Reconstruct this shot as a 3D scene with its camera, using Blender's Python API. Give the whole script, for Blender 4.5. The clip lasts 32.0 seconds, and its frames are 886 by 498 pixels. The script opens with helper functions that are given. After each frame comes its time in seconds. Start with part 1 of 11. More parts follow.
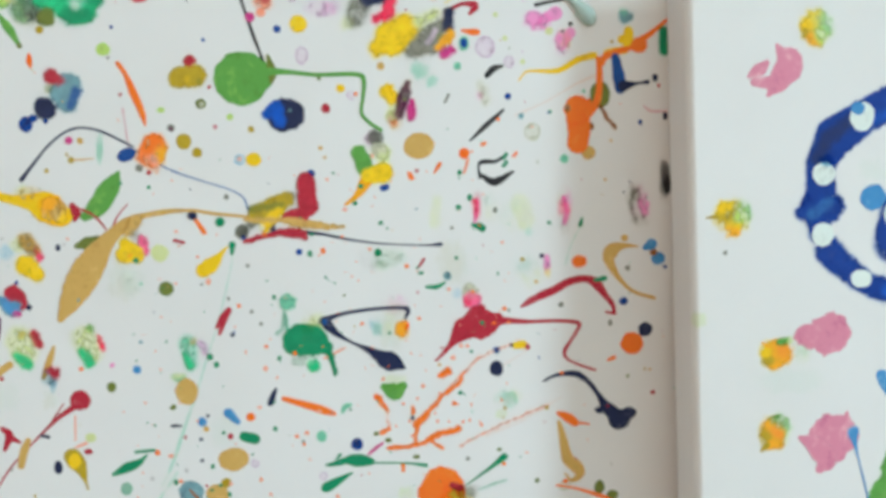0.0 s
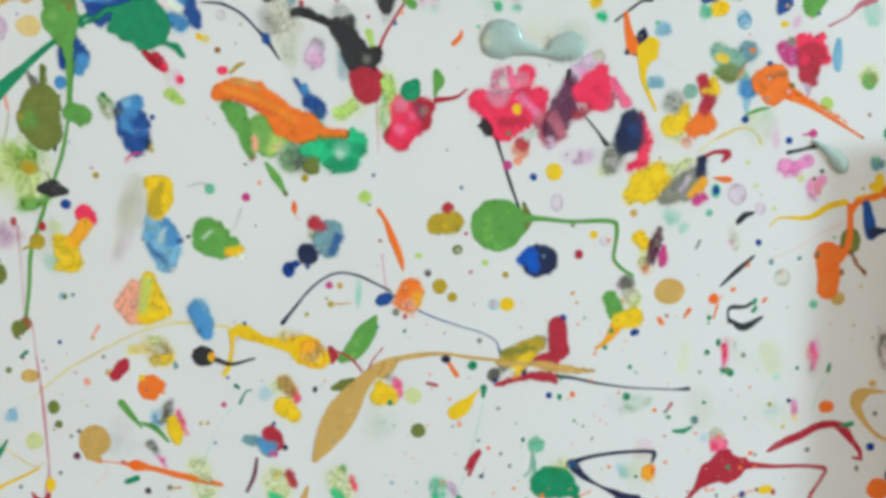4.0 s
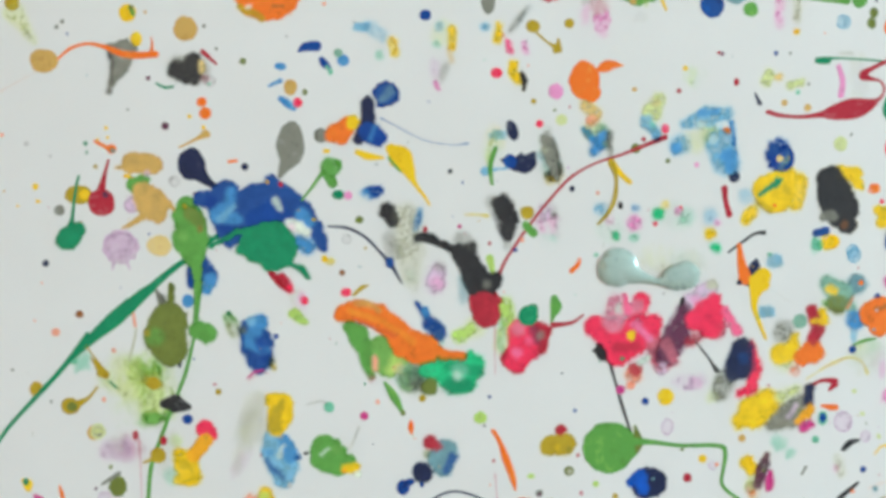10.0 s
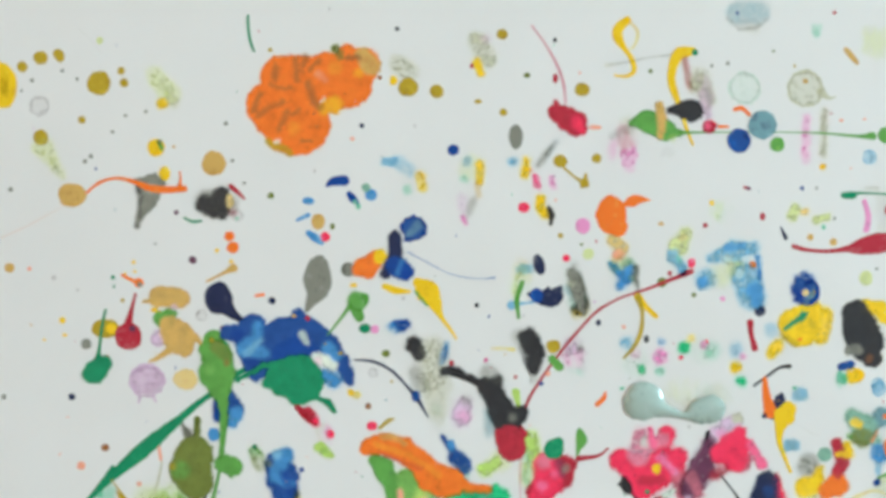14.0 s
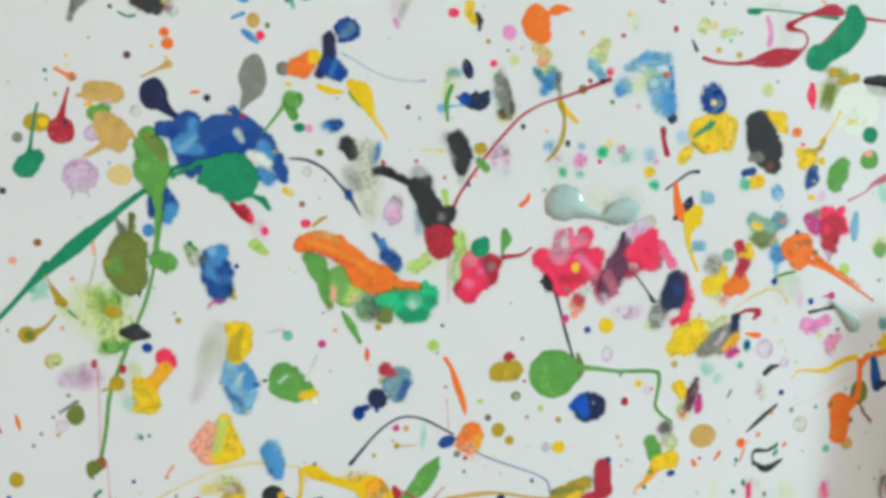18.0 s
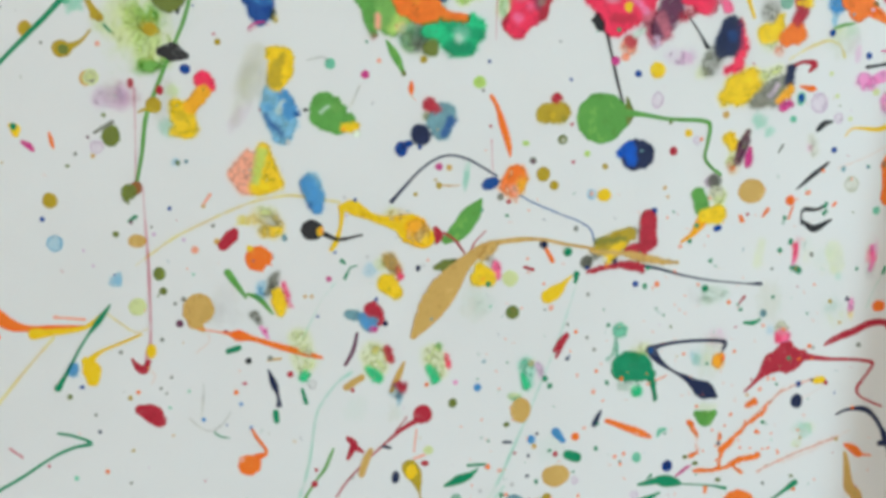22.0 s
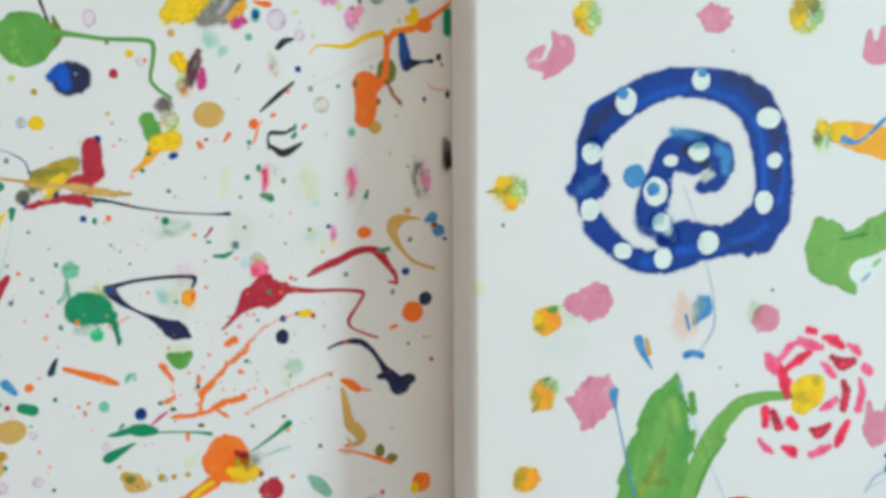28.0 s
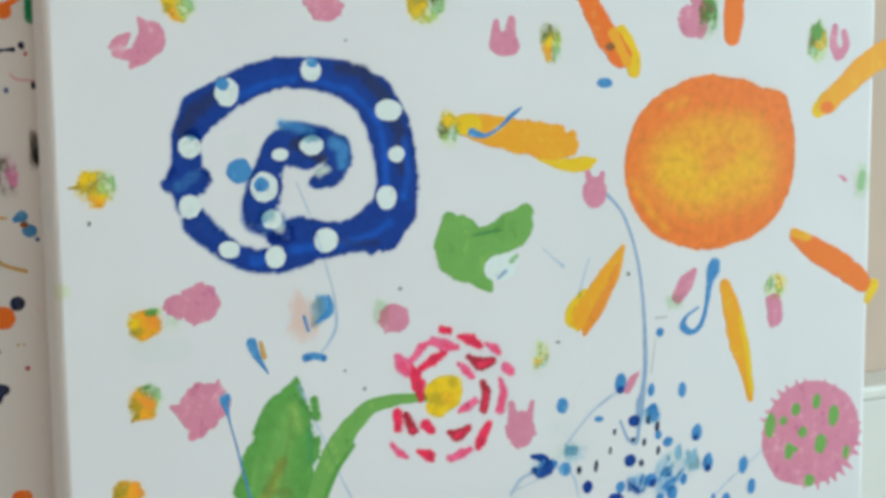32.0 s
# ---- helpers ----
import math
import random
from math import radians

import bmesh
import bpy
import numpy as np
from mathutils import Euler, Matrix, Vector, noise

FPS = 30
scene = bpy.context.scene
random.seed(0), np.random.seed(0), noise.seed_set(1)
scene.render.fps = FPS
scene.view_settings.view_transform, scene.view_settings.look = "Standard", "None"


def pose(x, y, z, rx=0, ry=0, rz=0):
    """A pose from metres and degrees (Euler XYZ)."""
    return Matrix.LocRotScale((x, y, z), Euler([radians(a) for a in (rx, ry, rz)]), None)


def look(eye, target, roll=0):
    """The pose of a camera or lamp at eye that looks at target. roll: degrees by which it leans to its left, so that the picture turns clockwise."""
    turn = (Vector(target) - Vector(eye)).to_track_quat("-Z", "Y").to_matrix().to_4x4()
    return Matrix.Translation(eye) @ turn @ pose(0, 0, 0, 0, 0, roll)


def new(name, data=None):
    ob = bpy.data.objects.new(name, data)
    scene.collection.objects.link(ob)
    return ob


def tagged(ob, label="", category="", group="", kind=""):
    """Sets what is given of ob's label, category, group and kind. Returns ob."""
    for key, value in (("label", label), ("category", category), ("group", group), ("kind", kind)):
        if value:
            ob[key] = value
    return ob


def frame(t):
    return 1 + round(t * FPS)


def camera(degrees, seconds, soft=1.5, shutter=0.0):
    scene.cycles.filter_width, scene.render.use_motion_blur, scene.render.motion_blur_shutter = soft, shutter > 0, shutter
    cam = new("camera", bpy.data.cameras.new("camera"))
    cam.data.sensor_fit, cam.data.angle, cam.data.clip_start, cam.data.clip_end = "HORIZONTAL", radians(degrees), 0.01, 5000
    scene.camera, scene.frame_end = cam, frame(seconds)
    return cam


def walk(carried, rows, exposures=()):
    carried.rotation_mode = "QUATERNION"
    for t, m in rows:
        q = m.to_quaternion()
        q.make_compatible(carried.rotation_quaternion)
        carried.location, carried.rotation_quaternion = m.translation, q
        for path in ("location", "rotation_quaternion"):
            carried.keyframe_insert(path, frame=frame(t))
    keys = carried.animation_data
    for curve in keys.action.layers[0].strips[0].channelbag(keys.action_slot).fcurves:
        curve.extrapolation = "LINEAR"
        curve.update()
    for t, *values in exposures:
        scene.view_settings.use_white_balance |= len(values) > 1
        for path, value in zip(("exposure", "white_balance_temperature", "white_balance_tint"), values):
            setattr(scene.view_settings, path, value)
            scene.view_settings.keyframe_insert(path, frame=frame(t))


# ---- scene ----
cam = camera(40.40, 32.0, 4.0)
PATH = [
    (0, (0.01967, -0.69399, 0.74946), (0.21861, 1.27838, 0.48454), -2.30),
    (0.5, (0.00075, -0.69066, 0.76590), (0.16872, 1.28046, 0.47186), -1.96),
    (1, (-0.02398, -0.69088, 0.77225), (0.12711, 1.28244, 0.48386), -2.13),
    (1.5, (-0.04128, -0.69249, 0.78308), (0.09038, 1.28258, 0.49715), -2.57),
    (2, (-0.05532, -0.69431, 0.78815), (0.06266, 1.28517, 0.52789), -3.06),
    (2.5, (-0.06850, -0.68860, 0.79275), (0.04937, 1.29331, 0.55169), -3.17),
    (3, (-0.07640, -0.68557, 0.80720), (0.03607, 1.29511, 0.55370), -2.97),
    (3.5, (-0.08081, -0.68600, 0.80639), (0.02217, 1.29981, 0.59201), -2.52),
    (5.5, (-0.10921, -0.67611, 0.85095), (0.00719, 1.31363, 0.68542), -1.11),
    (6, (-0.11295, -0.67418, 0.86028), (0.00382, 1.31613, 0.70216), -1.30),
    (6.5, (-0.12067, -0.67188, 0.86419), (-0.00400, 1.32009, 0.72833), -1.01),
    (7, (-0.13077, -0.66759, 0.87620), (-0.01149, 1.32427, 0.74112), -0.41),
    (7.5, (-0.13349, -0.67492, 0.88315), (-0.01786, 1.31846, 0.76898), -0.55),
    (8, (-0.13740, -0.67830, 0.89076), (-0.02627, 1.31543, 0.77818), -0.71),
    (8.5, (-0.14050, -0.68082, 0.90428), (-0.03758, 1.31272, 0.78088), -0.42),
    (9, (-0.14805, -0.68140, 0.90436), (-0.03708, 1.31230, 0.79097), -0.57),
    (9.5, (-0.14939, -0.68551, 0.91209), (-0.04879, 1.30835, 0.79205), -0.45),
    (10, (-0.15718, -0.68857, 0.90803), (-0.03961, 1.30583, 0.81561), -0.45),
    (10.5, (-0.16043, -0.69015, 0.91672), (-0.04907, 1.30513, 0.83625), -0.26),
    (11, (-0.16274, -0.68723, 0.92561), (-0.06016, 1.30859, 0.84695), -0.40),
    (11.5, (-0.16811, -0.68332, 0.92864), (-0.06055, 1.31295, 0.87072), -0.12),
    (12, (-0.17059, -0.68254, 0.93799), (-0.06354, 1.31386, 0.88379), 0.01),
    (12.5, (-0.17406, -0.68012, 0.95011), (-0.05721, 1.31542, 0.88548), 0.09),
    (13, (-0.17251, -0.68357, 0.95466), (-0.05278, 1.31225, 0.90593), 0.11),
    (13.5, (-0.17023, -0.68423, 0.96886), (-0.05120, 1.31126, 0.90688), -0.11),
    (15.5, (-0.21500, -0.68894, 0.98419), (0.00590, 1.29711, 0.90167), 0.42),
    (16, (-0.22689, -0.68986, 0.97271), (0.05914, 1.28755, 0.88303), 0.12),
    (16.5, (-0.23167, -0.69723, 0.95565), (0.10088, 1.27271, 0.86207), -0.44),
    (17, (-0.22906, -0.70164, 0.93191), (0.14493, 1.26072, 0.83560), 0.00),
    (17.5, (-0.22794, -0.70790, 0.91260), (0.15066, 1.25208, 0.78956), 0.53),
    (18, (-0.22833, -0.70561, 0.88993), (0.15434, 1.25183, 0.74165), 0.50),
    (18.5, (-0.22692, -0.70406, 0.87090), (0.15720, 1.25216, 0.71064), 0.33),
    (19, (-0.22413, -0.70203, 0.85702), (0.13780, 1.25652, 0.67513), 0.28),
    (19.5, (-0.22838, -0.69488, 0.84669), (0.13006, 1.26135, 0.63530), 0.43),
    (20, (-0.23053, -0.69590, 0.84091), (0.11901, 1.25879, 0.60221), 0.71),
    (20.5, (-0.23557, -0.69464, 0.81850), (0.11214, 1.26117, 0.58633), 1.06),
    (21, (-0.24091, -0.69191, 0.80800), (0.11908, 1.25818, 0.54812), 1.56),
    (21.5, (-0.24293, -0.68996, 0.78857), (0.11987, 1.25844, 0.52006), 1.56),
    (22, (-0.24926, -0.68896, 0.78505), (0.13119, 1.25216, 0.48957), 1.87),
    (22.5, (-0.25100, -0.68385, 0.77740), (0.18608, 1.24608, 0.48696), 2.42),
    (23, (-0.23460, -0.69049, 0.78194), (0.24229, 1.23245, 0.50834), 2.18),
    (23.5, (-0.20730, -0.69836, 0.77390), (0.30236, 1.22098, 0.53643), 1.76),
    (24, (-0.19059, -0.69655, 0.76906), (0.34967, 1.21408, 0.52911), 1.51),
    (24.5, (-0.17068, -0.70074, 0.76963), (0.36857, 1.20829, 0.51503), 1.36),
    (26.5, (-0.10948, -0.69762, 0.74657), (0.49297, 1.18647, 0.45122), 1.20),
    (27, (-0.07992, -0.69769, 0.74264), (0.53081, 1.18281, 0.44136), 0.78),
    (27.5, (-0.04548, -0.70175, 0.74131), (0.57240, 1.17672, 0.44202), 0.38),
    (28, (-0.01842, -0.70622, 0.74337), (0.61729, 1.16688, 0.44784), 0.11),
    (28.5, (0.00355, -0.70655, 0.73853), (0.65986, 1.16035, 0.44878), -0.21),
    (29, (0.02379, -0.71250, 0.73598), (0.69869, 1.14770, 0.44582), 0.03),
    (29.5, (0.04723, -0.71604, 0.74205), (0.74337, 1.13393, 0.43708), 0.54),
    (30, (0.07470, -0.71941, 0.73652), (0.79182, 1.12364, 0.43832), 0.47),
    (30.5, (0.09592, -0.72490, 0.73502), (0.83907, 1.10793, 0.43756), 0.45),
    (31, (0.11844, -0.72968, 0.73261), (0.88904, 1.09283, 0.44170), 0.30),
    (31.5, (0.14023, -0.73602, 0.73068), (0.93145, 1.07924, 0.44997), 0.13),
    (32, (0.14953, -0.73504, 0.72918), (0.96867, 1.06907, 0.45679), 0.05),
]
EXPOSURE = [(0.0, -0.09), (8.0, -0.07), (12.0, -0.03), (17.0, -0.06), (24.0, -0.10), (27.0, -0.10), (30.0, -0.24), (32.0, -0.36)]
walk(cam, [(t, look(eye, target, roll)) for t, eye, target, roll in PATH], EXPOSURE)

# ---- light: daylight through the east window, added fill lamp in the south ----
world = bpy.data.worlds.new("sky")
scene.world = world
world.use_nodes = True
wn = world.node_tree
sky = wn.nodes.new("ShaderNodeTexSky")
sky.sky_type, sky.sun_disc = "NISHITA", False
sky.sun_elevation, sky.sun_rotation = radians(35), radians(200)
wn.nodes["Background"].inputs["Strength"].default_value = 0.1
wn.links.new(sky.outputs["Color"], wn.nodes["Background"].inputs["Color"])


def opening_light(name, eye, target, width, height, power, colour):
    lamp = bpy.data.lights.new(name, "AREA")
    lamp.shape, lamp.size, lamp.size_y, lamp.energy, lamp.color = "RECTANGLE", width, height, power, colour
    ob = new(name, lamp)
    ob.matrix_world = look(eye, target)
    return ob


opening_light("daylight_east", (4.94, -2.42, 1.25), (0.0, -2.42, 1.20), 0.80, 1.6, 272.0, (0.61, 0.862, 1.0))
# warm fill added behind the camera to light the shadows, stands for no known window
opening_light("warm_fill_south", (-1.85, -4.44, 1.55), (-1.85, 0.0, 1.35), 2.8, 1.7, 27.5, (1.0, 0.615, 0.36))


# ---- materials ----
def lin(c):
    c = c / 255.0
    return c / 12.92 if c <= 0.04045 else ((c + 0.055) / 1.055) ** 2.4


def paint_rgb(r, g, b):
    """Base colour of a paint that looks r, g, b beside the primed white cloth."""
    white = [lin(219), lin(217), lin(217)]
    rgb = [0.80 * lin(v) / w for v, w in zip((r, g, b), white)]
    mean = sum(rgb) / 3
    return [min(0.95, max(0.004, mean + 1.02 * (v - mean) + 0.002)) for v in rgb]


def mat(name):
    m = bpy.data.materials.new(name)
    m.use_nodes = True
    return m, m.node_tree.nodes, m.node_tree.links, m.node_tree.nodes["Principled BSDF"]


def noise_node(nodes, links, scale, detail=3.0, stretch=(1, 1, 1), rough=0.55, coord="Object"):
    tc, mp, nz = nodes.new("ShaderNodeTexCoord"), nodes.new("ShaderNodeMapping"), nodes.new("ShaderNodeTexNoise")
    mp.inputs["Scale"].default_value = stretch
    nz.inputs["Scale"].default_value, nz.inputs["Detail"].default_value, nz.inputs["Roughness"].default_value = scale, detail, rough
    links.new(tc.outputs[coord], mp.inputs["Vector"])
    links.new(mp.outputs["Vector"], nz.inputs["Vector"])
    return nz.outputs["Fac"]


def ramp(nodes, links, fac, stops):
    r = nodes.new("ShaderNodeValToRGB")
    while len(r.color_ramp.elements) < len(stops):
        r.color_ramp.elements.new(0.5)
    for e, (p, c) in zip(r.color_ramp.elements, stops):
        e.position, e.color = p, (*c, 1.0)
    links.new(fac, r.inputs["Fac"])
    return r.outputs["Color"]


def math_node(nodes, links, op, a, b, clamp=False):
    n = nodes.new("ShaderNodeMath")
    n.operation, n.use_clamp = op, clamp
    for i, v in enumerate((a, b)):
        if isinstance(v, (int, float)):
            n.inputs[i].default_value = v
        else:
            links.new(v, n.inputs[i])
    return n.outputs[0]


def bump(nodes, links, bsdf, height, strength, distance):
    b = nodes.new("ShaderNodeBump")
    b.inputs["Strength"].default_value, b.inputs["Distance"].default_value = strength, distance
    links.new(height, b.inputs["Height"])
    links.new(b.outputs["Normal"], bsdf.inputs["Normal"])


def plain_material(name, rgb, rough=0.6, scale=14.0, vary=0.10, relief=0.0004, metal=0.0, stretch=(1, 1, 1)):
    m, nodes, links, bsdf = mat(name)
    fac = noise_node(nodes, links, scale, 5.0, stretch)
    lo, hi = [v * (1 - vary) for v in rgb], [min(1.0, v * (1 + vary)) for v in rgb]
    links.new(ramp(nodes, links, fac, [(0.3, lo), (0.7, hi)]), bsdf.inputs["Base Color"])
    bsdf.inputs["Roughness"].default_value, bsdf.inputs["Metallic"].default_value = rough, metal
    if relief:
        bump(nodes, links, bsdf, noise_node(nodes, links, scale * 12, 3.0, stretch), 0.5, relief)
    return m


def cloth_material():
    """Primed artist's canvas: white ground, fine weave, faint handling marks."""
    m, nodes, links, bsdf = mat("primed_canvas")
    fac = noise_node(nodes, links, 5.0, 6.0)
    links.new(ramp(nodes, links, fac, [(0.25, (0.765, 0.76, 0.755)), (0.55, (0.80, 0.797, 0.797)), (0.8, (0.81, 0.81, 0.812))]), bsdf.inputs["Base Color"])
    bsdf.inputs["Roughness"].default_value = 0.62
    bsdf.inputs["Specular IOR Level"].default_value = 0.35
    weave = math_node(nodes, links, "ADD", noise_node(nodes, links, 1100.0, 2.0, (1.0, 1.0, 0.3)), noise_node(nodes, links, 1100.0, 2.0, (0.3, 1.0, 1.0)))
    bump(nodes, links, bsdf, math_node(nodes, links, "ADD", weave, noise_node(nodes, links, 60.0, 4.0)), 0.16, 0.0004)
    return m


PALETTE = {
    "green": (92, 152, 72), "emerald": (24, 132, 92), "jade": (40, 184, 124), "mint": (112, 186, 156), "navy": (34, 42, 74), "blue": (18, 66, 142),
    "dark_blue": (32, 74, 140), "sky": (120, 172, 200), "light_blue": (70, 136, 190), "red": (174, 44, 60), "rose": (234, 54, 88),
    "pink": (226, 146, 192), "mauve": (204, 178, 200), "magenta": (198, 66, 132), "orange": (255, 116, 46), "pale_orange": (232, 160, 136),
    "yellow": (232, 190, 40), "mustard": (176, 148, 44), "ochre": (200, 160, 92), "pale_ochre": (220, 192, 130), "olive": (108, 118, 56),
    "black": (48, 47, 50), "grey": (128, 127, 118), "pale_grey": (192, 188, 188), "wine": (104, 56, 82), "old_rose": (190, 104, 120),
    "brown": (146, 92, 52), "pale_olive": (202, 208, 150), "lime": (176, 204, 108), "teal_grey": (112, 150, 160), "grey_green": (128, 170, 150),
    "frost": (196, 208, 198), "stone": (190, 188, 166), "cream": (222, 226, 214), "silver": (164, 184, 178), "white": (216, 224, 220),
    "cobalt": (4, 54, 134), "ultramarine": (2, 82, 180), "marigold": (250, 163, 46), "sun_orange": (255, 122, 50), "dusty_pink": (212, 134, 156), "hot_pink": (240, 102, 140),
    "amber": (255, 146, 54), "honey": (252, 158, 52), "line_blue": (140, 166, 194), "leaf_green": (114, 166, 84), "faded_green": (150, 190, 140),
}
PAINT, WASH = {}, {}


# second colours that show as streaks in a paint that was not fully mixed
STREAK = {
    "blue": ((22, 34, 82), (52, 116, 186)), "cobalt": ((10, 32, 86), (12, 92, 180)), "dark_blue": ((24, 44, 100), (24, 92, 176)),
    "rose": ((186, 30, 70), (240, 128, 164)), "green": ((84, 138, 62), (122, 176, 84)), "leaf_green": ((96, 150, 72), (140, 182, 92)),
    "orange": ((240, 98, 40), (255, 140, 66)), "sun_orange": ((255, 120, 52), (255, 138, 62)), "marigold": ((246, 154, 46), (244, 184, 56)),
    "yellow": ((214, 166, 30), (240, 206, 74)), "light_blue": ((42, 100, 168), (134, 182, 210)), "dusty_pink": ((196, 112, 140), (226, 166, 180)),
    "wine": ((84, 40, 62), (160, 90, 120)), "olive": ((92, 96, 40), (128, 142, 62)), "teal_grey": ((76, 96, 112), (150, 190, 198)),
    "emerald": ((18, 118, 84), (40, 152, 106)), "mustard": ((148, 118, 40), (204, 176, 64)), "ochre": ((186, 144, 78), (214, 178, 112)),
}
PALE = {"stone": 0.34, "pale_grey": 0.34, "frost": 0.30, "mauve": 0.42, "pale_ochre": 0.45, "pale_olive": 0.5, "lime": 0.36, "faded_green": 0.6, "pink": 0.6, "ochre": 0.5, "grey": 0.55, "pale_orange": 0.45, "yellow": 0.6, "mint": 0.6, "line_blue": 0.9, "old_rose": 0.7}


def cover_node(nodes):
    at = nodes.new("ShaderNodeAttribute")
    at.attribute_name = "cover"
    return at.outputs["Fac"]


def tones(colour):
    """Dark, middle and thin tone of a paint."""
    rgb = paint_rgb(*PALETTE[colour])
    if colour in STREAK:
        lo, hi = (paint_rgb(*c) for c in STREAK[colour])
    else:
        lo, hi = [v * 0.74 for v in rgb], [min(0.85, v * 0.86 + 0.10) for v in rgb]
    return lo, rgb, hi


def film(nodes, links, bsdf, tone, alpha):
    """A film of paint, coloured whiter where thin to offset its shadow on the ground."""
    whiten = nodes.new("ShaderNodeMix")
    whiten.data_type = "RGBA"
    links.new(math_node(nodes, links, "MULTIPLY", math_node(nodes, links, "SUBTRACT", 1.0, alpha), 0.4), whiten.inputs[0])
    links.new(tone, whiten.inputs[6])
    whiten.inputs[7].default_value = (0.80, 0.80, 0.80, 1.0)
    links.new(whiten.outputs[2], bsdf.inputs["Base Color"])
    links.new(alpha, bsdf.inputs["Alpha"])


def paint_material(colour):
    """Acrylic of uneven thickness: mottled tone, thin and torn where 'cover' is low, streaks of relief, half gloss."""
    if colour in PAINT:
        return PAINT[colour]
    lo, rgb, hi = tones(colour)
    m, nodes, links, bsdf = mat("paint_" + colour)
    cover = cover_node(nodes)
    broad = noise_node(nodes, links, 85.0, 7.0, (1.0, 1.0, 0.75), 0.72)
    fine = noise_node(nodes, links, 430.0, 3.0, (1.0, 1.0, 0.8), 0.65)
    tone = ramp(nodes, links, math_node(nodes, links, "ADD", math_node(nodes, links, "MULTIPLY", broad, 0.72), math_node(nodes, links, "MULTIPLY", fine, 0.28)), [(0.38, lo), (0.46, rgb), (0.54, rgb), (0.62, hi)])
    bsdf.inputs["Roughness"].default_value = 0.17 if colour == "silver" else 0.48
    bsdf.inputs["Metallic"].default_value = 0.15 if colour == "silver" else 0.0
    bsdf.inputs["Specular IOR Level"].default_value = 0.9 if colour == "silver" else 0.16
    bump(nodes, links, bsdf, noise_node(nodes, links, 260.0, 4.0, (1.0, 1.0, 0.45)), 0.1 if colour == "silver" else 0.35, 0.0007)
    torn = math_node(nodes, links, "ADD", math_node(nodes, links, "MULTIPLY", fine, 1.0), math_node(nodes, links, "MULTIPLY", noise_node(nodes, links, 150.0, 5.0, (1.0, 1.0, 0.7), 0.7), 1.3))
    film(nodes, links, bsdf, tone, math_node(nodes, links, "MULTIPLY", math_node(nodes, links, "SUBTRACT", cover, math_node(nodes, links, "SUBTRACT", torn, 0.65)), 18.0, True))
    PAINT[colour] = m
    return m


# a second colour that was dragged along with a thin smear
MIXED = {
    "green": "pale_olive", "pale_olive": "stone", "lime": "stone", "yellow": "ochre", "light_blue": "teal_grey", "sky": "teal_grey", "mint": "frost", "blue": "teal_grey",
    "ochre": "stone", "pale_ochre": "stone", "pink": "mauve", "stone": "frost", "grey": "stone", "black": "grey", "navy": "grey", "faded_green": "stone", "emerald": "pale_olive",
    "magenta": "pink", "rose": "pink", "orange": "pale_orange", "mauve": "pale_grey", "pale_grey": "stone", "teal_grey": "pale_grey", "olive": "pale_olive",
}


def wash_material(colour):
    """A thin glaze of paint that tints what lies under it, in streaks; 'cover' holds how much paint was left."""
    if colour in WASH:
        return WASH[colour]
    full, other = ([min(1.0, (v / 0.80) ** 0.5) for v in paint_rgb(*PALETTE[c])] for c in (colour, MIXED.get(colour, colour)))
    m, nodes, links, bsdf = mat("wash_" + colour)
    cover = cover_node(nodes)
    streak = noise_node(nodes, links, 300.0, 5.0, (1.0, 1.0, 0.28), 0.75)
    cloud = noise_node(nodes, links, 120.0, 5.0, (1.0, 1.0, 0.7), 0.7)
    both = math_node(nodes, links, "ADD", math_node(nodes, links, "MULTIPLY", streak, 1.2), math_node(nodes, links, "MULTIPLY", cloud, 1.3))
    left = math_node(nodes, links, "SUBTRACT", math_node(nodes, links, "MULTIPLY", cover, 1.15), math_node(nodes, links, "SUBTRACT", both, 0.70))
    amount = math_node(nodes, links, "MULTIPLY", math_node(nodes, links, "MULTIPLY", left, 1.7, True), 1.12 * PALE.get(colour, 0.85), True)
    tint = ramp(nodes, links, noise_node(nodes, links, 75.0, 5.0, (1.0, 1.0, 0.6), 0.7), [(0.46, full), (0.60, other)])
    mix = nodes.new("ShaderNodeMix")
    mix.data_type = "RGBA"
    links.new(amount, mix.inputs[0])
    mix.inputs[6].default_value = (1.0, 1.0, 1.0, 1.0)
    links.new(tint, mix.inputs[7])
    glaze = nodes.new("ShaderNodeBsdfTransparent")
    links.new(mix.outputs[2], glaze.inputs["Color"])
    links.new(glaze.outputs["BSDF"], nodes["Material Output"].inputs["Surface"])
    nodes.remove(bsdf)
    WASH[colour] = m
    return m


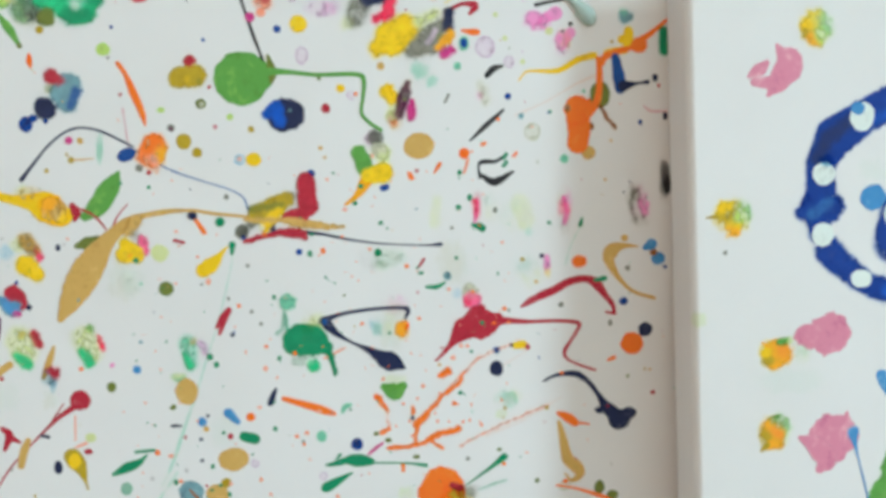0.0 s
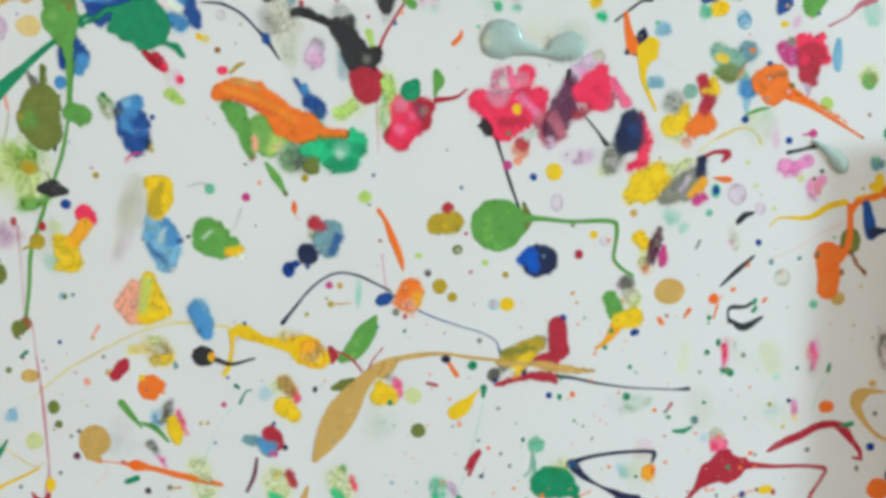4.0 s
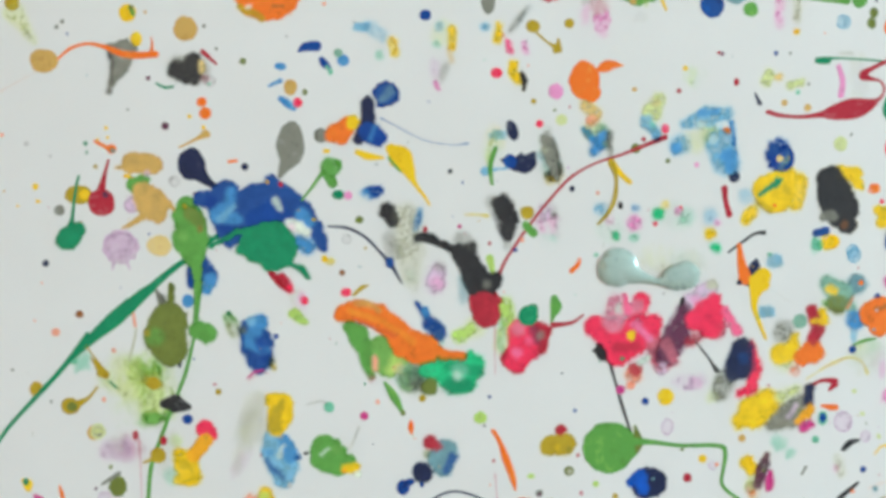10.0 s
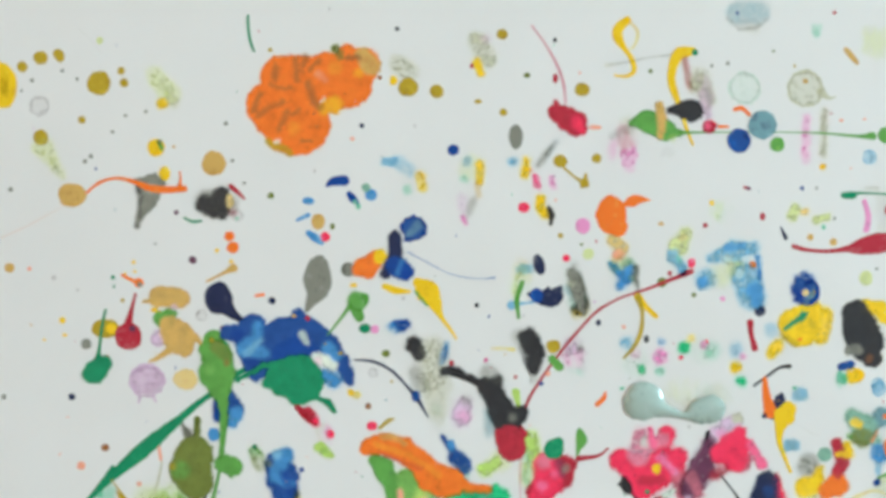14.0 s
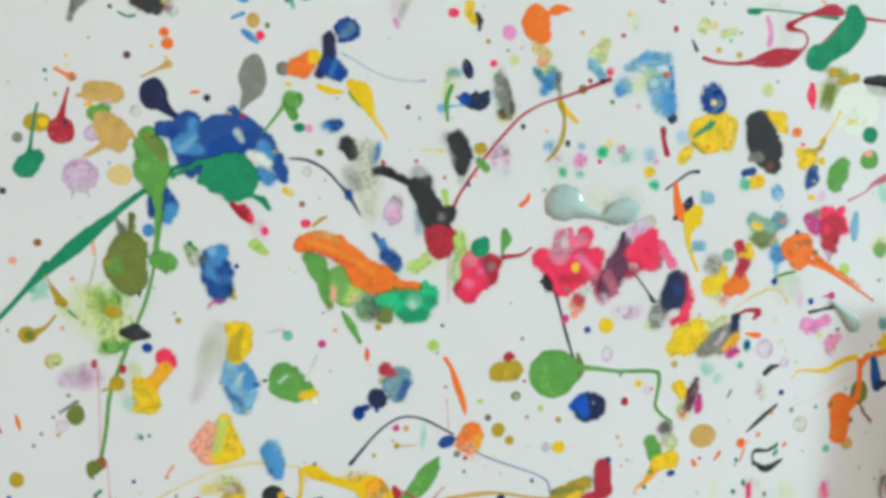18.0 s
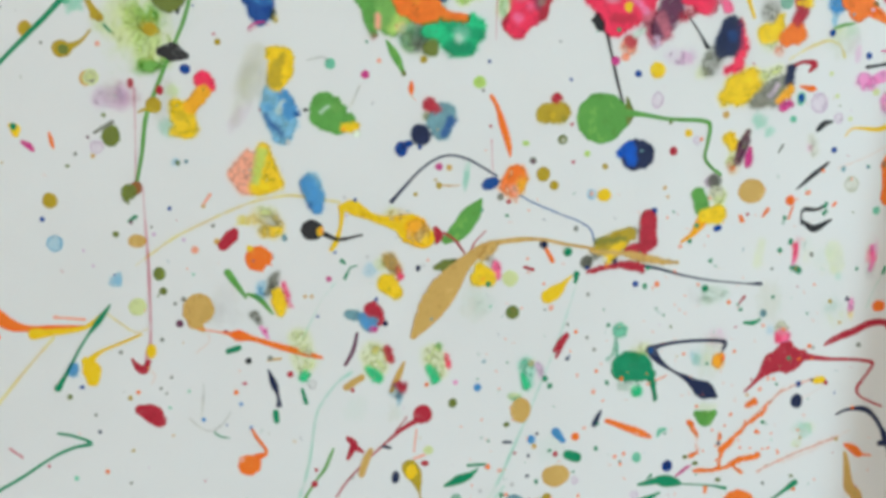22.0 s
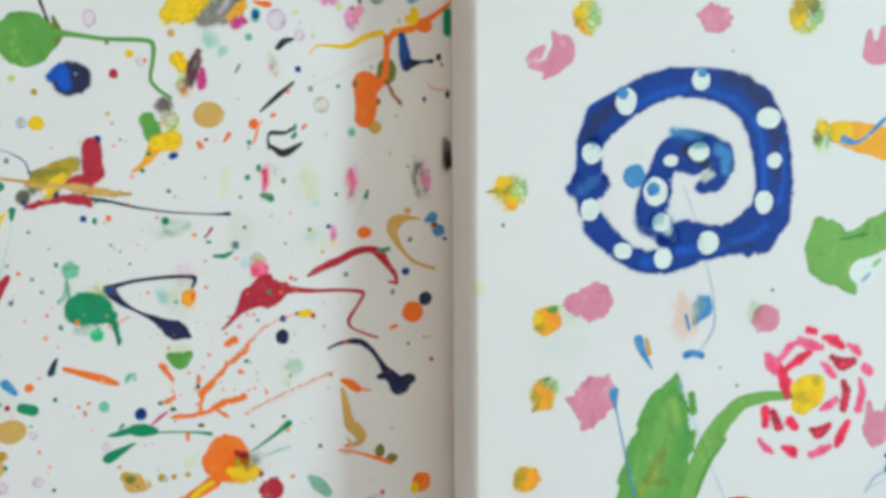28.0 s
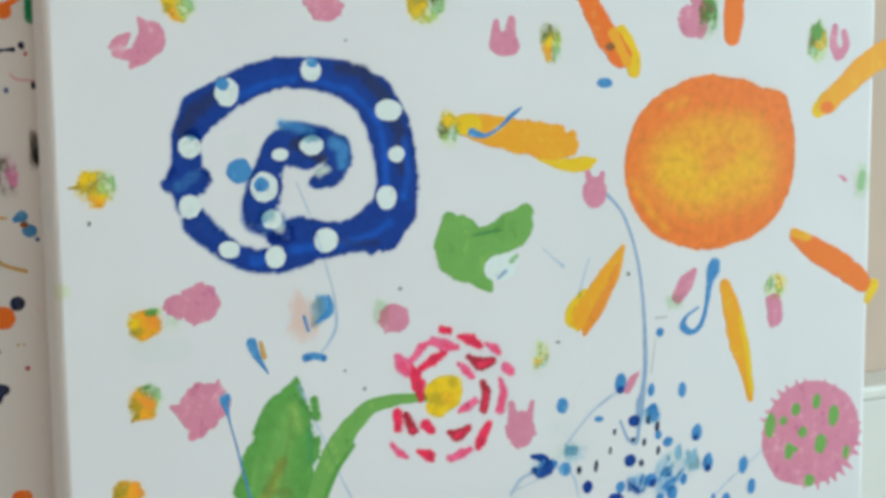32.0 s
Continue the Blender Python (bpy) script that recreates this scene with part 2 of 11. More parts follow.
def mixed_paint_material():
    """Half-mixed thin paint: 'tint' holds the mixture, 'cover' how thick it lies; grain of the cloth shows through."""
    m, nodes, links, bsdf = mat("half_mixed_paint")
    tint = nodes.new("ShaderNodeAttribute")
    tint.attribute_name = "tint"
    grain = noise_node(nodes, links, 420.0, 4.0, (1.0, 1.0, 0.8), 0.7)
    pores = noise_node(nodes, links, 1500.0, 2.0)
    shade = nodes.new("ShaderNodeHueSaturation")
    links.new(tint.outputs["Color"], shade.inputs["Color"])
    links.new(math_node(nodes, links, "ADD", math_node(nodes, links, "MULTIPLY", noise_node(nodes, links, 170.0, 5.0), 0.36), 0.84), shade.inputs["Value"])
    bsdf.inputs["Roughness"].default_value, bsdf.inputs["Specular IOR Level"].default_value = 0.5, 0.2
    # thick paint is a body that breaks up over the pores of the weave; thin paint only tints the cloth
    gaps = math_node(nodes, links, "ADD", math_node(nodes, links, "MULTIPLY", grain, 1.1), math_node(nodes, links, "MULTIPLY", pores, 0.7))
    cover = cover_node(nodes)
    body = math_node(nodes, links, "MULTIPLY", math_node(nodes, links, "SUBTRACT", cover, math_node(nodes, links, "SUBTRACT", gaps, 0.34)), 4.5, True)
    pale, root, glaze, both = (nodes.new("ShaderNode" + kind) for kind in ("VectorMath", "Gamma", "BsdfTransparent", "MixShader"))
    pale.operation = "SCALE"
    pale.inputs["Scale"].default_value = 1.25
    links.new(tint.outputs["Color"], pale.inputs[0])
    links.new(pale.outputs["Vector"], root.inputs["Color"])
    root.inputs["Gamma"].default_value = 0.5
    wash = nodes.new("ShaderNodeMix")
    wash.data_type = "RGBA"
    links.new(math_node(nodes, links, "MULTIPLY", cover, math_node(nodes, links, "SUBTRACT", 2.1, math_node(nodes, links, "MULTIPLY", grain, 1.7)), True), wash.inputs[0])
    wash.inputs[6].default_value = (1.0, 1.0, 1.0, 1.0)
    links.new(root.outputs["Color"], wash.inputs[7])
    links.new(wash.outputs[2], glaze.inputs["Color"])
    links.new(shade.outputs["Color"], bsdf.inputs["Base Color"])
    links.new(body, both.inputs[0])
    links.new(glaze.outputs["BSDF"], both.inputs[1])
    links.new(bsdf.outputs["BSDF"], both.inputs[2])
    links.new(both.outputs["Shader"], nodes["Material Output"].inputs["Surface"])
    bump(nodes, links, bsdf, grain, 0.12, 0.0003)
    return m


MIXED_PAINT = mixed_paint_material()
CLOTH = cloth_material()
WALL = plain_material("peach_wall_paint", (0.62, 0.47, 0.36), 0.8, 3.0, 0.05)
ROOM_WALL = plain_material("white_wall_paint", (0.74, 0.74, 0.72), 0.85, 3.0, 0.04)
CEILING = plain_material("ceiling_paint", (0.8, 0.8, 0.78), 0.9, 3.0, 0.03)
FLOOR = plain_material("floor_boards", (0.36, 0.25, 0.16), 0.45, 6.0, 0.25, 0.0006, 0.0, (1.0, 8.0, 1.0))
CABINET = plain_material("cream_lacquer", (0.76, 0.75, 0.69), 0.35, 5.0, 0.03, 0.0)
WOOD = plain_material("stretcher_pine", (0.55, 0.40, 0.24), 0.6, 9.0, 0.18, 0.0004, 0.0, (1.0, 1.0, 8.0))


# ---- mesh helpers ----
def link_mesh(name, bm, material, parent=None, smooth=False):
    me = bpy.data.meshes.new(name)
    bm.to_mesh(me)
    bm.free()
    me.materials.append(material)
    if smooth:
        for p in me.polygons:
            p.use_smooth = p.area < 0.01
    ob = new(name, me)
    if parent:
        ob.parent = parent
    return ob


def part(name, bm, material, parent, label="", smooth=False):
    ob = link_mesh(name, bm, material, parent, smooth)
    return tagged(ob, label) if label else ob


def box(bm, x0, y0, z0, x1, y1, z1, bevel=0.0, segments=2):
    r = bmesh.ops.create_cube(bm, size=1.0)
    bmesh.ops.scale(bm, vec=(x1 - x0, y1 - y0, z1 - z0), verts=r["verts"])
    bmesh.ops.translate(bm, vec=((x0 + x1) / 2, (y0 + y1) / 2, (z0 + z1) / 2), verts=r["verts"])
    if bevel:
        edges = list({e for v in r["verts"] for e in v.link_edges})
        bmesh.ops.bevel(bm, geom=edges, offset=bevel, segments=segments, affect="EDGES", profile=0.5)
    return bm


def slab(name, material, x0, y0, z0, x1, y1, z1, label, category):
    return tagged(link_mesh(name, box(bmesh.new(), x0, y0, z0, x1, y1, z1), material), label, category, kind="structure")


# ---- the room ----
WEST, EAST, SOUTH, NORTH, TOP = -3.4, 5.0, -4.5, 0.045, 2.6
slab("floor", FLOOR, WEST - 0.1, SOUTH - 0.1, -0.08, EAST + 0.1, NORTH + 0.1, 0.0, "brown wooden floor boards of the room", "floor")
slab("ceiling", CEILING, WEST - 0.1, SOUTH - 0.1, TOP, EAST + 0.1, NORTH + 0.1, TOP + 0.08, "plain white painted ceiling of the room", "ceiling")
slab("wall_north", WALL, WEST - 0.1, NORTH, 0.0, EAST + 0.1, NORTH + 0.1, TOP, "peach painted wall behind the paintings", "wall")
slab("wall_west", ROOM_WALL, WEST - 0.1, SOUTH, 0.0, WEST, NORTH, TOP, "plain off-white painted side wall", "wall")


def wall_with_opening(name, along, at, out, lo, hi, a0, a1, z0, z1, label):
    """A wall of 0.1 m with an opening from a0 to a1 and z0 to z1; along is the axis it runs on, out the side it thickens to."""
    bm = bmesh.new()
    for (p0, p1, q0, q1) in ((lo, a0, 0, TOP), (a1, hi, 0, TOP), (a0, a1, 0, z0), (a0, a1, z1, TOP)):
        if along == "y":
            box(bm, min(at, at + out), p0, q0, max(at, at + out), p1, q1)
        else:
            box(bm, p0, min(at, at + out), q0, p1, max(at, at + out), q1)
    return tagged(link_mesh(name, bm, ROOM_WALL), label, "wall", kind="structure")


wall_with_opening("wall_east", "y", EAST, 0.1, SOUTH, NORTH, -2.83, -2.01, 0.43, 2.07, "off-white side wall with a narrow window opening")
# out of view; its opening is added to make room for the fill lamp
wall_with_opening("wall_south", "x", SOUTH, -0.1, WEST, EAST, -3.27, -0.43, 0.68, 2.42, "off-white wall with a wide window opening")

# ---- stretched canvases ----
def stretched_canvas(name, width, height, depth, label, left=0.0, flare=0.0):
    """An empty at the foot of the canvas; the cloth's face lies in its xz plane, x from the left edge, and looks to -y."""
    thing = tagged(new(name), label, "painting")
    bm = box(bmesh.new(), -left, 0.0, 0.0, width, depth - 0.003, height, 0.0045, 4)
    for v in bm.verts:
        if v.co.y > 0.5 * depth:
            v.co.x += flare if v.co.x > 0.5 * width else -flare
    part("cloth", bm, CLOTH, thing, "white primed cotton canvas wrapped over the bars", True)
    for x0, z0, x1, z1 in ((0.006, 0.006, 0.046, height - 0.006), (width - 0.046, 0.006, width - 0.006, height - 0.006), (0.046, 0.006, width - 0.046, 0.046), (0.046, height - 0.046, width - 0.046, height - 0.006)):
        part("stretcher_bar", box(bmesh.new(), x0, depth - 0.003, z0, x1, depth, z1), WOOD, thing)
    return thing


class Ground:
    """The painted face: keeps the height of the paint so far, so that later strokes lie on earlier ones."""

    def __init__(self, thing, width, height):
        self.thing, self.cell = thing, 0.002
        self.map = np.zeros((int(width / self.cell) + 4, int(height / self.cell) + 4))
        self.specks = {}

    def rest(self, discs, thick):
        """Lays discs (x, z, r) of paint and returns the height they start from."""
        spans, base = [], 0.0
        for x, z, r in discs:
            i0, i1 = int((x - r) / self.cell), int((x + r) / self.cell) + 1
            k0, k1 = int((z - r) / self.cell), int((z + r) / self.cell) + 1
            i0, k0 = max(0, i0), max(0, k0)
            window = self.map[i0:i1, k0:k1]
            if window.size:
                spans.append(window)
                base = max(base, float(window.max()))
        for window in spans:
            np.maximum(window, base + (thick if base == 0.0 else 0.000025), out=window)
        return base, (thick if base == 0.0 else 0.000025)


NAMES = {"part": "", "label": "", "under": ""}
FIRST = {}


def named(name="", label="", under=""):
    """The name and label of the parts that follow; under: the part that they belong to."""
    NAMES["part"], NAMES["label"], NAMES["under"] = name, label, under
    FIRST.pop(name, None)


def finish(g, verts, faces, cover, colour, default, wash=False):
    me = bpy.data.meshes.new(default)
    me.from_pydata(verts, [], faces)
    me.materials.append(wash_material(colour) if wash else paint_material(colour))
    for p in me.polygons:
        p.use_smooth = True
    me.attributes.new("cover", "FLOAT", "POINT").data.foreach_set("value", cover)
    ob = new(NAMES["part"] or default, me)
    FIRST.setdefault(ob.name.split(".")[0], ob)
    ob.parent = FIRST[NAMES["under"]] if NAMES["under"] else g.thing
    tagged(ob, NAMES["label"] or colour.replace("_", " ") + {"paint_drop": " drop of paint", "paint_drip": " flung streak of paint", "paint_stroke": " stroke of paint", "paint_trail": " thin dry trail of paint", "paint_dab": " torn dab of half-dry paint", "paint_smear": " thin dragged smear of paint", "paint_splat": " splat of paint with ragged rim"}.get(default, " paint"))
    return ob


def rim(x, z, a, amount, fine):
    """How far the edge of a patch strays at angle a."""
    p = Vector((x * 91.0 + math.cos(a) * 0.9, z * 91.0 + math.sin(a) * 0.9, 3.7))
    q = Vector((x * 57.0 + math.cos(a) * 3.1, z * 57.0 + math.sin(a) * 3.1, 9.1))
    return 1.0 + amount * noise.noise(p) + fine * noise.noise(q)


def patch(x, z, w, h, turn, rings, segments, power, amount, fine, spikes=0.0):
    """Points of a ragged disc in rings: list of (x, z, ring share), middle first."""
    c, s = math.cos(radians(turn)), math.sin(radians(turn))
    out = [(x, z, 0.0)]
    edge = []
    for k in range(segments):
        a = 2 * math.pi * k / segments
        ca, sa = math.cos(a), math.sin(a)
        r = (abs(ca) ** power + abs(sa) ** power) ** (-1.0 / power) * rim(x, z, a, amount, fine)
        if spikes:
            r *= 1.0 + spikes * (max(0.0, noise.noise(Vector((x * 300 + k * 7.3, z * 300, 1.3)))) ** 1.5)
        edge.append((0.5 * w * r * ca, 0.5 * h * r * sa))
    for share in rings:
        for u, v in edge:
            out.append((x + share * (u * c - v * s), z + share * (u * s + v * c), share))
    return out


def ring_faces(rings, segments):
    faces = [(0, 1 + (k + 1) % segments, 1 + k) for k in range(segments)]
    for r in range(rings - 1):
        a, b = 1 + r * segments, 1 + (r + 1) * segments
        faces += [(a + k, a + (k + 1) % segments, b + (k + 1) % segments, b + k) for k in range(segments)]
    return faces


def drop(g, colour, x, z, w, h=0.0, turn=0.0, spikes=0.0):
    """A round, slightly raised drop; sizes in centimetres on the cloth."""
    x, z, w, h = x / 100, z / 100, w / 100, (h or w) / 100
    tiny = not NAMES["part"] and max(w, h) < 0.0072
    segments = 9 if tiny else 40 if spikes else 18 if max(w, h) < 0.02 else 36 if max(w, h) < 0.06 else 96
    base, thick = g.rest([(x, z, 0.38 * min(w, h))], min(0.00014, 0.02 * min(w, h)))
    thick = 0.0022 if colour == "silver" else thick
    base += 0.00002
    small = max(w, h) < 0.018
    fade = min(0.1, 0.0024 / max(w, h))
    rings = (0.7, 1.0) if tiny else (0.55, 1.0 - 1.7 * fade, 1.0 - 0.4 * fade, 1.0 + 0.6 * fade)
    lift = (0.8, 0.1) if tiny else (0.92, 0.75, 0.4, 0.0)
    thin = (1.3, 0.95) if tiny else (1.4, 1.2, 0.85, 0.35) if small else (1.25, 1.1, 0.8, 0.2)
    rag = 0.09 if small else 0.10 if max(w, h) < 0.06 else 0.04
    pts = patch(x, z, w, h, turn, rings, segments, 2.0, 0.18 if spikes else rag, 0.14 if spikes else 0.8 * rag, spikes)
    verts = [(x, -(base + thick), z)]
    for n, (u, v, share) in enumerate(pts[1:]):
        up = lift[n // segments]
        verts.append((u, -(base + thick * up), v))
    cover = [1.4] + [thin[n // segments] for n in range(len(verts) - 1)]
    faces = ring_faces(len(rings), segments)
    if tiny:
        vs, fs, cs = g.specks.setdefault(colour, ([], [], []))
        start = len(vs)
        vs += verts
        cs += cover
        fs += [tuple(i + start for i in f) for f in faces]
        return None
    return finish(g, verts, faces, cover, colour, "paint_splat" if spikes else "paint_drop")


def splat(g, colour, x, z, w, h=0.0, turn=0.0):
    return drop(g, colour, x, z, w, h, turn, 0.5)


def smear(g, colour, x, z, w, h=0.0, turn=0.0):
    """A thin patch dragged on with a tool, fading out at its rim."""
    x, z, w, h = x / 100, z / 100, 1.2 * w / 100, 1.2 * (h or w) / 100
    base = g.rest([(x, z, 0.3 * min(w, h))], 0.00003)[0] + 0.00002
    rings, segments = (0.35, 0.62, 0.82, 0.94, 1.06), 36
    pts = patch(x, z, w, h, turn, rings, segments, 2.8, 0.36, 0.34)
    cover = [1.0] + [(0.98, 0.86, 0.64, 0.4, 0.08)[n // segments] for n in range(len(pts) - 1)]
    return finish(g, [(u, -base, v) for u, v, _ in pts], ring_faces(len(rings), segments), cover, colour, "paint_smear", True)


def blot(g, x, z, w, h, turn, *spots):
    """A dragged print of half-mixed paints; spots: (colour, x, z, strength) from its middle, in centimetres."""
    x, z, w, h = x / 100, z / 100, 0.54 * w / 100, 0.54 * h / 100
    c, s = math.cos(radians(turn)), math.sin(radians(turn))
    span, wide = max(0.0, h - w), min(w, h) * 1.15
    base = g.rest([(x - k * span * s, z + k * span * c, wide) for k in (-1.0, -0.5, 0.0, 0.5, 1.0)] if h > w else [(x + k * (w - h) * c, z + k * (w - h) * s, wide) for k in (-1.0, -0.5, 0.0, 0.5, 1.0)], 0.00003)[0] + 0.00002
    step = 0.0009 if max(w, h) < 0.035 else 0.0013
    nu, nv = max(6, int(2 * w / step)), max(6, int(2 * h / step))
    kinds = list(dict.fromkeys(k.replace("_", " ") for k, _, _, f in sorted(spots, key=lambda e: -e[3])))[:2]
    spots = [(np.array(paint_rgb(*PALETTE[k])), u / 100, v / 100, f) for k, u, v, f in spots]
    reach = (0.3 * min(w, h)) ** 2
    verts, cover, tint = [], [], []
    for i in range(nu + 1):
        for k in range(nv + 1):
            u, v = 2.3 * (i / nu - 0.5), 2.3 * (k / nv - 0.5)
            px, pz = u * w * c - v * h * s, u * w * s + v * h * c
            X, Z = (x + px) * 100, (z + pz) * 100
            warp = noise.noise(Vector((X * 1.1, Z * 1.1, 4.0))), noise.noise(Vector((X * 1.1, Z * 1.1, 8.0)))
            edge = 0.18 * noise.noise(Vector((X * 0.9, Z * 0.9, 1.0))) + 0.19 * noise.noise(Vector((X * 2.6, Z * 2.6, 2.0))) + 0.15 * noise.noise(Vector((X * 6.0, Z * 6.0, 3.0)))
            d = (abs(u) ** 2.1 + abs(v) ** 2.1) ** (1 / 2.1) + edge
            rgb, total, strong = np.zeros(3), 0.0, 0.0
            for tone, su, sv, f in spots:
                du, dv = px + 0.35 * w * warp[0] - su, pz + 0.35 * h * warp[1] - sv
                weight = 1.0 / (du * du + dv * dv + 0.10 * reach) ** 2.0
                rgb, total, strong = rgb + weight * tone, total + weight, strong + weight * f
            strong /= total
            streak = noise.noise(Vector((u * w * 330, v * h * 110, x * 50))) + 0.6 * noise.noise(Vector((X * 3.4, Z * 3.4, 6.0)))
            verts.append((x + px, -base, z + pz))
            cover.append(max(0.0, min(1.0, (1.0 - d) * (1.7 + 2.6 * strong ** 2))) * max(0.0, min(1.0, strong ** 1.5 * (1.0 + (1.16 - strong) * (0.6 + 2.4 * strong) * streak))))
            tint += [*(rgb / total), 1.0]
    faces = []
    for i in range(nu):
        for k in range(nv):
            a = i * (nv + 1) + k
            quad = (a, a + nv + 1, a + nv + 2, a + 1)
            if max(cover[q] for q in quad) > 0.02:
                faces.append(quad)
    if not faces:
        return None
    keep = sorted({q for f in faces for q in f})
    at = {q: n for n, q in enumerate(keep)}
    me = bpy.data.meshes.new("paint_blot")
    me.from_pydata([verts[q] for q in keep], [], [tuple(at[q] for q in f) for f in faces])
    me.materials.append(MIXED_PAINT)
    me.attributes.new("cover", "FLOAT", "POINT").data.foreach_set("value", [cover[q] for q in keep])
    me.attributes.new("tint", "FLOAT_COLOR", "POINT").data.foreach_set("color", [e for q in keep for e in tint[4 * q:4 * q + 4]])
    ob = new(NAMES["part"] or "paint_blot", me)
    ob.parent = FIRST[NAMES["under"]] if NAMES["under"] else g.thing
    return tagged(ob, NAMES["label"] or "dragged print of half mixed " + " and ".join(kinds) + " paint")


def mark(g, *dabs):
    """Dabs of wet paint that ran into each other; each: (colour, thickness, softness of its edge, run of (x, z, width)), in centimetres, later ones over earlier ones."""
    runs = [np.array(run, float) for _, _, _, run in dabs]
    every = np.concatenate(runs)
    pad = 0.45 + max(d[2] for d in dabs) * 0.5
    lo, hi = (every[:, :2] - every[:, 2:] / 2).min(0) - pad, (every[:, :2] + every[:, 2:] / 2).max(0) + pad
    step = max(0.085, math.sqrt((hi[0] - lo[0]) * (hi[1] - lo[1]) / 16000))
    nu, nv = int((hi[0] - lo[0]) / step) + 2, int((hi[1] - lo[1]) / step) + 2
    X, Z = (a.ravel() for a in np.meshgrid(lo[0] + step * np.arange(nu), lo[1] + step * np.arange(nv), indexing="ij"))

    def grain(scale, level):
        return np.array([noise.noise(Vector((x * scale, z * scale, level))) for x, z in zip(X, Z)])

    coarse, middle, fine = grain(1.6, 1.0), grain(4.3, 2.0), grain(11.0, 3.0)
    U, V = X + 0.09 * coarse + 0.05 * middle, Z + 0.09 * grain(1.6, 6.0) + 0.05 * grain(4.3, 7.0)
    cover, tint, near = np.zeros(len(X)), np.zeros((len(X), 3)), np.full(len(X), 1e9)
    stray = grain(0.75, 9.0) + 0.4 * coarse
    for n, ((colour, thick, soft, _), run) in enumerate(zip(dabs, runs)):
        far = np.full(len(X), 1e9)
        for a, b in zip(run, run[1:] if len(run) > 1 else run):
            d = b[:2] - a[:2]
            k = np.clip(((U - a[0]) * d[0] + (V - a[1]) * d[1]) / max(1e-9, d @ d), 0.0, 1.0)
            far = np.minimum(far, np.hypot(U - a[0] - k * d[0], V - a[1] - k * d[1]) - 0.5 * (a[2] + k * (b[2] - a[2])))
        near = np.minimum(near, far + 2.0 * (thick < 0.5) + 2.0 * (run[:, 2].max() < 0.4))
        far = far - min(0.03 + 0.18 * min(soft, 0.4), 0.09 * run[:, 2].mean()) + 0.07 * middle + (0.05 + 0.14 * min(soft, 0.5)) * fine + 0.25 * soft * coarse * (soft > 0.6) + 0.16 * min(soft, 0.5) * middle
        a = np.clip(0.5 - far / max(0.06, soft), 0.0, 1.0)
        a = a * a * (3 - 2 * a)
        body = a * min(1.0, thick) * np.clip(1.0 + (1.3 - thick) * ((0.5 if soft < 0.6 else 0.0) * fine + (0.6 if soft < 0.6 else 0.25) * middle + 0.4 * coarse), 0.0, 1.3)
        body = np.clip(body, 0.0, 1.0)
        tone = np.array(paint_rgb(*PALETTE[colour]))
        rest = np.clip(body / np.maximum(1e-4, body + cover * (1.0 - body)), 0.0, 1.0)[:, None]
        tint = tint * (1 - rest) + rest * tone
        cover = body + cover * (1.0 - body)
    # a thin stain that crept out of the wet paint on some sides
    stain = np.clip(0.55 - near / 0.42, 0.0, 1.0) * np.clip(2.4 * stray + 0.6 * middle, 0.0, 1.0) * 0.26
    first = np.array(paint_rgb(*PALETTE[dabs[0][0]])) * 0.6 + 0.3
    share = np.clip(cover / np.maximum(1e-4, cover + stain * (1.0 - cover)), 0.0, 1.0)[:, None]
    tint = tint * share + first * (1.0 - share)
    cover = cover + stain * (1.0 - cover)
    tint = np.clip(tint * (1.0 + 0.10 * middle + 0.16 * coarse + 0.05 * fine)[:, None], 0.003, 0.95)
    grid = np.arange(nu * nv).reshape(nu, nv)
    quads = np.stack([grid[:-1, :-1], grid[1:, :-1], grid[1:, 1:], grid[:-1, 1:]], -1).reshape(-1, 4)
    quads = quads[cover[quads].max(1) > 0.02]
    base = g.rest([(x / 100, z / 100, 0.4 * w / 100) for x, z, w in every], 0.00004)[0] + 0.00002
    lift = base + 0.00001 * cover
    kinds = list(dict.fromkeys(d[0].replace("_", " ") for d in sorted(dabs, key=lambda d: -d[1])))[:2]
    # each patch that stands apart is a piece of its own; the smallest crumbs are left out
    owner = np.arange(nu * nv)
    while True:
        low = owner[quads].min(1)
        before = owner.copy()
        for k in range(4):
            np.minimum.at(owner, quads[:, k], low)
        owner = owner[owner]
        if (owner == before).all():
            break
    patch_of = owner[quads[:, 0]]
    for island in np.unique(patch_of):
        piece = quads[patch_of == island]
        if len(piece) < 14:
            continue
        keep, faces = np.unique(piece, return_inverse=True)
        me = bpy.data.meshes.new("paint_mark")
        me.from_pydata([(X[q] / 100, -lift[q], Z[q] / 100) for q in keep], [], faces.reshape(-1, 4).tolist())
        me.materials.append(MIXED_PAINT)
        me.polygons.foreach_set("use_smooth", [True] * len(me.polygons))
        me.attributes.new("cover", "FLOAT", "POINT").data.foreach_set("value", cover[keep])
        me.attributes.new("tint", "FLOAT_COLOR", "POINT").data.foreach_set("color", np.concatenate([tint[keep], np.ones((len(keep), 1))], 1).ravel())
        ob = new(NAMES["part"] or "paint_mark", me)
        FIRST.setdefault(ob.name.split(".")[0], ob)
        ob.parent = FIRST[NAMES["under"]] if NAMES["under"] else g.thing
        tagged(ob, NAMES["label"] or "ragged dabs of " + " and ".join(kinds) + " paint run together")


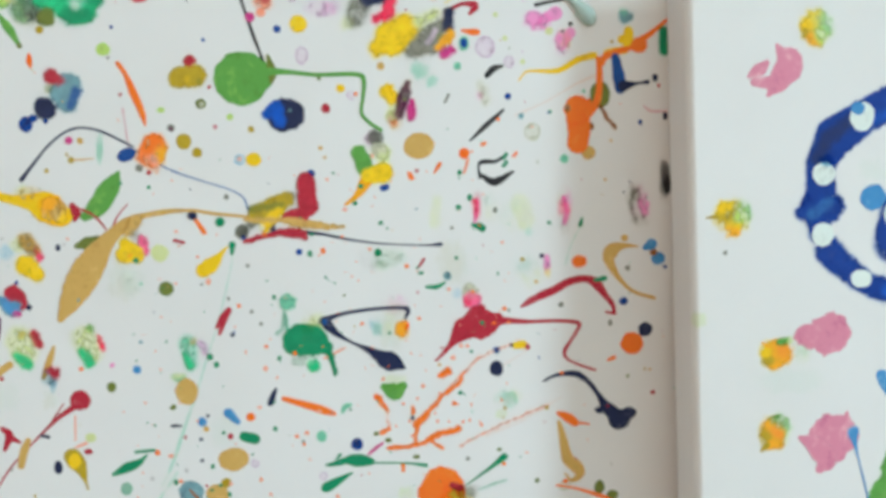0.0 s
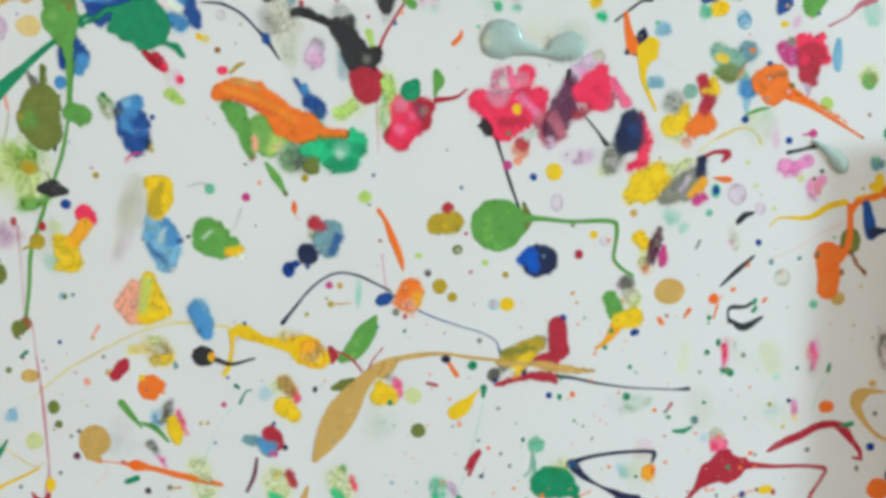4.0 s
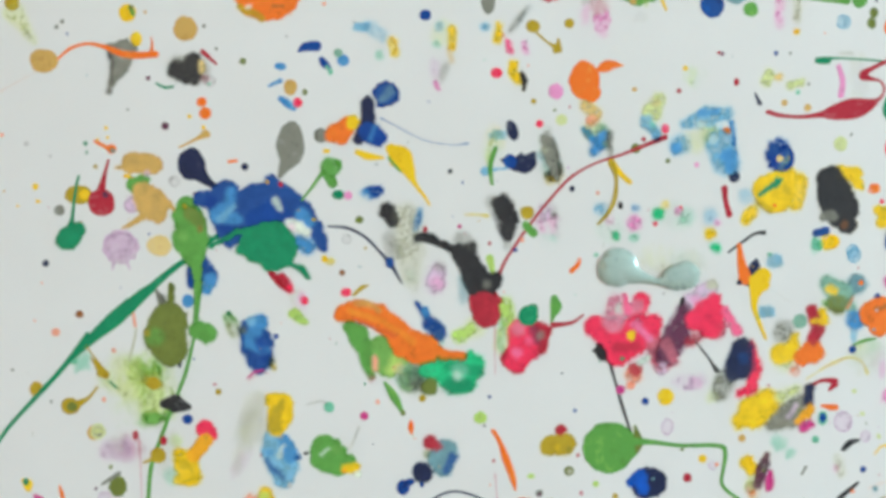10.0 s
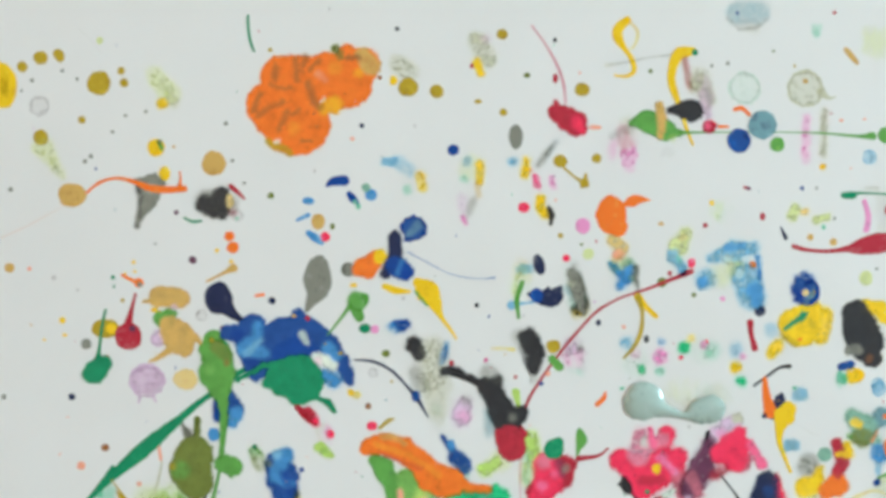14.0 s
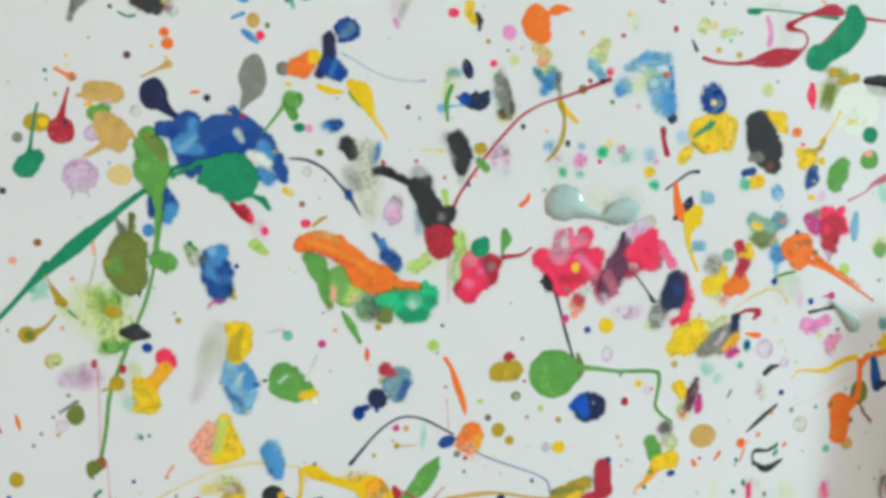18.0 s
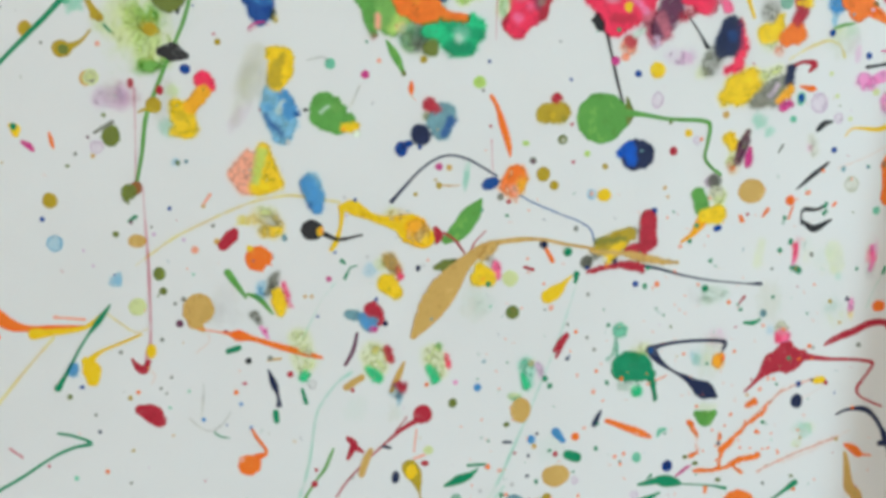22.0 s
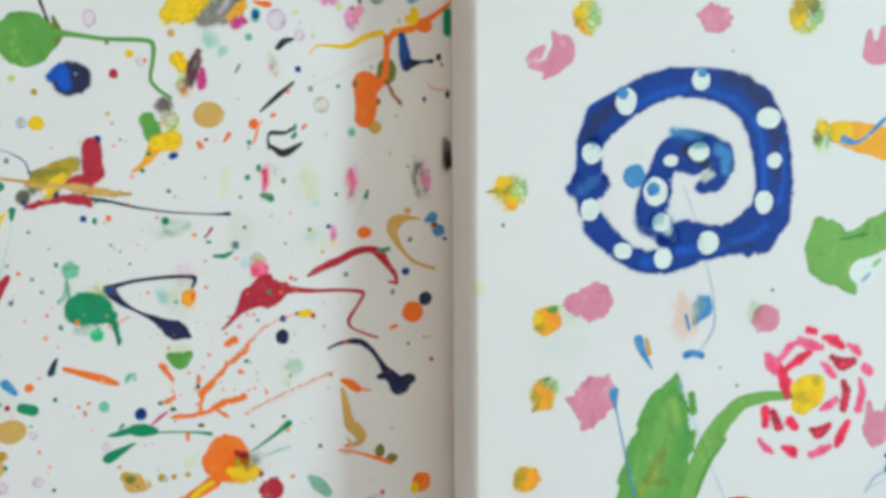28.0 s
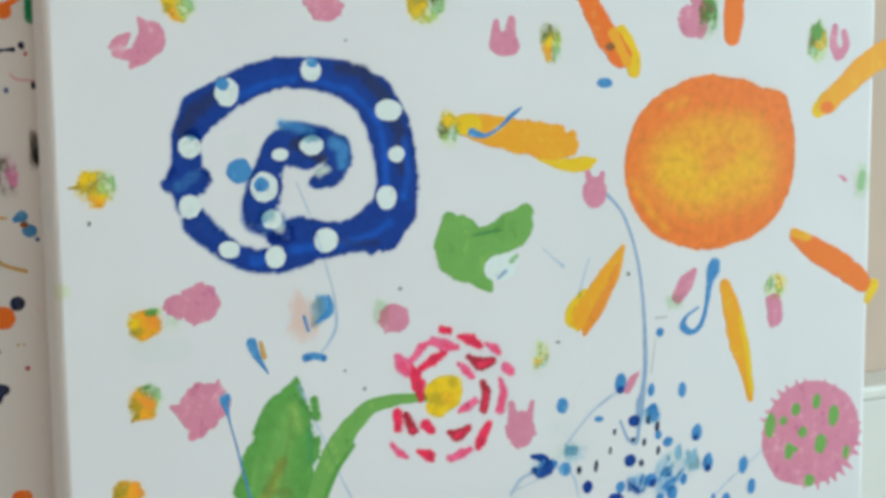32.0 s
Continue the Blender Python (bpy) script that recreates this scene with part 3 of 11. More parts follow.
def pool(g, colour, x, z, w, h=0.0, turn=0.0):
    """A dried pool of thin paint: pale inside, with a darker tide line at its ragged rim."""
    x, z, w, h = x / 100, z / 100, w / 100, (h or w) / 100
    base = g.rest([(x, z, 0.38 * min(w, h))], 0.00003)[0] + 0.00002
    rings, segments = (0.3, 0.6, 0.82, 0.91, 0.97, 1.04), 44
    pts = patch(x, z, w, h, turn, rings, segments, 2.0, 0.10, 0.10, 0.25)
    cover = [0.42] + [(0.42, 0.46, 0.5, 0.75, 0.95, 0.0)[n // segments] * (1.0 + 0.5 * noise.noise(Vector((u * 250, v * 250, 2.0)))) for n, (u, v, _) in enumerate(pts[1:])]
    me = bpy.data.meshes.new("paint_pool")
    me.from_pydata([(u, -base, v) for u, v, _ in pts], [], ring_faces(len(rings), segments))
    me.materials.append(MIXED_PAINT)
    me.attributes.new("cover", "FLOAT", "POINT").data.foreach_set("value", cover)
    me.attributes.new("tint", "FLOAT_COLOR", "POINT").data.foreach_set("color", [*paint_rgb(*PALETTE[colour]), 1.0] * len(pts))
    ob = new(NAMES["part"] or "paint_pool", me)
    ob.parent = g.thing
    return tagged(ob, "dried pale " + colour.replace("_", " ").replace("pale ", "") + " pool of thin paint")


def glide(points, steps):
    """A smooth run through (x, z, width) points."""
    p = [np.array(q, float) for q in points]
    p = [2 * p[0] - p[1]] + p + [2 * p[-1] - p[-2]]
    out = []
    for i in range(1, len(p) - 2):
        for s in range(steps):
            t = s / steps
            q = 0.5 * (2 * p[i] + (p[i + 1] - p[i - 1]) * t + (2 * p[i - 1] - 5 * p[i] + 4 * p[i + 1] - p[i + 2]) * t * t + (3 * p[i] - p[i - 1] - 3 * p[i + 1] + p[i + 2]) * t ** 3)
            q[2] = max(q[2], 0.5 * min(p[i][2], p[i + 1][2]))
            out.append(q)
    return out + [p[-2]]


def brush(g, colour, points, rough=1.0, wash=False):
    """A trail or stroke of paint along points (x, z, width) in centimetres, rounded at both ends."""
    length = sum(math.hypot(a[0] - b[0], a[1] - b[1]) for a, b in zip(points, points[1:]))
    run = [q / 100 for q in glide(points, max(4, min(24, int(length / 0.14 / (len(points) - 1)))))]
    widest = max(q[2] for q in run)
    base, thick = g.rest([(q[0], q[1], 0.38 * q[2]) for q in run], min(0.00014, 0.03 * widest))
    thick = 0.0022 if colour == "silver" else thick
    base += 0.00002
    wide = 0.16 if rough > 2.0 else 0.0
    ends = []
    for end in (0, -1):
        q, near = run[end], run[1 if end == 0 else -2]
        away = np.array([q[0] - near[0], q[1] - near[1]])
        ends.append(away / (np.linalg.norm(away) + 1e-9))
    first = [np.array([*(run[0][:2] + ends[0] * run[0][2] * 0.5 * a), run[0][2] * b]) for a, b in ((0.98, 0.2), (0.8, 0.6), (0.45, 0.89))]
    last = [np.array([*(run[-1][:2] + ends[1] * run[-1][2] * 0.5 * a), run[-1][2] * b]) for a, b in ((0.45, 0.89), (0.8, 0.6), (0.98, 0.2))]
    run = first + run + last
    verts, faces = [], []
    for n, q in enumerate(run):
        a, b = run[max(0, n - 1)], run[min(len(run) - 1, n + 1)]
        along = np.array([b[0] - a[0], b[1] - a[1]])
        along /= np.linalg.norm(along) + 1e-9
        across = np.array([-along[1], along[0]])
        for side, share, up in ((-1, 1.06, 0.0), (-1, 0.88, 0.5), (-1, 0.6, 0.85), (0, 0.0, 1.0), (1, 0.6, 0.85), (1, 0.88, 0.5), (1, 1.06, 0.0)):
            stray = 1.0 + rough * (0.11 * noise.noise(Vector((q[0] * 130, q[1] * 130, side * 2.7))) + 0.07 * noise.noise(Vector((q[0] * 480, q[1] * 480, side * 5.1))) + wide * noise.noise(Vector((q[0] * 260, q[1] * 260, side * 3.3))))
            half = 0.5 * q[2] * stray * share
            x, z = q[0] + side * across[0] * half, q[1] + side * across[1] * half
            verts.append((x, -(base + thick * up), z))
    for n in range(len(run) - 1):
        for k in range(6):
            i = 7 * n + k
            faces.append((i, i + 1, i + 8, i + 7))
    edge = (0.3, 0.6, 0.9, 1.0) if wash else (0.4, 1.0, 1.3, 1.3) if widest < 0.008 else (0.15, 0.55, 0.85, 0.95) if rough > 2 else (0.1, 0.5, 0.92, 1.0) if rough > 1.2 else (0.2, 0.75, 1.02, 1.1)
    cover = [edge[3 - abs(3 - n % 7)] for n in range(len(verts))]
    for n in range(7):
        cover[n], cover[-1 - n] = cover[n] * 0.5, cover[-1 - n] * 0.5
    return finish(g, verts, faces, cover, colour, "paint_trail" if wash else "paint_dab" if rough > 2 else "paint_drip" if widest < 0.0075 else "paint_stroke", wash)


def trail(g, colour, points):
    """A thin, half-dry trail of paint that lets the ground show through."""
    return brush(g, colour, points, 0.8, True)


def spatter(g, count, x0, z0, x1, z1, colours, seed):
    """Fine flung specks over a stretch of the canvas."""
    rnd = random.Random(seed)
    for _ in range(count):
        size = 0.08 + 0.26 * rnd.random() ** 2.6
        drop(g, rnd.choice(colours), rnd.uniform(x0, x1), rnd.uniform(z0, z1), size, size * rnd.uniform(0.7, 1.3))


def scatter_specks(g):
    """The finest spatter, one piece for each colour."""
    for colour, (verts, faces, cover) in g.specks.items():
        me = bpy.data.meshes.new("paint_specks")
        me.from_pydata(verts, [], faces)
        me.materials.append(paint_material(colour))
        me.attributes.new("cover", "FLOAT", "POINT").data.foreach_set("value", cover)
        ob = new("paint_specks", me)
        ob.parent = g.thing
        tagged(ob, "fine spatter of " + colour.replace("_", " ") + " paint", kind="stuff")


large = stretched_canvas("abstract_painting", 1.5, 1.3, 0.04, "large white canvas splashed with many paints against the wall")
large.matrix_world = pose(-0.7, 0.0, 0.0)
small = stretched_canvas("flower_painting", 0.586, 0.8, 0.0345, "white canvas with painted snail, sun and flowers, leaning", 0.002, 0.003)
small.matrix_world = pose(0.22850, -0.05510, -0.00018, -1.633, 0.0, -1.100)
G1, G2 = Ground(large, 1.5, 1.3), Ground(small, 0.586, 0.8)

# ---- the cream unit beside the paintings ----
unit = tagged(new("wall_cabinet"), "shallow cream lacquered cabinet against the peach wall", "cabinet")
unit.matrix_world = pose(1.27, 0.02, 0.0)
part("body", box(bmesh.new(), -0.42, -0.014, 0.0, 0.42, 0.0245, 0.468, 0.002, 2), CABINET, unit)
part("top", box(bmesh.new(), -0.43, -0.020, 0.469, 0.43, 0.0245, 0.482, 0.004, 3), CABINET, unit, "cream top board with a rounded edge")

# ---- paint on the large canvas, centimetres from its lower left corner ----
blot(G1, 71.46, 86.74, 3.97, 2.03, -1, ("pale_olive", -0.6, 0.33, 0.35), ("frost", 0.56, 0.39, 0.4), ("stone", -0.86, -0.42, 0.45), ("cream", 1.39, -0.11, 0.4))
blot(G1, 41.35, 79.73, 4.82, 4.12, 2, ("lime", -0.6, 0.13, 0.5), ("pale_olive", -1.05, 0.11, 0.5), ("green", 0.46, 1.39, 0.6), ("lime", 0.9, -0.12, 0.6), ("leaf_green", 0.45, -1.67, 0.9), ("pale_olive", 0.75, -0.74, 0.5), ("frost", -0.3, -0.77, 0.3), ("white", 1.81, 0.22, 0.3))
blot(G1, 42.53, 81, 3.79, 2.69, -1, ("lime", -0.63, 0.07, 0.6), ("pale_olive", 0.16, -0.26, 0.5), ("green", 0.32, 0.7, 0.5), ("frost", 1.1, -0.27, 0.3), ("mustard", -0.73, -0.73, 0.7))
mark(G1, ("pale_olive", 0.45, 0.55, [(60.16, 83.04, 1.03)]), ("lime", 0.75, 0.31, [(59.23, 82.56, 0.75), (59.92, 82.98, 0.48)]))
drop(G1, "yellow", 32.28, 104.41, 1.72, 2.62, 0.57)
mark(G1, ("teal_grey", 0.35, 0.31, [(73.73, 108.81, 1.02), (75.13, 108.84, 1.03)]), ("grey", 0.45, 0.14, [(73.21, 108.46, 0.17), (73.91, 107.95, 0.14), (74.79, 107.9, 0.14), (75.56, 108.45, 0.17)]))
mark(G1, ("pale_olive", 0.3, 0.27, [(83.59, 68.06, 1.02), (83.92, 67.04, 0.89)]), ("mint", 0.3, 0.28, [(84.09, 66.35, 0.34)]), ("frost", 0.5, 0.29, [(75.38, 65.16, 0.98), (76.35, 65.29, 0.79)]), ("pale_olive", 0.3, 0.26, [(78.53, 67.2, 0.53), (78.73, 68.52, 0.46)]))
mark(G1, ("pale_olive", 0.42, 0.95, [(40.05, 81.12, 1.26), (40.97, 80.14, 1.9), (41.57, 78.85, 1.59)]), ("lime", 0.36, 0.76, [(40.75, 81.27, 0.82), (41.44, 79.97, 0.82), (41.62, 78.46, 0.76)]), ("green", 0.35, 0.44, [(41.49, 78.21, 0.51)]))
mark(G1, ("mauve", 0.45, 0.38, [(39.15, 76.33, 0.83), (40.09, 76.47, 0.95)]), ("stone", 0.32, 0.45, [(47.57, 79.05, 1.09), (46.98, 77.94, 0.64), (46.39, 75.2, 0.32)]))
drop(G1, "yellow", 41.21, 99.58, 0.63, 0.82, 0.32)
drop(G1, "yellow", 54.05, 104.85, 0.45, 0.57, 0.58)
smear(G1, "grey", 32.47, 104.54, 0.49, 1.56, 0.57)
drop(G1, "mustard", 33.46, 105.49, 0.62, 0.62)
drop(G1, "mustard", 34.45, 106, 0.74, 0.75)
drop(G1, "mustard", 35.46, 106.13, 0.56, 0.75, 30.65)
drop(G1, "mustard", 37.62, 104.62, 1.3, 1.32)
drop(G1, "mustard", 38.87, 105.29, 0.44, 0.44)
drop(G1, "mustard", 39.02, 104.64, 0.5, 0.5)
drop(G1, "mustard", 36.68, 102.57, 0.43, 0.44)
drop(G1, "mustard", 34.42, 101.58, 0.8, 0.82)
pool(G1, "pale_grey", 34.37, 103.34, 1.05, 1.06)
pool(G1, "pale_grey", 45.25, 97.23, 0.63, 0.64)
mark(G1, ("pale_olive", 0.5, 0.28, [(40.7, 105.09, 0.8), (41.49, 104.01, 1.12)]), ("stone", 0.4, 0.28, [(41.71, 103.54, 0.62)]), ("yellow", 0.9, 0.19, [(41.09, 103.53, 0.53)]))
drop(G1, "yellow", 40.75, 101.03, 0.94, 1.01)
drop(G1, "green", 41, 101.13, 0.25, 0.63, 20.39)
drop(G1, "ochre", 43.94, 100.17, 1.32, 1.39)
drop(G1, "ochre", 36.07, 98.36, 1.55, 1.32)
mark(G1, ("grey", 0.95, 0.15, [(39.59, 99.21, 0.15), (40.51, 98.89, 1.3), (40.24, 97.96, 0.87), (39.78, 97.03, 0.28), (39.68, 96.63, 0.15)]), ("black", 0.45, 0.19, [(39.59, 99.11, 0.19), (39.87, 98.27, 0.19), (39.78, 97.19, 0.19)]), ("stone", 0.5, 0.25, [(40.44, 98.74, 0.49)]))
brush(G1, "orange", [(36.88, 98.49, 0.13), (37.59, 99.06, 0.16), (38.53, 99.32, 0.16), (39.46, 99.13, 0.25), (40.4, 98.76, 0.38), (41.33, 98.67, 0.38), (42.27, 98.73, 0.38)])
brush(G1, "orange", [(41.99, 98.77, 0.25), (42.09, 99.15, 0.13), (42.06, 99.68, 0.06)])
trail(G1, "pale_orange", [(32.16, 95.99, 0.09), (33.71, 96.71, 0.09), (35.63, 97.76, 0.06)])
pool(G1, "pale_grey", 39.64, 96.67, 0.44, 0.44)
mark(G1, ("grey", 0.5, 0.44, [(43.58, 97.95, 1.24), (44.44, 97.85, 1.37)]), ("black", 0.9, 0.31, [(43.42, 97.86, 0.81), (44.04, 97.73, 1.12), (44.39, 98.41, 0.68)]), ("black", 0.8, 0.25, [(44.49, 97.17, 0.31), (44.75, 97.79, 0.25)]), ("pale_ochre", 0.8, 0.19, [(44.83, 98.26, 0.31), (44.82, 97.79, 0.25)]), ("old_rose", 0.4, 0.22, [(45.05, 97.35, 0.37)]))
brush(G1, "red", [(44.88, 98.87, 0.28), (45.19, 98.59, 0.25), (45.63, 98.18, 0.13)])
drop(G1, "wine", 41.83, 97.4, 0.28, 0.28)
drop(G1, "wine", 42.73, 94.71, 0.44, 0.44)
drop(G1, "wine", 44.36, 90.89, 0.32, 0.25, -0.13)
brush(G1, "emerald", [(42.27, 97.09, 0.13), (42.74, 96.87, 0.16), (43.21, 96.93, 0.13)])
brush(G1, "emerald", [(45.91, 108.4, 0.16), (45.91, 107.77, 0.16), (46.03, 106.98, 0.16), (46.22, 106.45, 0.13)])
trail(G1, "pale_grey", [(36.55, 107.65, 0.06), (37.32, 106.88, 0.06), (37.72, 106.35, 0.06)])
drop(G1, "pale_olive", 37.7, 106.97, 0.37, 0.38)
drop(G1, "grey", 33.98, 104.74, 0.22, 0.22)
drop(G1, "grey", 35.64, 105.29, 0.22, 0.22)
drop(G1, "grey", 36.45, 104.83, 0.19, 0.19)
drop(G1, "grey", 40.2, 103.04, 0.22, 0.22)
drop(G1, "grey", 44.64, 102.39, 0.25, 0.25)
drop(G1, "grey", 39.07, 102.81, 0.19, 0.19)
drop(G1, "grey", 38.35, 101.9, 0.19, 0.19)
drop(G1, "grey", 37.14, 100.54, 0.25, 0.25)
drop(G1, "grey", 36.82, 100.25, 0.25, 0.25)
drop(G1, "grey", 32.73, 98.69, 0.28, 0.28)
drop(G1, "grey", 44.98, 100.3, 0.22, 0.22)
drop(G1, "grey", 45.64, 99.04, 0.19, 0.19)
drop(G1, "grey", 33.39, 104.17, 0.15, 0.16)
drop(G1, "mustard", 47.13, 106.52, 0.25, 0.25)
mark(G1, ("stone", 0.5, 0.29, [(54.26, 105.83, 0.84), (54.91, 105.36, 0.97)]), ("pale_olive", 0.5, 0.28, [(34.54, 101.05, 1.1), (35.07, 100.19, 0.61), (35.57, 99.42, 0.31)]), ("grey", 0.3, 0.24, [(35.28, 99.82, 0.37)]))
drop(G1, "mustard", 54.88, 104.45, 1.09, 1.02)
drop(G1, "mustard", 56.51, 104.24, 0.77, 0.77)
drop(G1, "mustard", 60.23, 107.5, 0.64, 0.64)
drop(G1, "mustard", 60.31, 103.09, 0.45, 0.45)
drop(G1, "mustard", 58.86, 103.68, 0.45, 0.26, 0.52)
drop(G1, "brown", 53.28, 105, 0.26, 0.25)
drop(G1, "navy", 52.26, 102.29, 0.29, 0.29)
drop(G1, "pale_orange", 51.72, 101.55, 0.25, 0.25)
mark(G1, ("stone", 0.6, 0.29, [(58.84, 107.05, 1.05), (59.44, 106.09, 0.92)]), ("mauve", 0.3, 0.29, [(59.37, 107.22, 0.52)]), ("yellow", 0.95, 0.2, [(58.78, 105.85, 0.46), (59.05, 105.27, 0.39)]))
drop(G1, "red", 58.5, 105.69, 0.26, 0.26)
drop(G1, "red", 63.28, 105.01, 0.32, 0.58, 0.58)
drop(G1, "red", 63.32, 103.5, 0.32, 0.32)
trail(G1, "old_rose", [(61.94, 107.97, 0.16), (62.66, 107.02, 0.19), (63.31, 105.91, 0.23), (63.74, 104.79, 0.23), (63.87, 103.67, 0.23)])
mark(G1, ("red", 1, 0.13, [(63.29, 103.11, 0.78), (63.97, 102.7, 1.23), (64.4, 102.48, 1.36), (64.79, 102.16, 0.65)]), ("rose", 0.75, 0.39, [(64.53, 102.48, 0.78), (64.85, 102.03, 0.32)]), ("red", 0.8, 0.16, [(63.32, 103.66, 0.26), (63.48, 103.34, 0.26)]))
drop(G1, "olive", 61.66, 105.18, 0.39, 0.32, 0.59)
drop(G1, "black", 63.27, 107.19, 0.26, 0.26)
drop(G1, "black", 54.27, 107.75, 0.26, 0.25)
drop(G1, "grey", 61.03, 101.65, 0.78, 1.35, 0.41)
drop(G1, "blue", 57.45, 100.92, 0.71, 0.64)
smear(G1, "sky", 53.83, 100.29, 1.15, 0.51, 0.35)
mark(G1, ("sky", 0.4, 0.38, [(54.3, 100.23, 0.64), (54.95, 99.75, 0.64)]), ("yellow", 0.6, 0.29, [(55.59, 99.44, 0.58), (55.68, 98.8, 0.45)]), ("mint", 0.5, 0.26, [(54.79, 98.63, 0.45)]))
drop(G1, "mustard", 63.59, 100.29, 0.78, 0.77)
brush(G1, "mustard", [(63.82, 99.9, 0.13), (64.41, 99.39, 0.13), (64.8, 99.16, 0.26), (65, 98.94, 0.52), (65.06, 99.59, 0.1)])
brush(G1, "blue", [(50.32, 98.93, 0.25), (50.64, 99.13, 0.51), (51.27, 99.19, 0.57)])
brush(G1, "blue", [(51.53, 98.43, 0.32), (51.72, 98.17, 0.45), (51.91, 97.98, 0.32)])
drop(G1, "mint", 52.04, 97.73, 0.29, 0.38, 0.22)
drop(G1, "mint", 51.85, 97.98, 0.26, 0.26)
drop(G1, "light_blue", 52.77, 98.37, 0.7, 0.7)
drop(G1, "light_blue", 49.21, 98.04, 0.7, 0.45, 0.24)
drop(G1, "grey_green", 52.48, 98.78, 0.51, 0.51)
brush(G1, "light_blue", [(48.57, 96.95, 0.16), (49.21, 97.24, 0.25)])
drop(G1, "ochre", 49.75, 96.86, 0.76, 0.89)
brush(G1, "light_blue", [(49.21, 96.22, 0.32), (49.68, 95.9, 0.45), (49.94, 95.68, 0.32)])
drop(G1, "rose", 50.16, 96, 0.57, 0.57)
drop(G1, "pale_grey", 49.59, 99.72, 0.19, 0.19)
drop(G1, "pale_grey", 53.38, 100.54, 0.16, 0.16)
drop(G1, "pale_grey", 55.26, 102.28, 0.19, 0.19)
drop(G1, "ochre", 32.61, 94.32, 0.56, 0.57)
drop(G1, "pale_orange", 33.69, 94.26, 0.25, 0.25)
drop(G1, "pale_grey", 35.02, 93.76, 0.31, 0.32)
drop(G1, "pale_grey", 36.32, 93.06, 0.19, 0.19)
drop(G1, "pale_grey", 46.99, 98.28, 0.25, 0.25)
drop(G1, "olive", 47.12, 98.34, 0.38, 0.38)
drop(G1, "orange", 39.72, 93.44, 0.56, 0.57)
brush(G1, "orange", [(38.81, 93.88, 0.16), (39.28, 93.63, 0.22), (39.59, 93.44, 0.25)])
drop(G1, "grey", 39.78, 93.35, 0.31, 0.32)
drop(G1, "yellow", 39.44, 94.61, 0.22, 0.22)
drop(G1, "yellow", 39.5, 94.08, 0.19, 0.19)
drop(G1, "yellow", 38.97, 93.98, 0.16, 0.16)
drop(G1, "emerald", 38.28, 93.76, 0.25, 0.25)
drop(G1, "emerald", 38.34, 93.25, 0.16, 0.16)
drop(G1, "mustard", 38.81, 92.46, 0.25, 0.25)
drop(G1, "yellow", 40.52, 91.92, 0.38, 0.25, -0.07)
pool(G1, "mauve", 40.77, 90.33, 0.81, 0.95)
mark(G1, ("mauve", 0.8, 0.19, [(40.79, 90.28, 0.68)]), ("green", 1, 0.12, [(41.04, 91.37, 0.93), (41.51, 91.67, 0.5)]), ("yellow", 0.9, 0.12, [(40.59, 91.9, 0.28)]), ("ochre", 1, 0.15, [(40.77, 92.68, 1.05), (42.0, 92.54, 0.99)]), ("ochre", 0.8, 0.12, [(39.99, 92.41, 0.15), (40.61, 92.52, 0.25)]), ("ochre", 1, 0.16, [(41.49, 90.9, 1.24), (41.94, 90.33, 1.74), (42.23, 89.7, 0.81)]), ("ochre", 1, 0.12, [(41.45, 89.58, 0.25), (40.51, 89.03, 0.16)]), ("ochre", 0.95, 0.12, [(42.77, 90.41, 0.37), (43.19, 89.88, 0.12)]), ("mauve", 0.6, 0.16, [(41.67, 92.05, 0.31)]))
brush(G1, "ochre", [(41.46, 89.69, 0.44), (40.83, 89.31, 0.22), (40.26, 89, 0.13)])
pool(G1, "pale_grey", 43.19, 91.6, 0.63, 0.64)
drop(G1, "mustard", 37.86, 90.88, 1.5, 1.08, -0.13)
drop(G1, "yellow", 38.18, 90.88, 0.62, 0.63)
drop(G1, "red", 39.11, 90.43, 1.44, 1.52)
brush(G1, "red", [(39.11, 91.13, 0.44), (39.34, 92.08, 0.19), (39.53, 92.81, 0.13)])
drop(G1, "wine", 39.33, 90.87, 0.38, 0.38)
drop(G1, "grey", 36.77, 90.02, 0.62, 0.63)
drop(G1, "yellow", 35.47, 91.36, 0.37, 0.38)
drop(G1, "yellow", 35.59, 90.53, 0.31, 0.19, -0.14)
drop(G1, "yellow", 34.47, 90.28, 0.15, 0.16)
brush(G1, "emerald", [(37.87, 91.92, 0.13), (37.71, 91.29, 0.16), (37.48, 89.71, 0.19), (37.39, 89.07, 0.44)])
mark(G1, ("emerald", 1, 0.12, [(37.73, 88.91, 0.81), (37.32, 88.51, 1.24), (37.04, 88.3, 0.93)]))
drop(G1, "teal_grey", 44.78, 96.05, 0.06, 0.06)
drop(G1, "orange", 44.78, 96.05, 0.57, 0.57)
drop(G1, "orange", 44.97, 95.41, 0.69, 0.7)
brush(G1, "ochre", [(43.51, 93.51, 0.13), (44.46, 93.98, 0.19), (44.99, 94.24, 0.51)])
drop(G1, "yellow", 44.87, 94.62, 0.25, 0.25)
drop(G1, "yellow", 44.08, 95.25, 0.25, 0.25)
drop(G1, "navy", 44.14, 92.55, 1.58, 1.91, -0.04)
brush(G1, "navy", [(44.14, 92.61, 1.39), (44.67, 91.91, 0.89), (45.24, 91.43, 0.44), (45.87, 90.96, 0.32)])
brush(G1, "orange", [(46.25, 92.68, 0.16), (46.67, 92.74, 0.16)])
drop(G1, "navy", 47.14, 92.39, 0.44, 0.45)
drop(G1, "grey", 49.74, 93.67, 1.59, 2.56, 0.02)
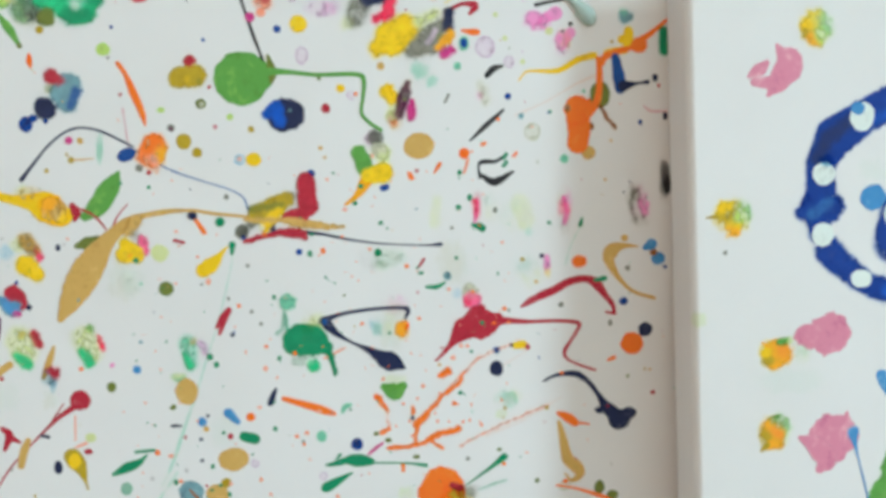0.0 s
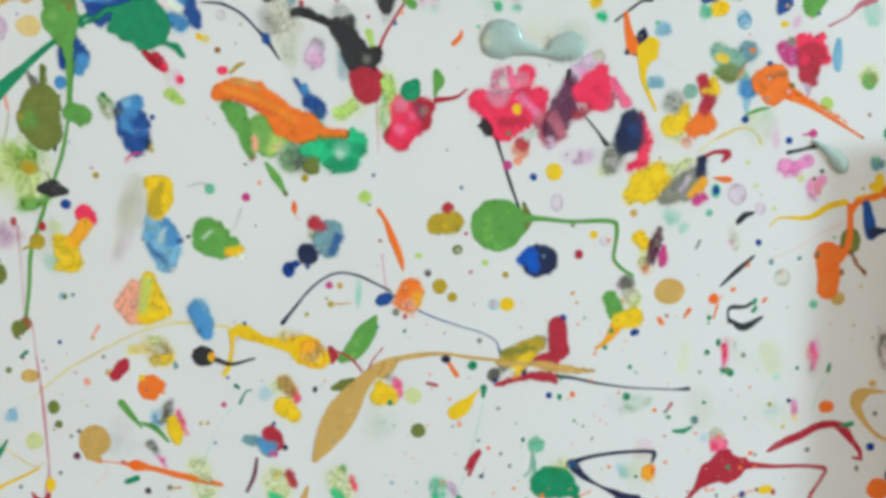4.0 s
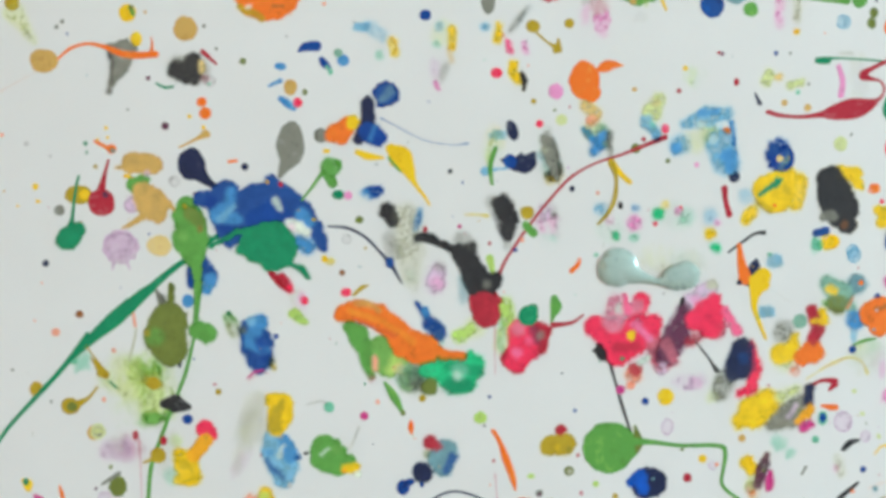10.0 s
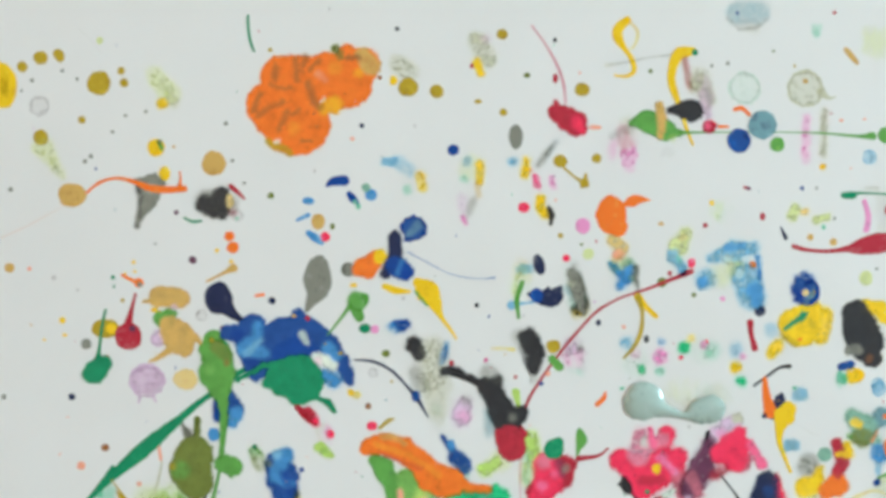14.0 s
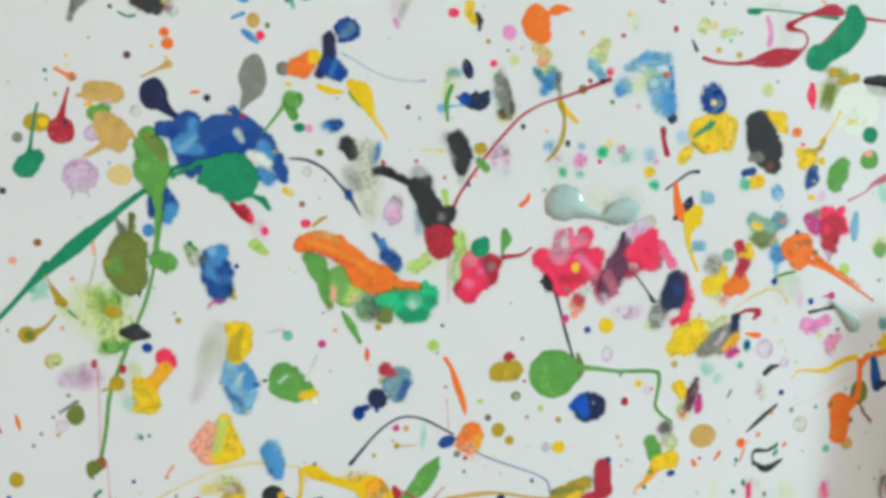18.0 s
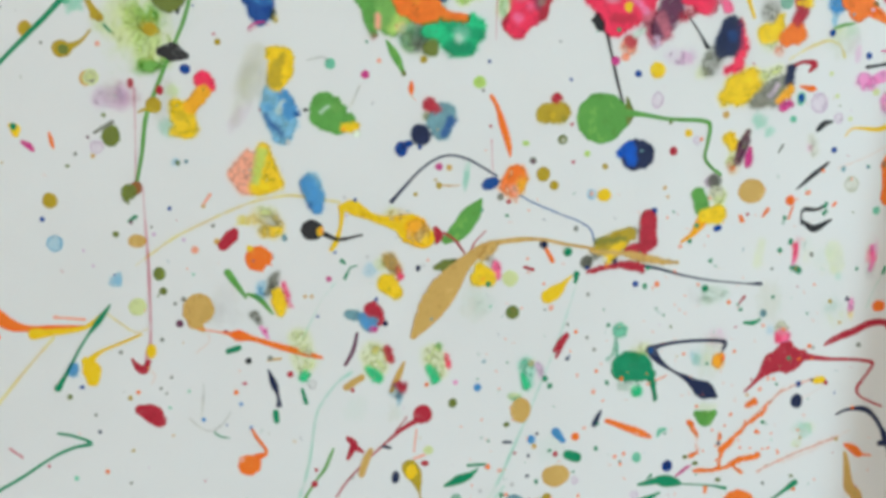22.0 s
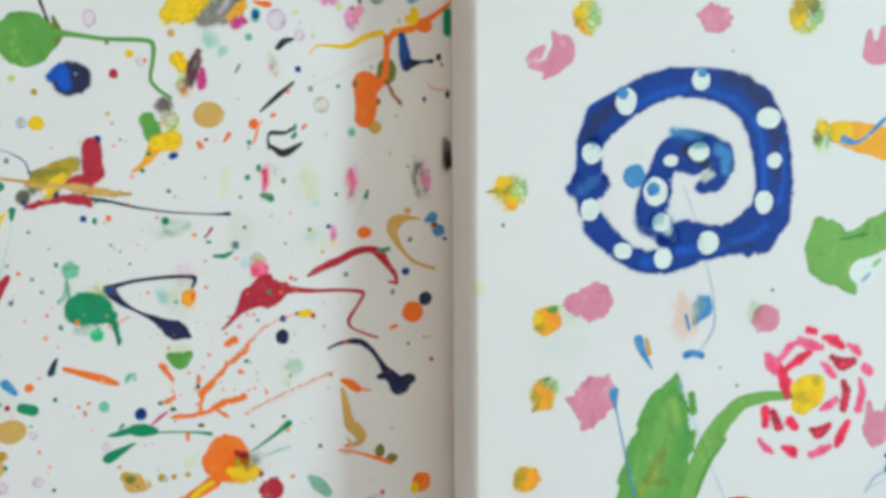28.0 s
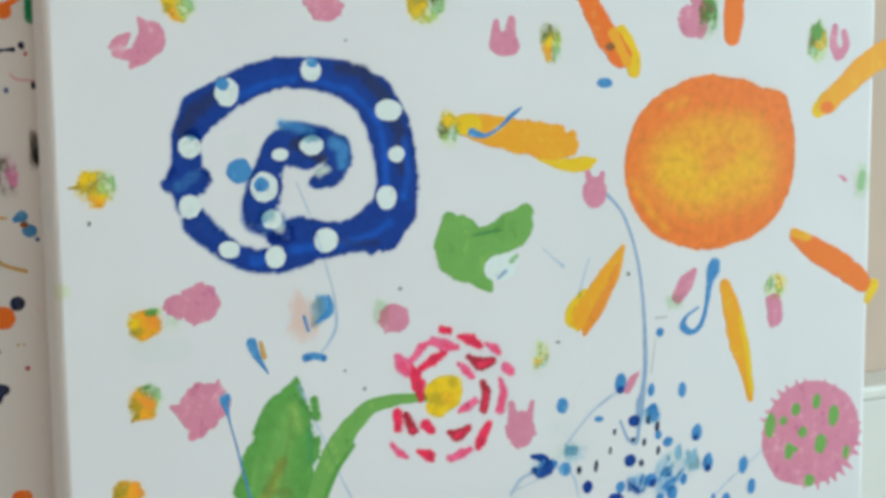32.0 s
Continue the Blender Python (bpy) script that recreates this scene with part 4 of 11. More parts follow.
brush(G1, "grey", [(49.68, 92.87, 1.28), (49.3, 92.23, 0.57), (49.11, 91.84, 0.26)])
splat(G1, "blue", 55.17, 96.49, 1.41, 1.41)
drop(G1, "grey", 51.43, 94.15, 0.77, 0.77)
mark(G1, ("grey", 0.95, 0.19, [(51.51, 94.15, 0.63)]), ("orange", 1, 0.19, [(52.21, 94.21, 0.95), (52.91, 94.61, 0.88), (52.58, 93.98, 0.63)]), ("yellow", 1, 0.16, [(53.32, 94.86, 0.69)]), ("dark_blue", 1, 0.19, [(55.18, 96.43, 1.14)]), ("teal_grey", 0.5, 0.28, [(55.4, 96.65, 0.51), (54.98, 96.18, 0.38)]), ("navy", 1, 0.16, [(54.13, 95.93, 0.69), (54.18, 95.08, 0.7), (53.59, 93.91, 0.51)]), ("blue", 1, 0.19, [(54.1, 94.29, 0.95), (54.64, 94.03, 0.95)]), ("light_blue", 0.5, 0.25, [(54.49, 94.6, 0.25), (54.23, 93.91, 0.25)]), ("cobalt", 0.6, 0.25, [(54.79, 93.81, 0.44)]))
brush(G1, "yellow", [(53.51, 93.19, 0.32), (54.15, 92.93, 0.45), (54.95, 92.86, 0.16)])
trail(G1, "dark_blue", [(54.85, 95.11, 0.1), (55.75, 94.63, 0.06), (57.36, 93.83, 0.06), (58.98, 93.57, 0.06), (59.79, 93.64, 0.13)])
brush(G1, "yellow", [(55.43, 93.35, 0.64), (55.92, 92.93, 1.41), (56.34, 92.29, 0.97), (56.72, 91.42, 0.32), (57.31, 90.61, 0.19), (57.57, 90.16, 0.13)])
brush(G1, "green", [(55.27, 92.86, 0.13), (55.92, 92.06, 0.13)])
brush(G1, "green", [(51.85, 91.9, 0.64), (52.07, 91.42, 0.58)])
drop(G1, "green", 52.04, 92.32, 1.28, 0.9, 29.95)
brush(G1, "green", [(51.66, 92.23, 0.26), (50.95, 91.26, 0.16), (50.32, 90.47, 0.13)])
drop(G1, "emerald", 52.39, 90.78, 0.7, 0.58, -0.13)
drop(G1, "pink", 52.94, 90.72, 0.51, 0.51)
drop(G1, "yellow", 51.75, 93.25, 0.45, 0.26, -0.01)
drop(G1, "olive", 53.58, 89.33, 0.51, 0.45)
drop(G1, "black", 58.79, 92.06, 0.29, 0.29)
drop(G1, "navy", 62.38, 94.38, 0.65, 1.23, 15.05)
smear(G1, "sky", 61.57, 94.09, 0.97, 0.65, 0.04)
brush(G1, "navy", [(61.77, 92.7, 0.19), (62.39, 92.47, 0.78), (63.2, 92.54, 1.23), (63.59, 93.02, 0.32)])
drop(G1, "blue", 62.23, 92.6, 0.78, 0.84)
brush(G1, "sky", [(60.77, 92.05, 0.52), (61.41, 92.15, 0.16), (62.06, 92.21, 0.13)])
brush(G1, "green", [(61.41, 93.35, 0.26), (61.09, 92.38, 0.29), (61.19, 91.31, 0.16)])
drop(G1, "black", 64.58, 91.73, 0.46, 0.71, 9.92)
drop(G1, "rose", 61.49, 97.64, 0.71, 0.64)
drop(G1, "rose", 63.94, 94.74, 0.46, 0.45)
drop(G1, "pink", 64.88, 96.58, 0.85, 0.9)
drop(G1, "mustard", 63.61, 96.03, 0.33, 0.32)
drop(G1, "pale_olive", 65.21, 94.97, 0.65, 0.65)
drop(G1, "orange", 66.57, 97.23, 1.77, 2.14, 0.19)
drop(G1, "orange", 66.94, 96.49, 1.11, 1.04)
brush(G1, "orange", [(67.26, 97.79, 0.2), (67.75, 97.98, 0.65), (68.14, 98.11, 0.52), (68.8, 98.05, 0.07)])
drop(G1, "rose", 71.26, 94.42, 0.46, 0.59, 0.05)
drop(G1, "olive", 69.52, 93.31, 0.59, 0.59)
drop(G1, "red", 69.98, 93.83, 0.3, 0.29)
drop(G1, "red", 72.04, 96.6, 0.3, 0.29)
drop(G1, "red", 75.41, 97.1, 0.33, 0.46, 0.18)
brush(G1, "red", [(71.23, 93.93, 0.33), (70.57, 93.67, 0.26), (69.75, 93.35, 0.2), (68.44, 92.86, 0.16), (67.12, 92.44, 0.13), (65.82, 91.72, 0.16), (64.84, 90.75, 0.16), (63.87, 89.62, 0.16), (62.89, 88.33, 0.16), (61.92, 86.87, 0.16), (61.44, 85.74, 0.2)])
brush(G1, "yellow", [(68.11, 92.47, 0.46), (68.61, 91.88, 0.33), (69.17, 91.36, 0.29)])
brush(G1, "mustard", [(68.11, 92.47, 0.39), (68.38, 91.56, 0.2), (68.29, 90.42, 0.26), (67.86, 89.54, 0.23), (67.31, 88.96, 0.13)])
drop(G1, "black", 68.62, 90.03, 0.33, 0.46, -0.17)
drop(G1, "pale_orange", 67.3, 90.75, 0.23, 0.23)
drop(G1, "yellow", 72.42, 97.9, 0.33, 0.33)
brush(G1, "navy", [(76.51, 96.45, 0.1), (76.79, 95.86, 0.26)])
drop(G1, "navy", 75.29, 91.65, 0.67, 0.72)
brush(G1, "red", [(74.73, 90.96, 0.4), (74.8, 90.24, 0.3), (75.01, 89.45, 0.4)])
drop(G1, "pink", 73.09, 92.33, 0.3, 0.29)
drop(G1, "ochre", 79.63, 95.61, 0.47, 0.46)
drop(G1, "ochre", 78.25, 95.9, 0.4, 0.39)
drop(G1, "blue", 78.22, 92.69, 1.2, 1.57, -0.03)
drop(G1, "ochre", 78.35, 92.66, 0.47, 0.46)
drop(G1, "rose", 72.15, 89.76, 0.26, 0.46, -0.18)
brush(G1, "yellow", [(67.43, 108.36, 0.45), (66.91, 107.87, 0.58), (66.91, 107.33, 0.58), (67.37, 106.59, 0.26), (67.7, 106.11, 0.32), (67.84, 105.47, 0.29), (67.38, 105.15, 0.19), (66.73, 105.2, 0.13)])
trail(G1, "yellow", [(67.43, 108.36, 0.26), (68.02, 107.73, 0.26), (67.86, 106.92, 0.19), (67.44, 106.59, 0.13)])
trail(G1, "grey", [(66.24, 105.78, 0.29), (67.38, 105.95, 0.16), (68.68, 106.22, 0.13), (70.16, 106.4, 0.16)])
brush(G1, "yellow", [(71.24, 106.61, 0.46), (70.48, 106.47, 0.72), (70.13, 105.82, 0.52), (70, 105.01, 0.46), (70.2, 104.21, 0.39), (70.57, 103.24, 0.26), (70.87, 102.27, 0.2), (71.28, 101.24, 0.13)])
drop(G1, "emerald", 71.37, 106.54, 0.39, 0.39)
brush(G1, "green", [(67.72, 102.47, 0.19), (68.54, 102.64, 1.3), (69.69, 102.1, 1.24), (70.52, 101.95, 0.33), (72, 101.96, 0.1), (75.3, 101.98, 0.07), (78.63, 101.94, 0.1), (80.97, 101.76, 0.2), (81.91, 101.77, 0.46)])
mark(G1, ("grey", 0.25, 0.26, [(66.58, 101.76, 0.32), (67.72, 102.18, 0.39)]), ("green", 1, 0.13, [(67.72, 102.51, 0.29), (68.71, 102.52, 1.11), (69.69, 102.07, 1.04), (70.35, 101.91, 0.36)]), ("ochre", 1, 0.13, [(69.29, 103.49, 0.46), (69.46, 102.75, 0.59), (69.4, 101.75, 0.29)]), ("lime", 0.5, 0.26, [(70.09, 101.62, 0.33)]))
drop(G1, "rose", 72.26, 102.35, 0.73, 0.65)
brush(G1, "orange", [(72.82, 102.29, 0.2), (73.31, 102.29, 0.16)])
brush(G1, "orange", [(73.7, 103.27, 0.2), (74.13, 103.37, 0.26), (74.57, 103.01, 0.23)])
drop(G1, "dark_blue", 73.98, 101.48, 1.39, 1.36)
drop(G1, "green", 76.24, 101.27, 0.86, 0.85)
brush(G1, "stone", [(78.77, 104.29, 0.46), (79.28, 103.97, 0.2), (79.68, 104.03, 0.07)])
drop(G1, "ochre", 77.87, 104.93, 0.33, 0.32)
smear(G1, "pale_grey", 69.87, 100.81, 0.99, 0.65, 0.37)
smear(G1, "pale_grey", 74.59, 108.03, 1.32, 0.78, 0.72)
drop(G1, "yellow", 78.91, 99.99, 0.33, 0.33)
drop(G1, "mustard", 64.84, 104.38, 0.85, 0.77)
drop(G1, "mustard", 65.68, 100.46, 0.59, 0.58)
drop(G1, "pale_orange", 65.6, 102.23, 0.72, 0.26, 0.44)
drop(G1, "pale_orange", 80.02, 102.67, 0.23, 0.23)
brush(G1, "ochre", [(80.25, 106.74, 0.3), (80.65, 106.32, 0.33), (80.93, 106, 0.23)])
smear(G1, "pale_olive", 82.08, 107.25, 1.88, 1.95)
drop(G1, "olive", 68.79, 105.45, 0.29, 0.26)
pool(G1, "sky", 81.72, 100.53, 0.8, 0.85)
drop(G1, "wine", 74.57, 98.73, 0.27, 0.26)
drop(G1, "grey", 73.29, 105.92, 0.23, 0.23)
drop(G1, "grey", 72.36, 105.78, 0.2, 0.19)
drop(G1, "grey", 78.59, 98.74, 0.17, 0.16)
smear(G1, "mint", 78.51, 107.86, 0.67, 0.78)
drop(G1, "green", 82.66, 101.84, 0.92, 0.91)
drop(G1, "olive", 84.49, 102.25, 0.54, 0.56)
drop(G1, "olive", 83.52, 101.09, 0.54, 0.63, 1.89)
drop(G1, "olive", 83.39, 100.49, 0.54, 0.7, 1.8)
drop(G1, "orange", 85.67, 101.38, 1.32, 1.2)
brush(G1, "orange", [(85.19, 101.92, 0.59), (84.97, 101.49, 0.44), (84.53, 100.88, 0.22), (84.28, 100.17, 0.33), (84.57, 99.64, 0.11), (85.44, 98.86, 0.07)])
drop(G1, "red", 89.06, 101.56, 0.39, 0.36)
drop(G1, "red", 74.36, 98.79, 0.22, 0.21)
brush(G1, "pale_orange", [(87.21, 101.85, 0.15), (87.81, 101.59, 0.19)])
brush(G1, "emerald", [(80.21, 98.33, 0.36), (80.78, 98.34, 0.44), (81.16, 98.46, 0.15), (83.07, 98.37, 0.11), (85, 98.17, 0.19), (86.16, 98.09, 0.3)])
smear(G1, "pale_grey", 82.71, 97.3, 1.3, 2.82, 1.35)
smear(G1, "grey", 81.91, 98.76, 1.14, 0.28, 1.56)
brush(G1, "pink", [(81.47, 97.97, 0.29), (81.69, 97.1, 0.33), (81.59, 96.32, 0.37)])
brush(G1, "red", [(77.28, 95.36, 0.29), (78.04, 95.16, 0.25), (79.35, 95.08, 0.22), (80.48, 95.21, 0.44), (81.24, 95.33, 0.95), (82.19, 95.52, 1.25), (83.07, 95.72, 0.96), (83.71, 95.98, 0.33), (84.09, 96.37, 0.15), (84.15, 96.8, 0.15), (83.87, 97.15, 0.15), (83.41, 97.25, 0.26), (82.86, 97.44, 0.52), (83.27, 97.77, 0.33), (84.22, 98.22, 0.26), (84.99, 98.42, 0.44), (85.76, 98.58, 0.82), (86.39, 98.45, 0.52)])
brush(G1, "red", [(85.25, 96.4, 0.33), (86, 97.2, 0.3), (86.56, 97.75, 0.37)])
brush(G1, "red", [(87.92, 98.14, 0.22), (89.62, 97.97, 0.15), (90.5, 97.88, 0.11)])
brush(G1, "emerald", [(87.25, 98.37, 1.27), (87.35, 97.77, 1.72), (86.79, 96.93, 1.79), (85.84, 96.13, 1.42), (85.07, 95.76, 1.56)])
drop(G1, "emerald", 84.92, 95.57, 1.7, 1.64)
smear(G1, "olive", 86.27, 94.64, 1.56, 1.07, 0.97)
brush(G1, "mustard", [(86.49, 94.1, 0.52), (87.54, 94.37, 0.68)])
drop(G1, "mustard", 86.08, 94.7, 0.86, 0.64, 0.98)
smear(G1, "olive", 85.73, 93.2, 1.56, 2.15, 0.76)
drop(G1, "cream", 87.6, 92.39, 3.31, 3.17)
smear(G1, "yellow", 87.35, 91.6, 1.02, 0.43, 0.54)
brush(G1, "black", [(88.33, 94.2, 0.53), (89.44, 94.22, 0.83), (90.63, 94.13, 0.84)])
smear(G1, "grey", 89.26, 93.68, 1.59, 0.94, 0.82)
brush(G1, "rose", [(84.59, 93.89, 0.33), (84.57, 93.18, 0.63), (84.67, 92.47, 0.26)])
brush(G1, "yellow", [(85.24, 90.32, 0.19), (85.81, 90.94, 0.11), (86.29, 91.66, 0.11), (86.58, 92.27, 0.15)])
drop(G1, "pale_olive", 81.6, 93.49, 0.76, 0.85)
drop(G1, "pale_orange", 82.2, 88.55, 0.46, 0.29, 0.11)
drop(G1, "orange", 83.63, 90.88, 0.7, 0.64)
drop(G1, "rose", 84.08, 90.13, 0.31, 0.29)
mark(G1, ("yellow", 0.8, 0.19, [(85.4, 89.1, 0.45)]), ("yellow", 0.95, 0.19, [(83.93, 89.61, 0.52), (84.42, 89.28, 1.16), (84.09, 88.87, 0.58)]), ("mustard", 0.8, 0.16, [(85.56, 90.53, 0.13), (85.3, 89.9, 0.29), (84.91, 89.68, 0.36), (84.09, 89.73, 0.19)]), ("dark_blue", 1, 0.16, [(84.85, 88.63, 0.49), (84.75, 88.0, 0.84), (84.55, 87.59, 0.49)]), ("navy", 0.6, 0.23, [(84.65, 88.16, 0.32)]))
drop(G1, "olive", 84.94, 88.67, 0.31, 0.29)
mark(G1, ("green", 1, 0.16, [(86.88, 88.91, 0.78), (86.56, 88.28, 1.3), (86.3, 87.65, 0.91)]))
drop(G1, "emerald", 88.68, 90.78, 1.03, 1.09)
drop(G1, "green", 88.7, 89.22, 1.27, 1.23)
drop(G1, "pale_orange", 88.6, 89.58, 0.71, 0.44, 0.25)
brush(G1, "dark_blue", [(80.14, 88.3, 0.44), (80.74, 88.44, 0.52)])
drop(G1, "yellow", 81.14, 87.8, 0.84, 0.86)
drop(G1, "mint", 80.38, 87.59, 0.38, 0.71, -0.03)
pool(G1, "sky", 82.35, 87.23, 0.77, 0.79)
drop(G1, "yellow", 84.76, 86.79, 0.55, 0.36, -0.14)
smear(G1, "pink", 85.46, 86.86, 0.47, 0.87, -30.13)
brush(G1, "old_rose", [(87.32, 86.6, 0.15), (88.49, 87.15, 0.11), (89.07, 87.69, 0.3), (89.97, 88.09, 0.54)])
smear(G1, "mint", 90, 87.22, 1.2, 1.24)
mark(G1, ("pale_olive", 0.6, 0.34, [(89.67, 83.73, 1.12)]), ("green", 0.8, 0.26, [(89.69, 83.41, 0.82)]), ("brown", 0.4, 0.22, [(89.92, 83.56, 0.37)]))
drop(G1, "lime", 87.18, 82.23, 0.71, 0.73)
drop(G1, "brown", 89.68, 81.46, 0.24, 0.22)
mark(G1, ("teal_grey", 0.85, 0.23, [(90.15, 78.6, 0.68)]), ("mint", 0.5, 0.23, [(90.05, 78.88, 0.38)]))
brush(G1, "black", [(84.87, 79.46, 0.23), (85.77, 79.62, 0.19), (86.55, 79.79, 0.27)])
brush(G1, "silver", [(86.42, 80.05, 0.27), (87.07, 79.56, 0.53), (87.65, 79.03, 1), (87.9, 78.66, 1.07)])
drop(G1, "black", 86.87, 78.31, 0.28, 0.26)
drop(G1, "black", 86.41, 77.92, 0.2, 0.18)
drop(G1, "yellow", 89.9, 77.32, 0.56, 0.52)
drop(G1, "grey", 85.43, 100.31, 0.27, 0.25)
drop(G1, "grey", 79.68, 96.98, 0.19, 0.18)
drop(G1, "grey", 82.23, 94.04, 0.19, 0.18)
drop(G1, "rose", 57.41, 83.4, 0.29, 0.29)
drop(G1, "grey", 63.93, 82.45, 0.59, 0.39, -0.94)
brush(G1, "dusty_pink", [(63.83, 82, 0.26), (63.66, 81.28, 0.33)])
drop(G1, "hot_pink", 62.59, 81.5, 0.52, 0.45)
mark(G1, ("lime", 0.7, 0.35, [(61.88, 84.35, 0.83), (62.05, 83.5, 0.76)]), ("pale_olive", 0.5, 0.48, [(61.88, 82.65, 0.9), (61.64, 81.98, 0.69)]), ("red", 0.9, 0.28, [(63.44, 82.95, 1.05), (64.14, 82.76, 0.77), (63.79, 81.92, 0.98), (61.98, 81.29, 0.62), (62.57, 80.76, 0.76)]), ("rose", 0.95, 0.28, [(62.74, 82.8, 1.25), (62.92, 81.77, 1.53), (62.57, 81.1, 1.18)]), ("hot_pink", 0.9, 0.31, [(62.57, 81.54, 0.56)]), ("hot_pink", 0.8, 0.31, [(63.27, 82.27, 0.42)]), ("dusty_pink", 0.6, 0.35, [(62.68, 82.97, 0.76)]), ("wine", 0.6, 0.35, [(63.51, 82.95, 0.42), (63.79, 82.26, 0.35)]), ("grey", 0.6, 0.24, [(63.96, 82.53, 0.42)]))
smear(G1, "mint", 61.66, 82.68, 0.45, 1.94, -0.93)
drop(G1, "wine", 69.35, 84.18, 0.29, 0.29)
drop(G1, "pale_orange", 69.21, 79.55, 0.59, 0.52)
smear(G1, "pink", 73, 79.61, 0.99, 0.85)
trail(G1, "yellow", [(59.69, 89.57, 0.22), (60.33, 89.56, 0.19), (60.88, 89.49, 0.29)])
drop(G1, "mustard", 63.2, 89.72, 0.77, 0.64, -0.6)
brush(G1, "green", [(63.13, 88.95, 0.45), (63.55, 88.47, 0.52)])
brush(G1, "lime", [(61.02, 87.05, 0.45), (61.21, 86.24, 0.26)])
drop(G1, "pale_orange", 62.9, 88.09, 0.29, 0.29)
drop(G1, "dark_blue", 62.51, 87.51, 0.26, 0.26)
drop(G1, "magenta", 59.3, 88.9, 0.26, 0.26)
smear(G1, "sky", 82.47, 82.28, 0.47, 0.86, -0.93)
smear(G1, "light_blue", 70.75, 94.02, 0.65, 0.57)
drop(G1, "orange", 74.84, 94.27, 0.49, 0.51)
brush(G1, "emerald", [(47.77, 88.85, 0.92), (46.54, 88.87, 0.43), (45.29, 88.34, 0.31), (44.34, 87.59, 0.31), (43.08, 86.69, 0.37), (41.81, 85.63, 0.52), (40.54, 84.58, 0.83), (39.58, 83.73, 0.92), (38.69, 82.98, 0.68), (37.67, 82.01, 0.34), (36.38, 80.74, 0.15)])
brush(G1, "green", [(43.85, 90.15, 1.28), (44.02, 89.29, 1.78), (44.13, 88.21, 1.84), (44.32, 86.97, 1.05), (44.48, 85.73, 0.37), (44.35, 84.33, 0.22), (44.06, 82.47, 0.19), (43.68, 80.91, 0.22), (43.22, 79.66, 0.22), (42.7, 78.42, 0.22), (42, 76.55, 0.25), (41.57, 75.29, 0.25), (41.36, 73.39, 0.22), (41.02, 71.42, 0.19)])
drop(G1, "light_blue", 43.82, 84.81, 0.67, 0.75)
brush(G1, "olive", [(42.88, 85.73, 0.31), (42.84, 84.83, 0.31)])
brush(G1, "navy", [(43.26, 81.86, 0.5), (43.29, 81.08, 0.16)])
brush(G1, "grey", [(42.05, 85.47, 0.15), (42.32, 84.85, 0.43)])
smear(G1, "lime", 39.11, 80.41, 1.22, 1.25)
drop(G1, "mustard", 38.83, 80.79, 0.43, 0.5)
drop(G1, "mustard", 41.8, 80.15, 0.74, 0.75)
brush(G1, "mustard", [(38.35, 81.68, 0.09), (38.83, 80.89, 0.31)])
brush(G1, "black", [(42.42, 78.96, 0.62), (43.04, 78.95, 1.12), (43.71, 78.77, 0.44)])
drop(G1, "blue", 43.68, 78.04, 0.62, 0.57)
smear(G1, "pale_grey", 42.6, 76.21, 1.36, 2.85, -1.83)
drop(G1, "red", 40.74, 77.19, 0.37, 0.57, -1.78)
trail(G1, "old_rose", [(40.94, 76.9, 0.12), (41, 74.99, 0.09), (41.02, 71.48, 0.09)])
drop(G1, "red", 42.32, 76.85, 0.43, 0.57, -1.8)
brush(G1, "mustard", [(41.19, 75.62, 0.13), (41.6, 75.8, 0.19)])
drop(G1, "mustard", 42.01, 76.01, 0.86, 0.89)
splat(G1, "olive", 39.73, 74.3, 0.92, 1.21, -1.93)
brush(G1, "grey", [(38.82, 74.43, 0.16), (39.77, 75.03, 0.25)])
drop(G1, "ochre", 38.41, 77.38, 0.74, 0.82)
smear(G1, "mauve", 39.9, 76.36, 2.46, 1.39, -1.83)
drop(G1, "pale_ochre", 42.28, 87.97, 1.34, 1.17)
drop(G1, "black", 50.38, 75.96, 0.31, 0.22, -1.83)
trail(G1, "grey", [(53.42, 77.4, 0.16), (53.07, 76.52, 0.19), (52.9, 76.2, 0.13)])
drop(G1, "mint", 51.73, 78.6, 0.63, 0.64)
trail(G1, "grey", [(50.42, 78.76, 0.09), (51.27, 78.96, 0.19), (51.55, 78.79, 0.25)])
drop(G1, "magenta", 53.72, 78.06, 0.5, 0.51)
drop(G1, "blue", 57.01, 73.98, 0.29, 0.29)
drop(G1, "blue", 55.93, 73.85, 0.76, 0.9, -1.93)
drop(G1, "blue", 56.32, 74.16, 0.57, 0.45, -1.91)
brush(G1, "orange", [(56.42, 77.69, 0.16), (56.41, 77.31, 0.32), (56.43, 76.99, 0.13)])
brush(G1, "green", [(54.92, 79.96, 0.16), (55.46, 79.15, 0.51), (55.96, 78.18, 0.16)])
drop(G1, "olive", 55.96, 78.18, 0.32, 0.32)
brush(G1, "red", [(60.1, 84.8, 0.32), (61.42, 84.77, 0.32)])
brush(G1, "red", [(60.79, 84.56, 1.77), (60.78, 84.18, 1.71), (60.76, 83.74, 1.39), (60.76, 83.36, 0.63)])
brush(G1, "navy", [(51.79, 88.98, 0.09), (52.87, 88.87, 0.16), (53.93, 88.32, 0.16), (54.84, 87.36, 0.16), (55.29, 86.88, 0.37)])
brush(G1, "navy", [(55.29, 86.88, 0.28), (55.97, 85.68, 0.09)])
pool(G1, "pale_grey", 52.84, 88.24, 0.56, 0.56)
drop(G1, "brown", 52.56, 86.32, 0.37, 0.37)
drop(G1, "rose", 52.77, 85.19, 0.62, 0.56)
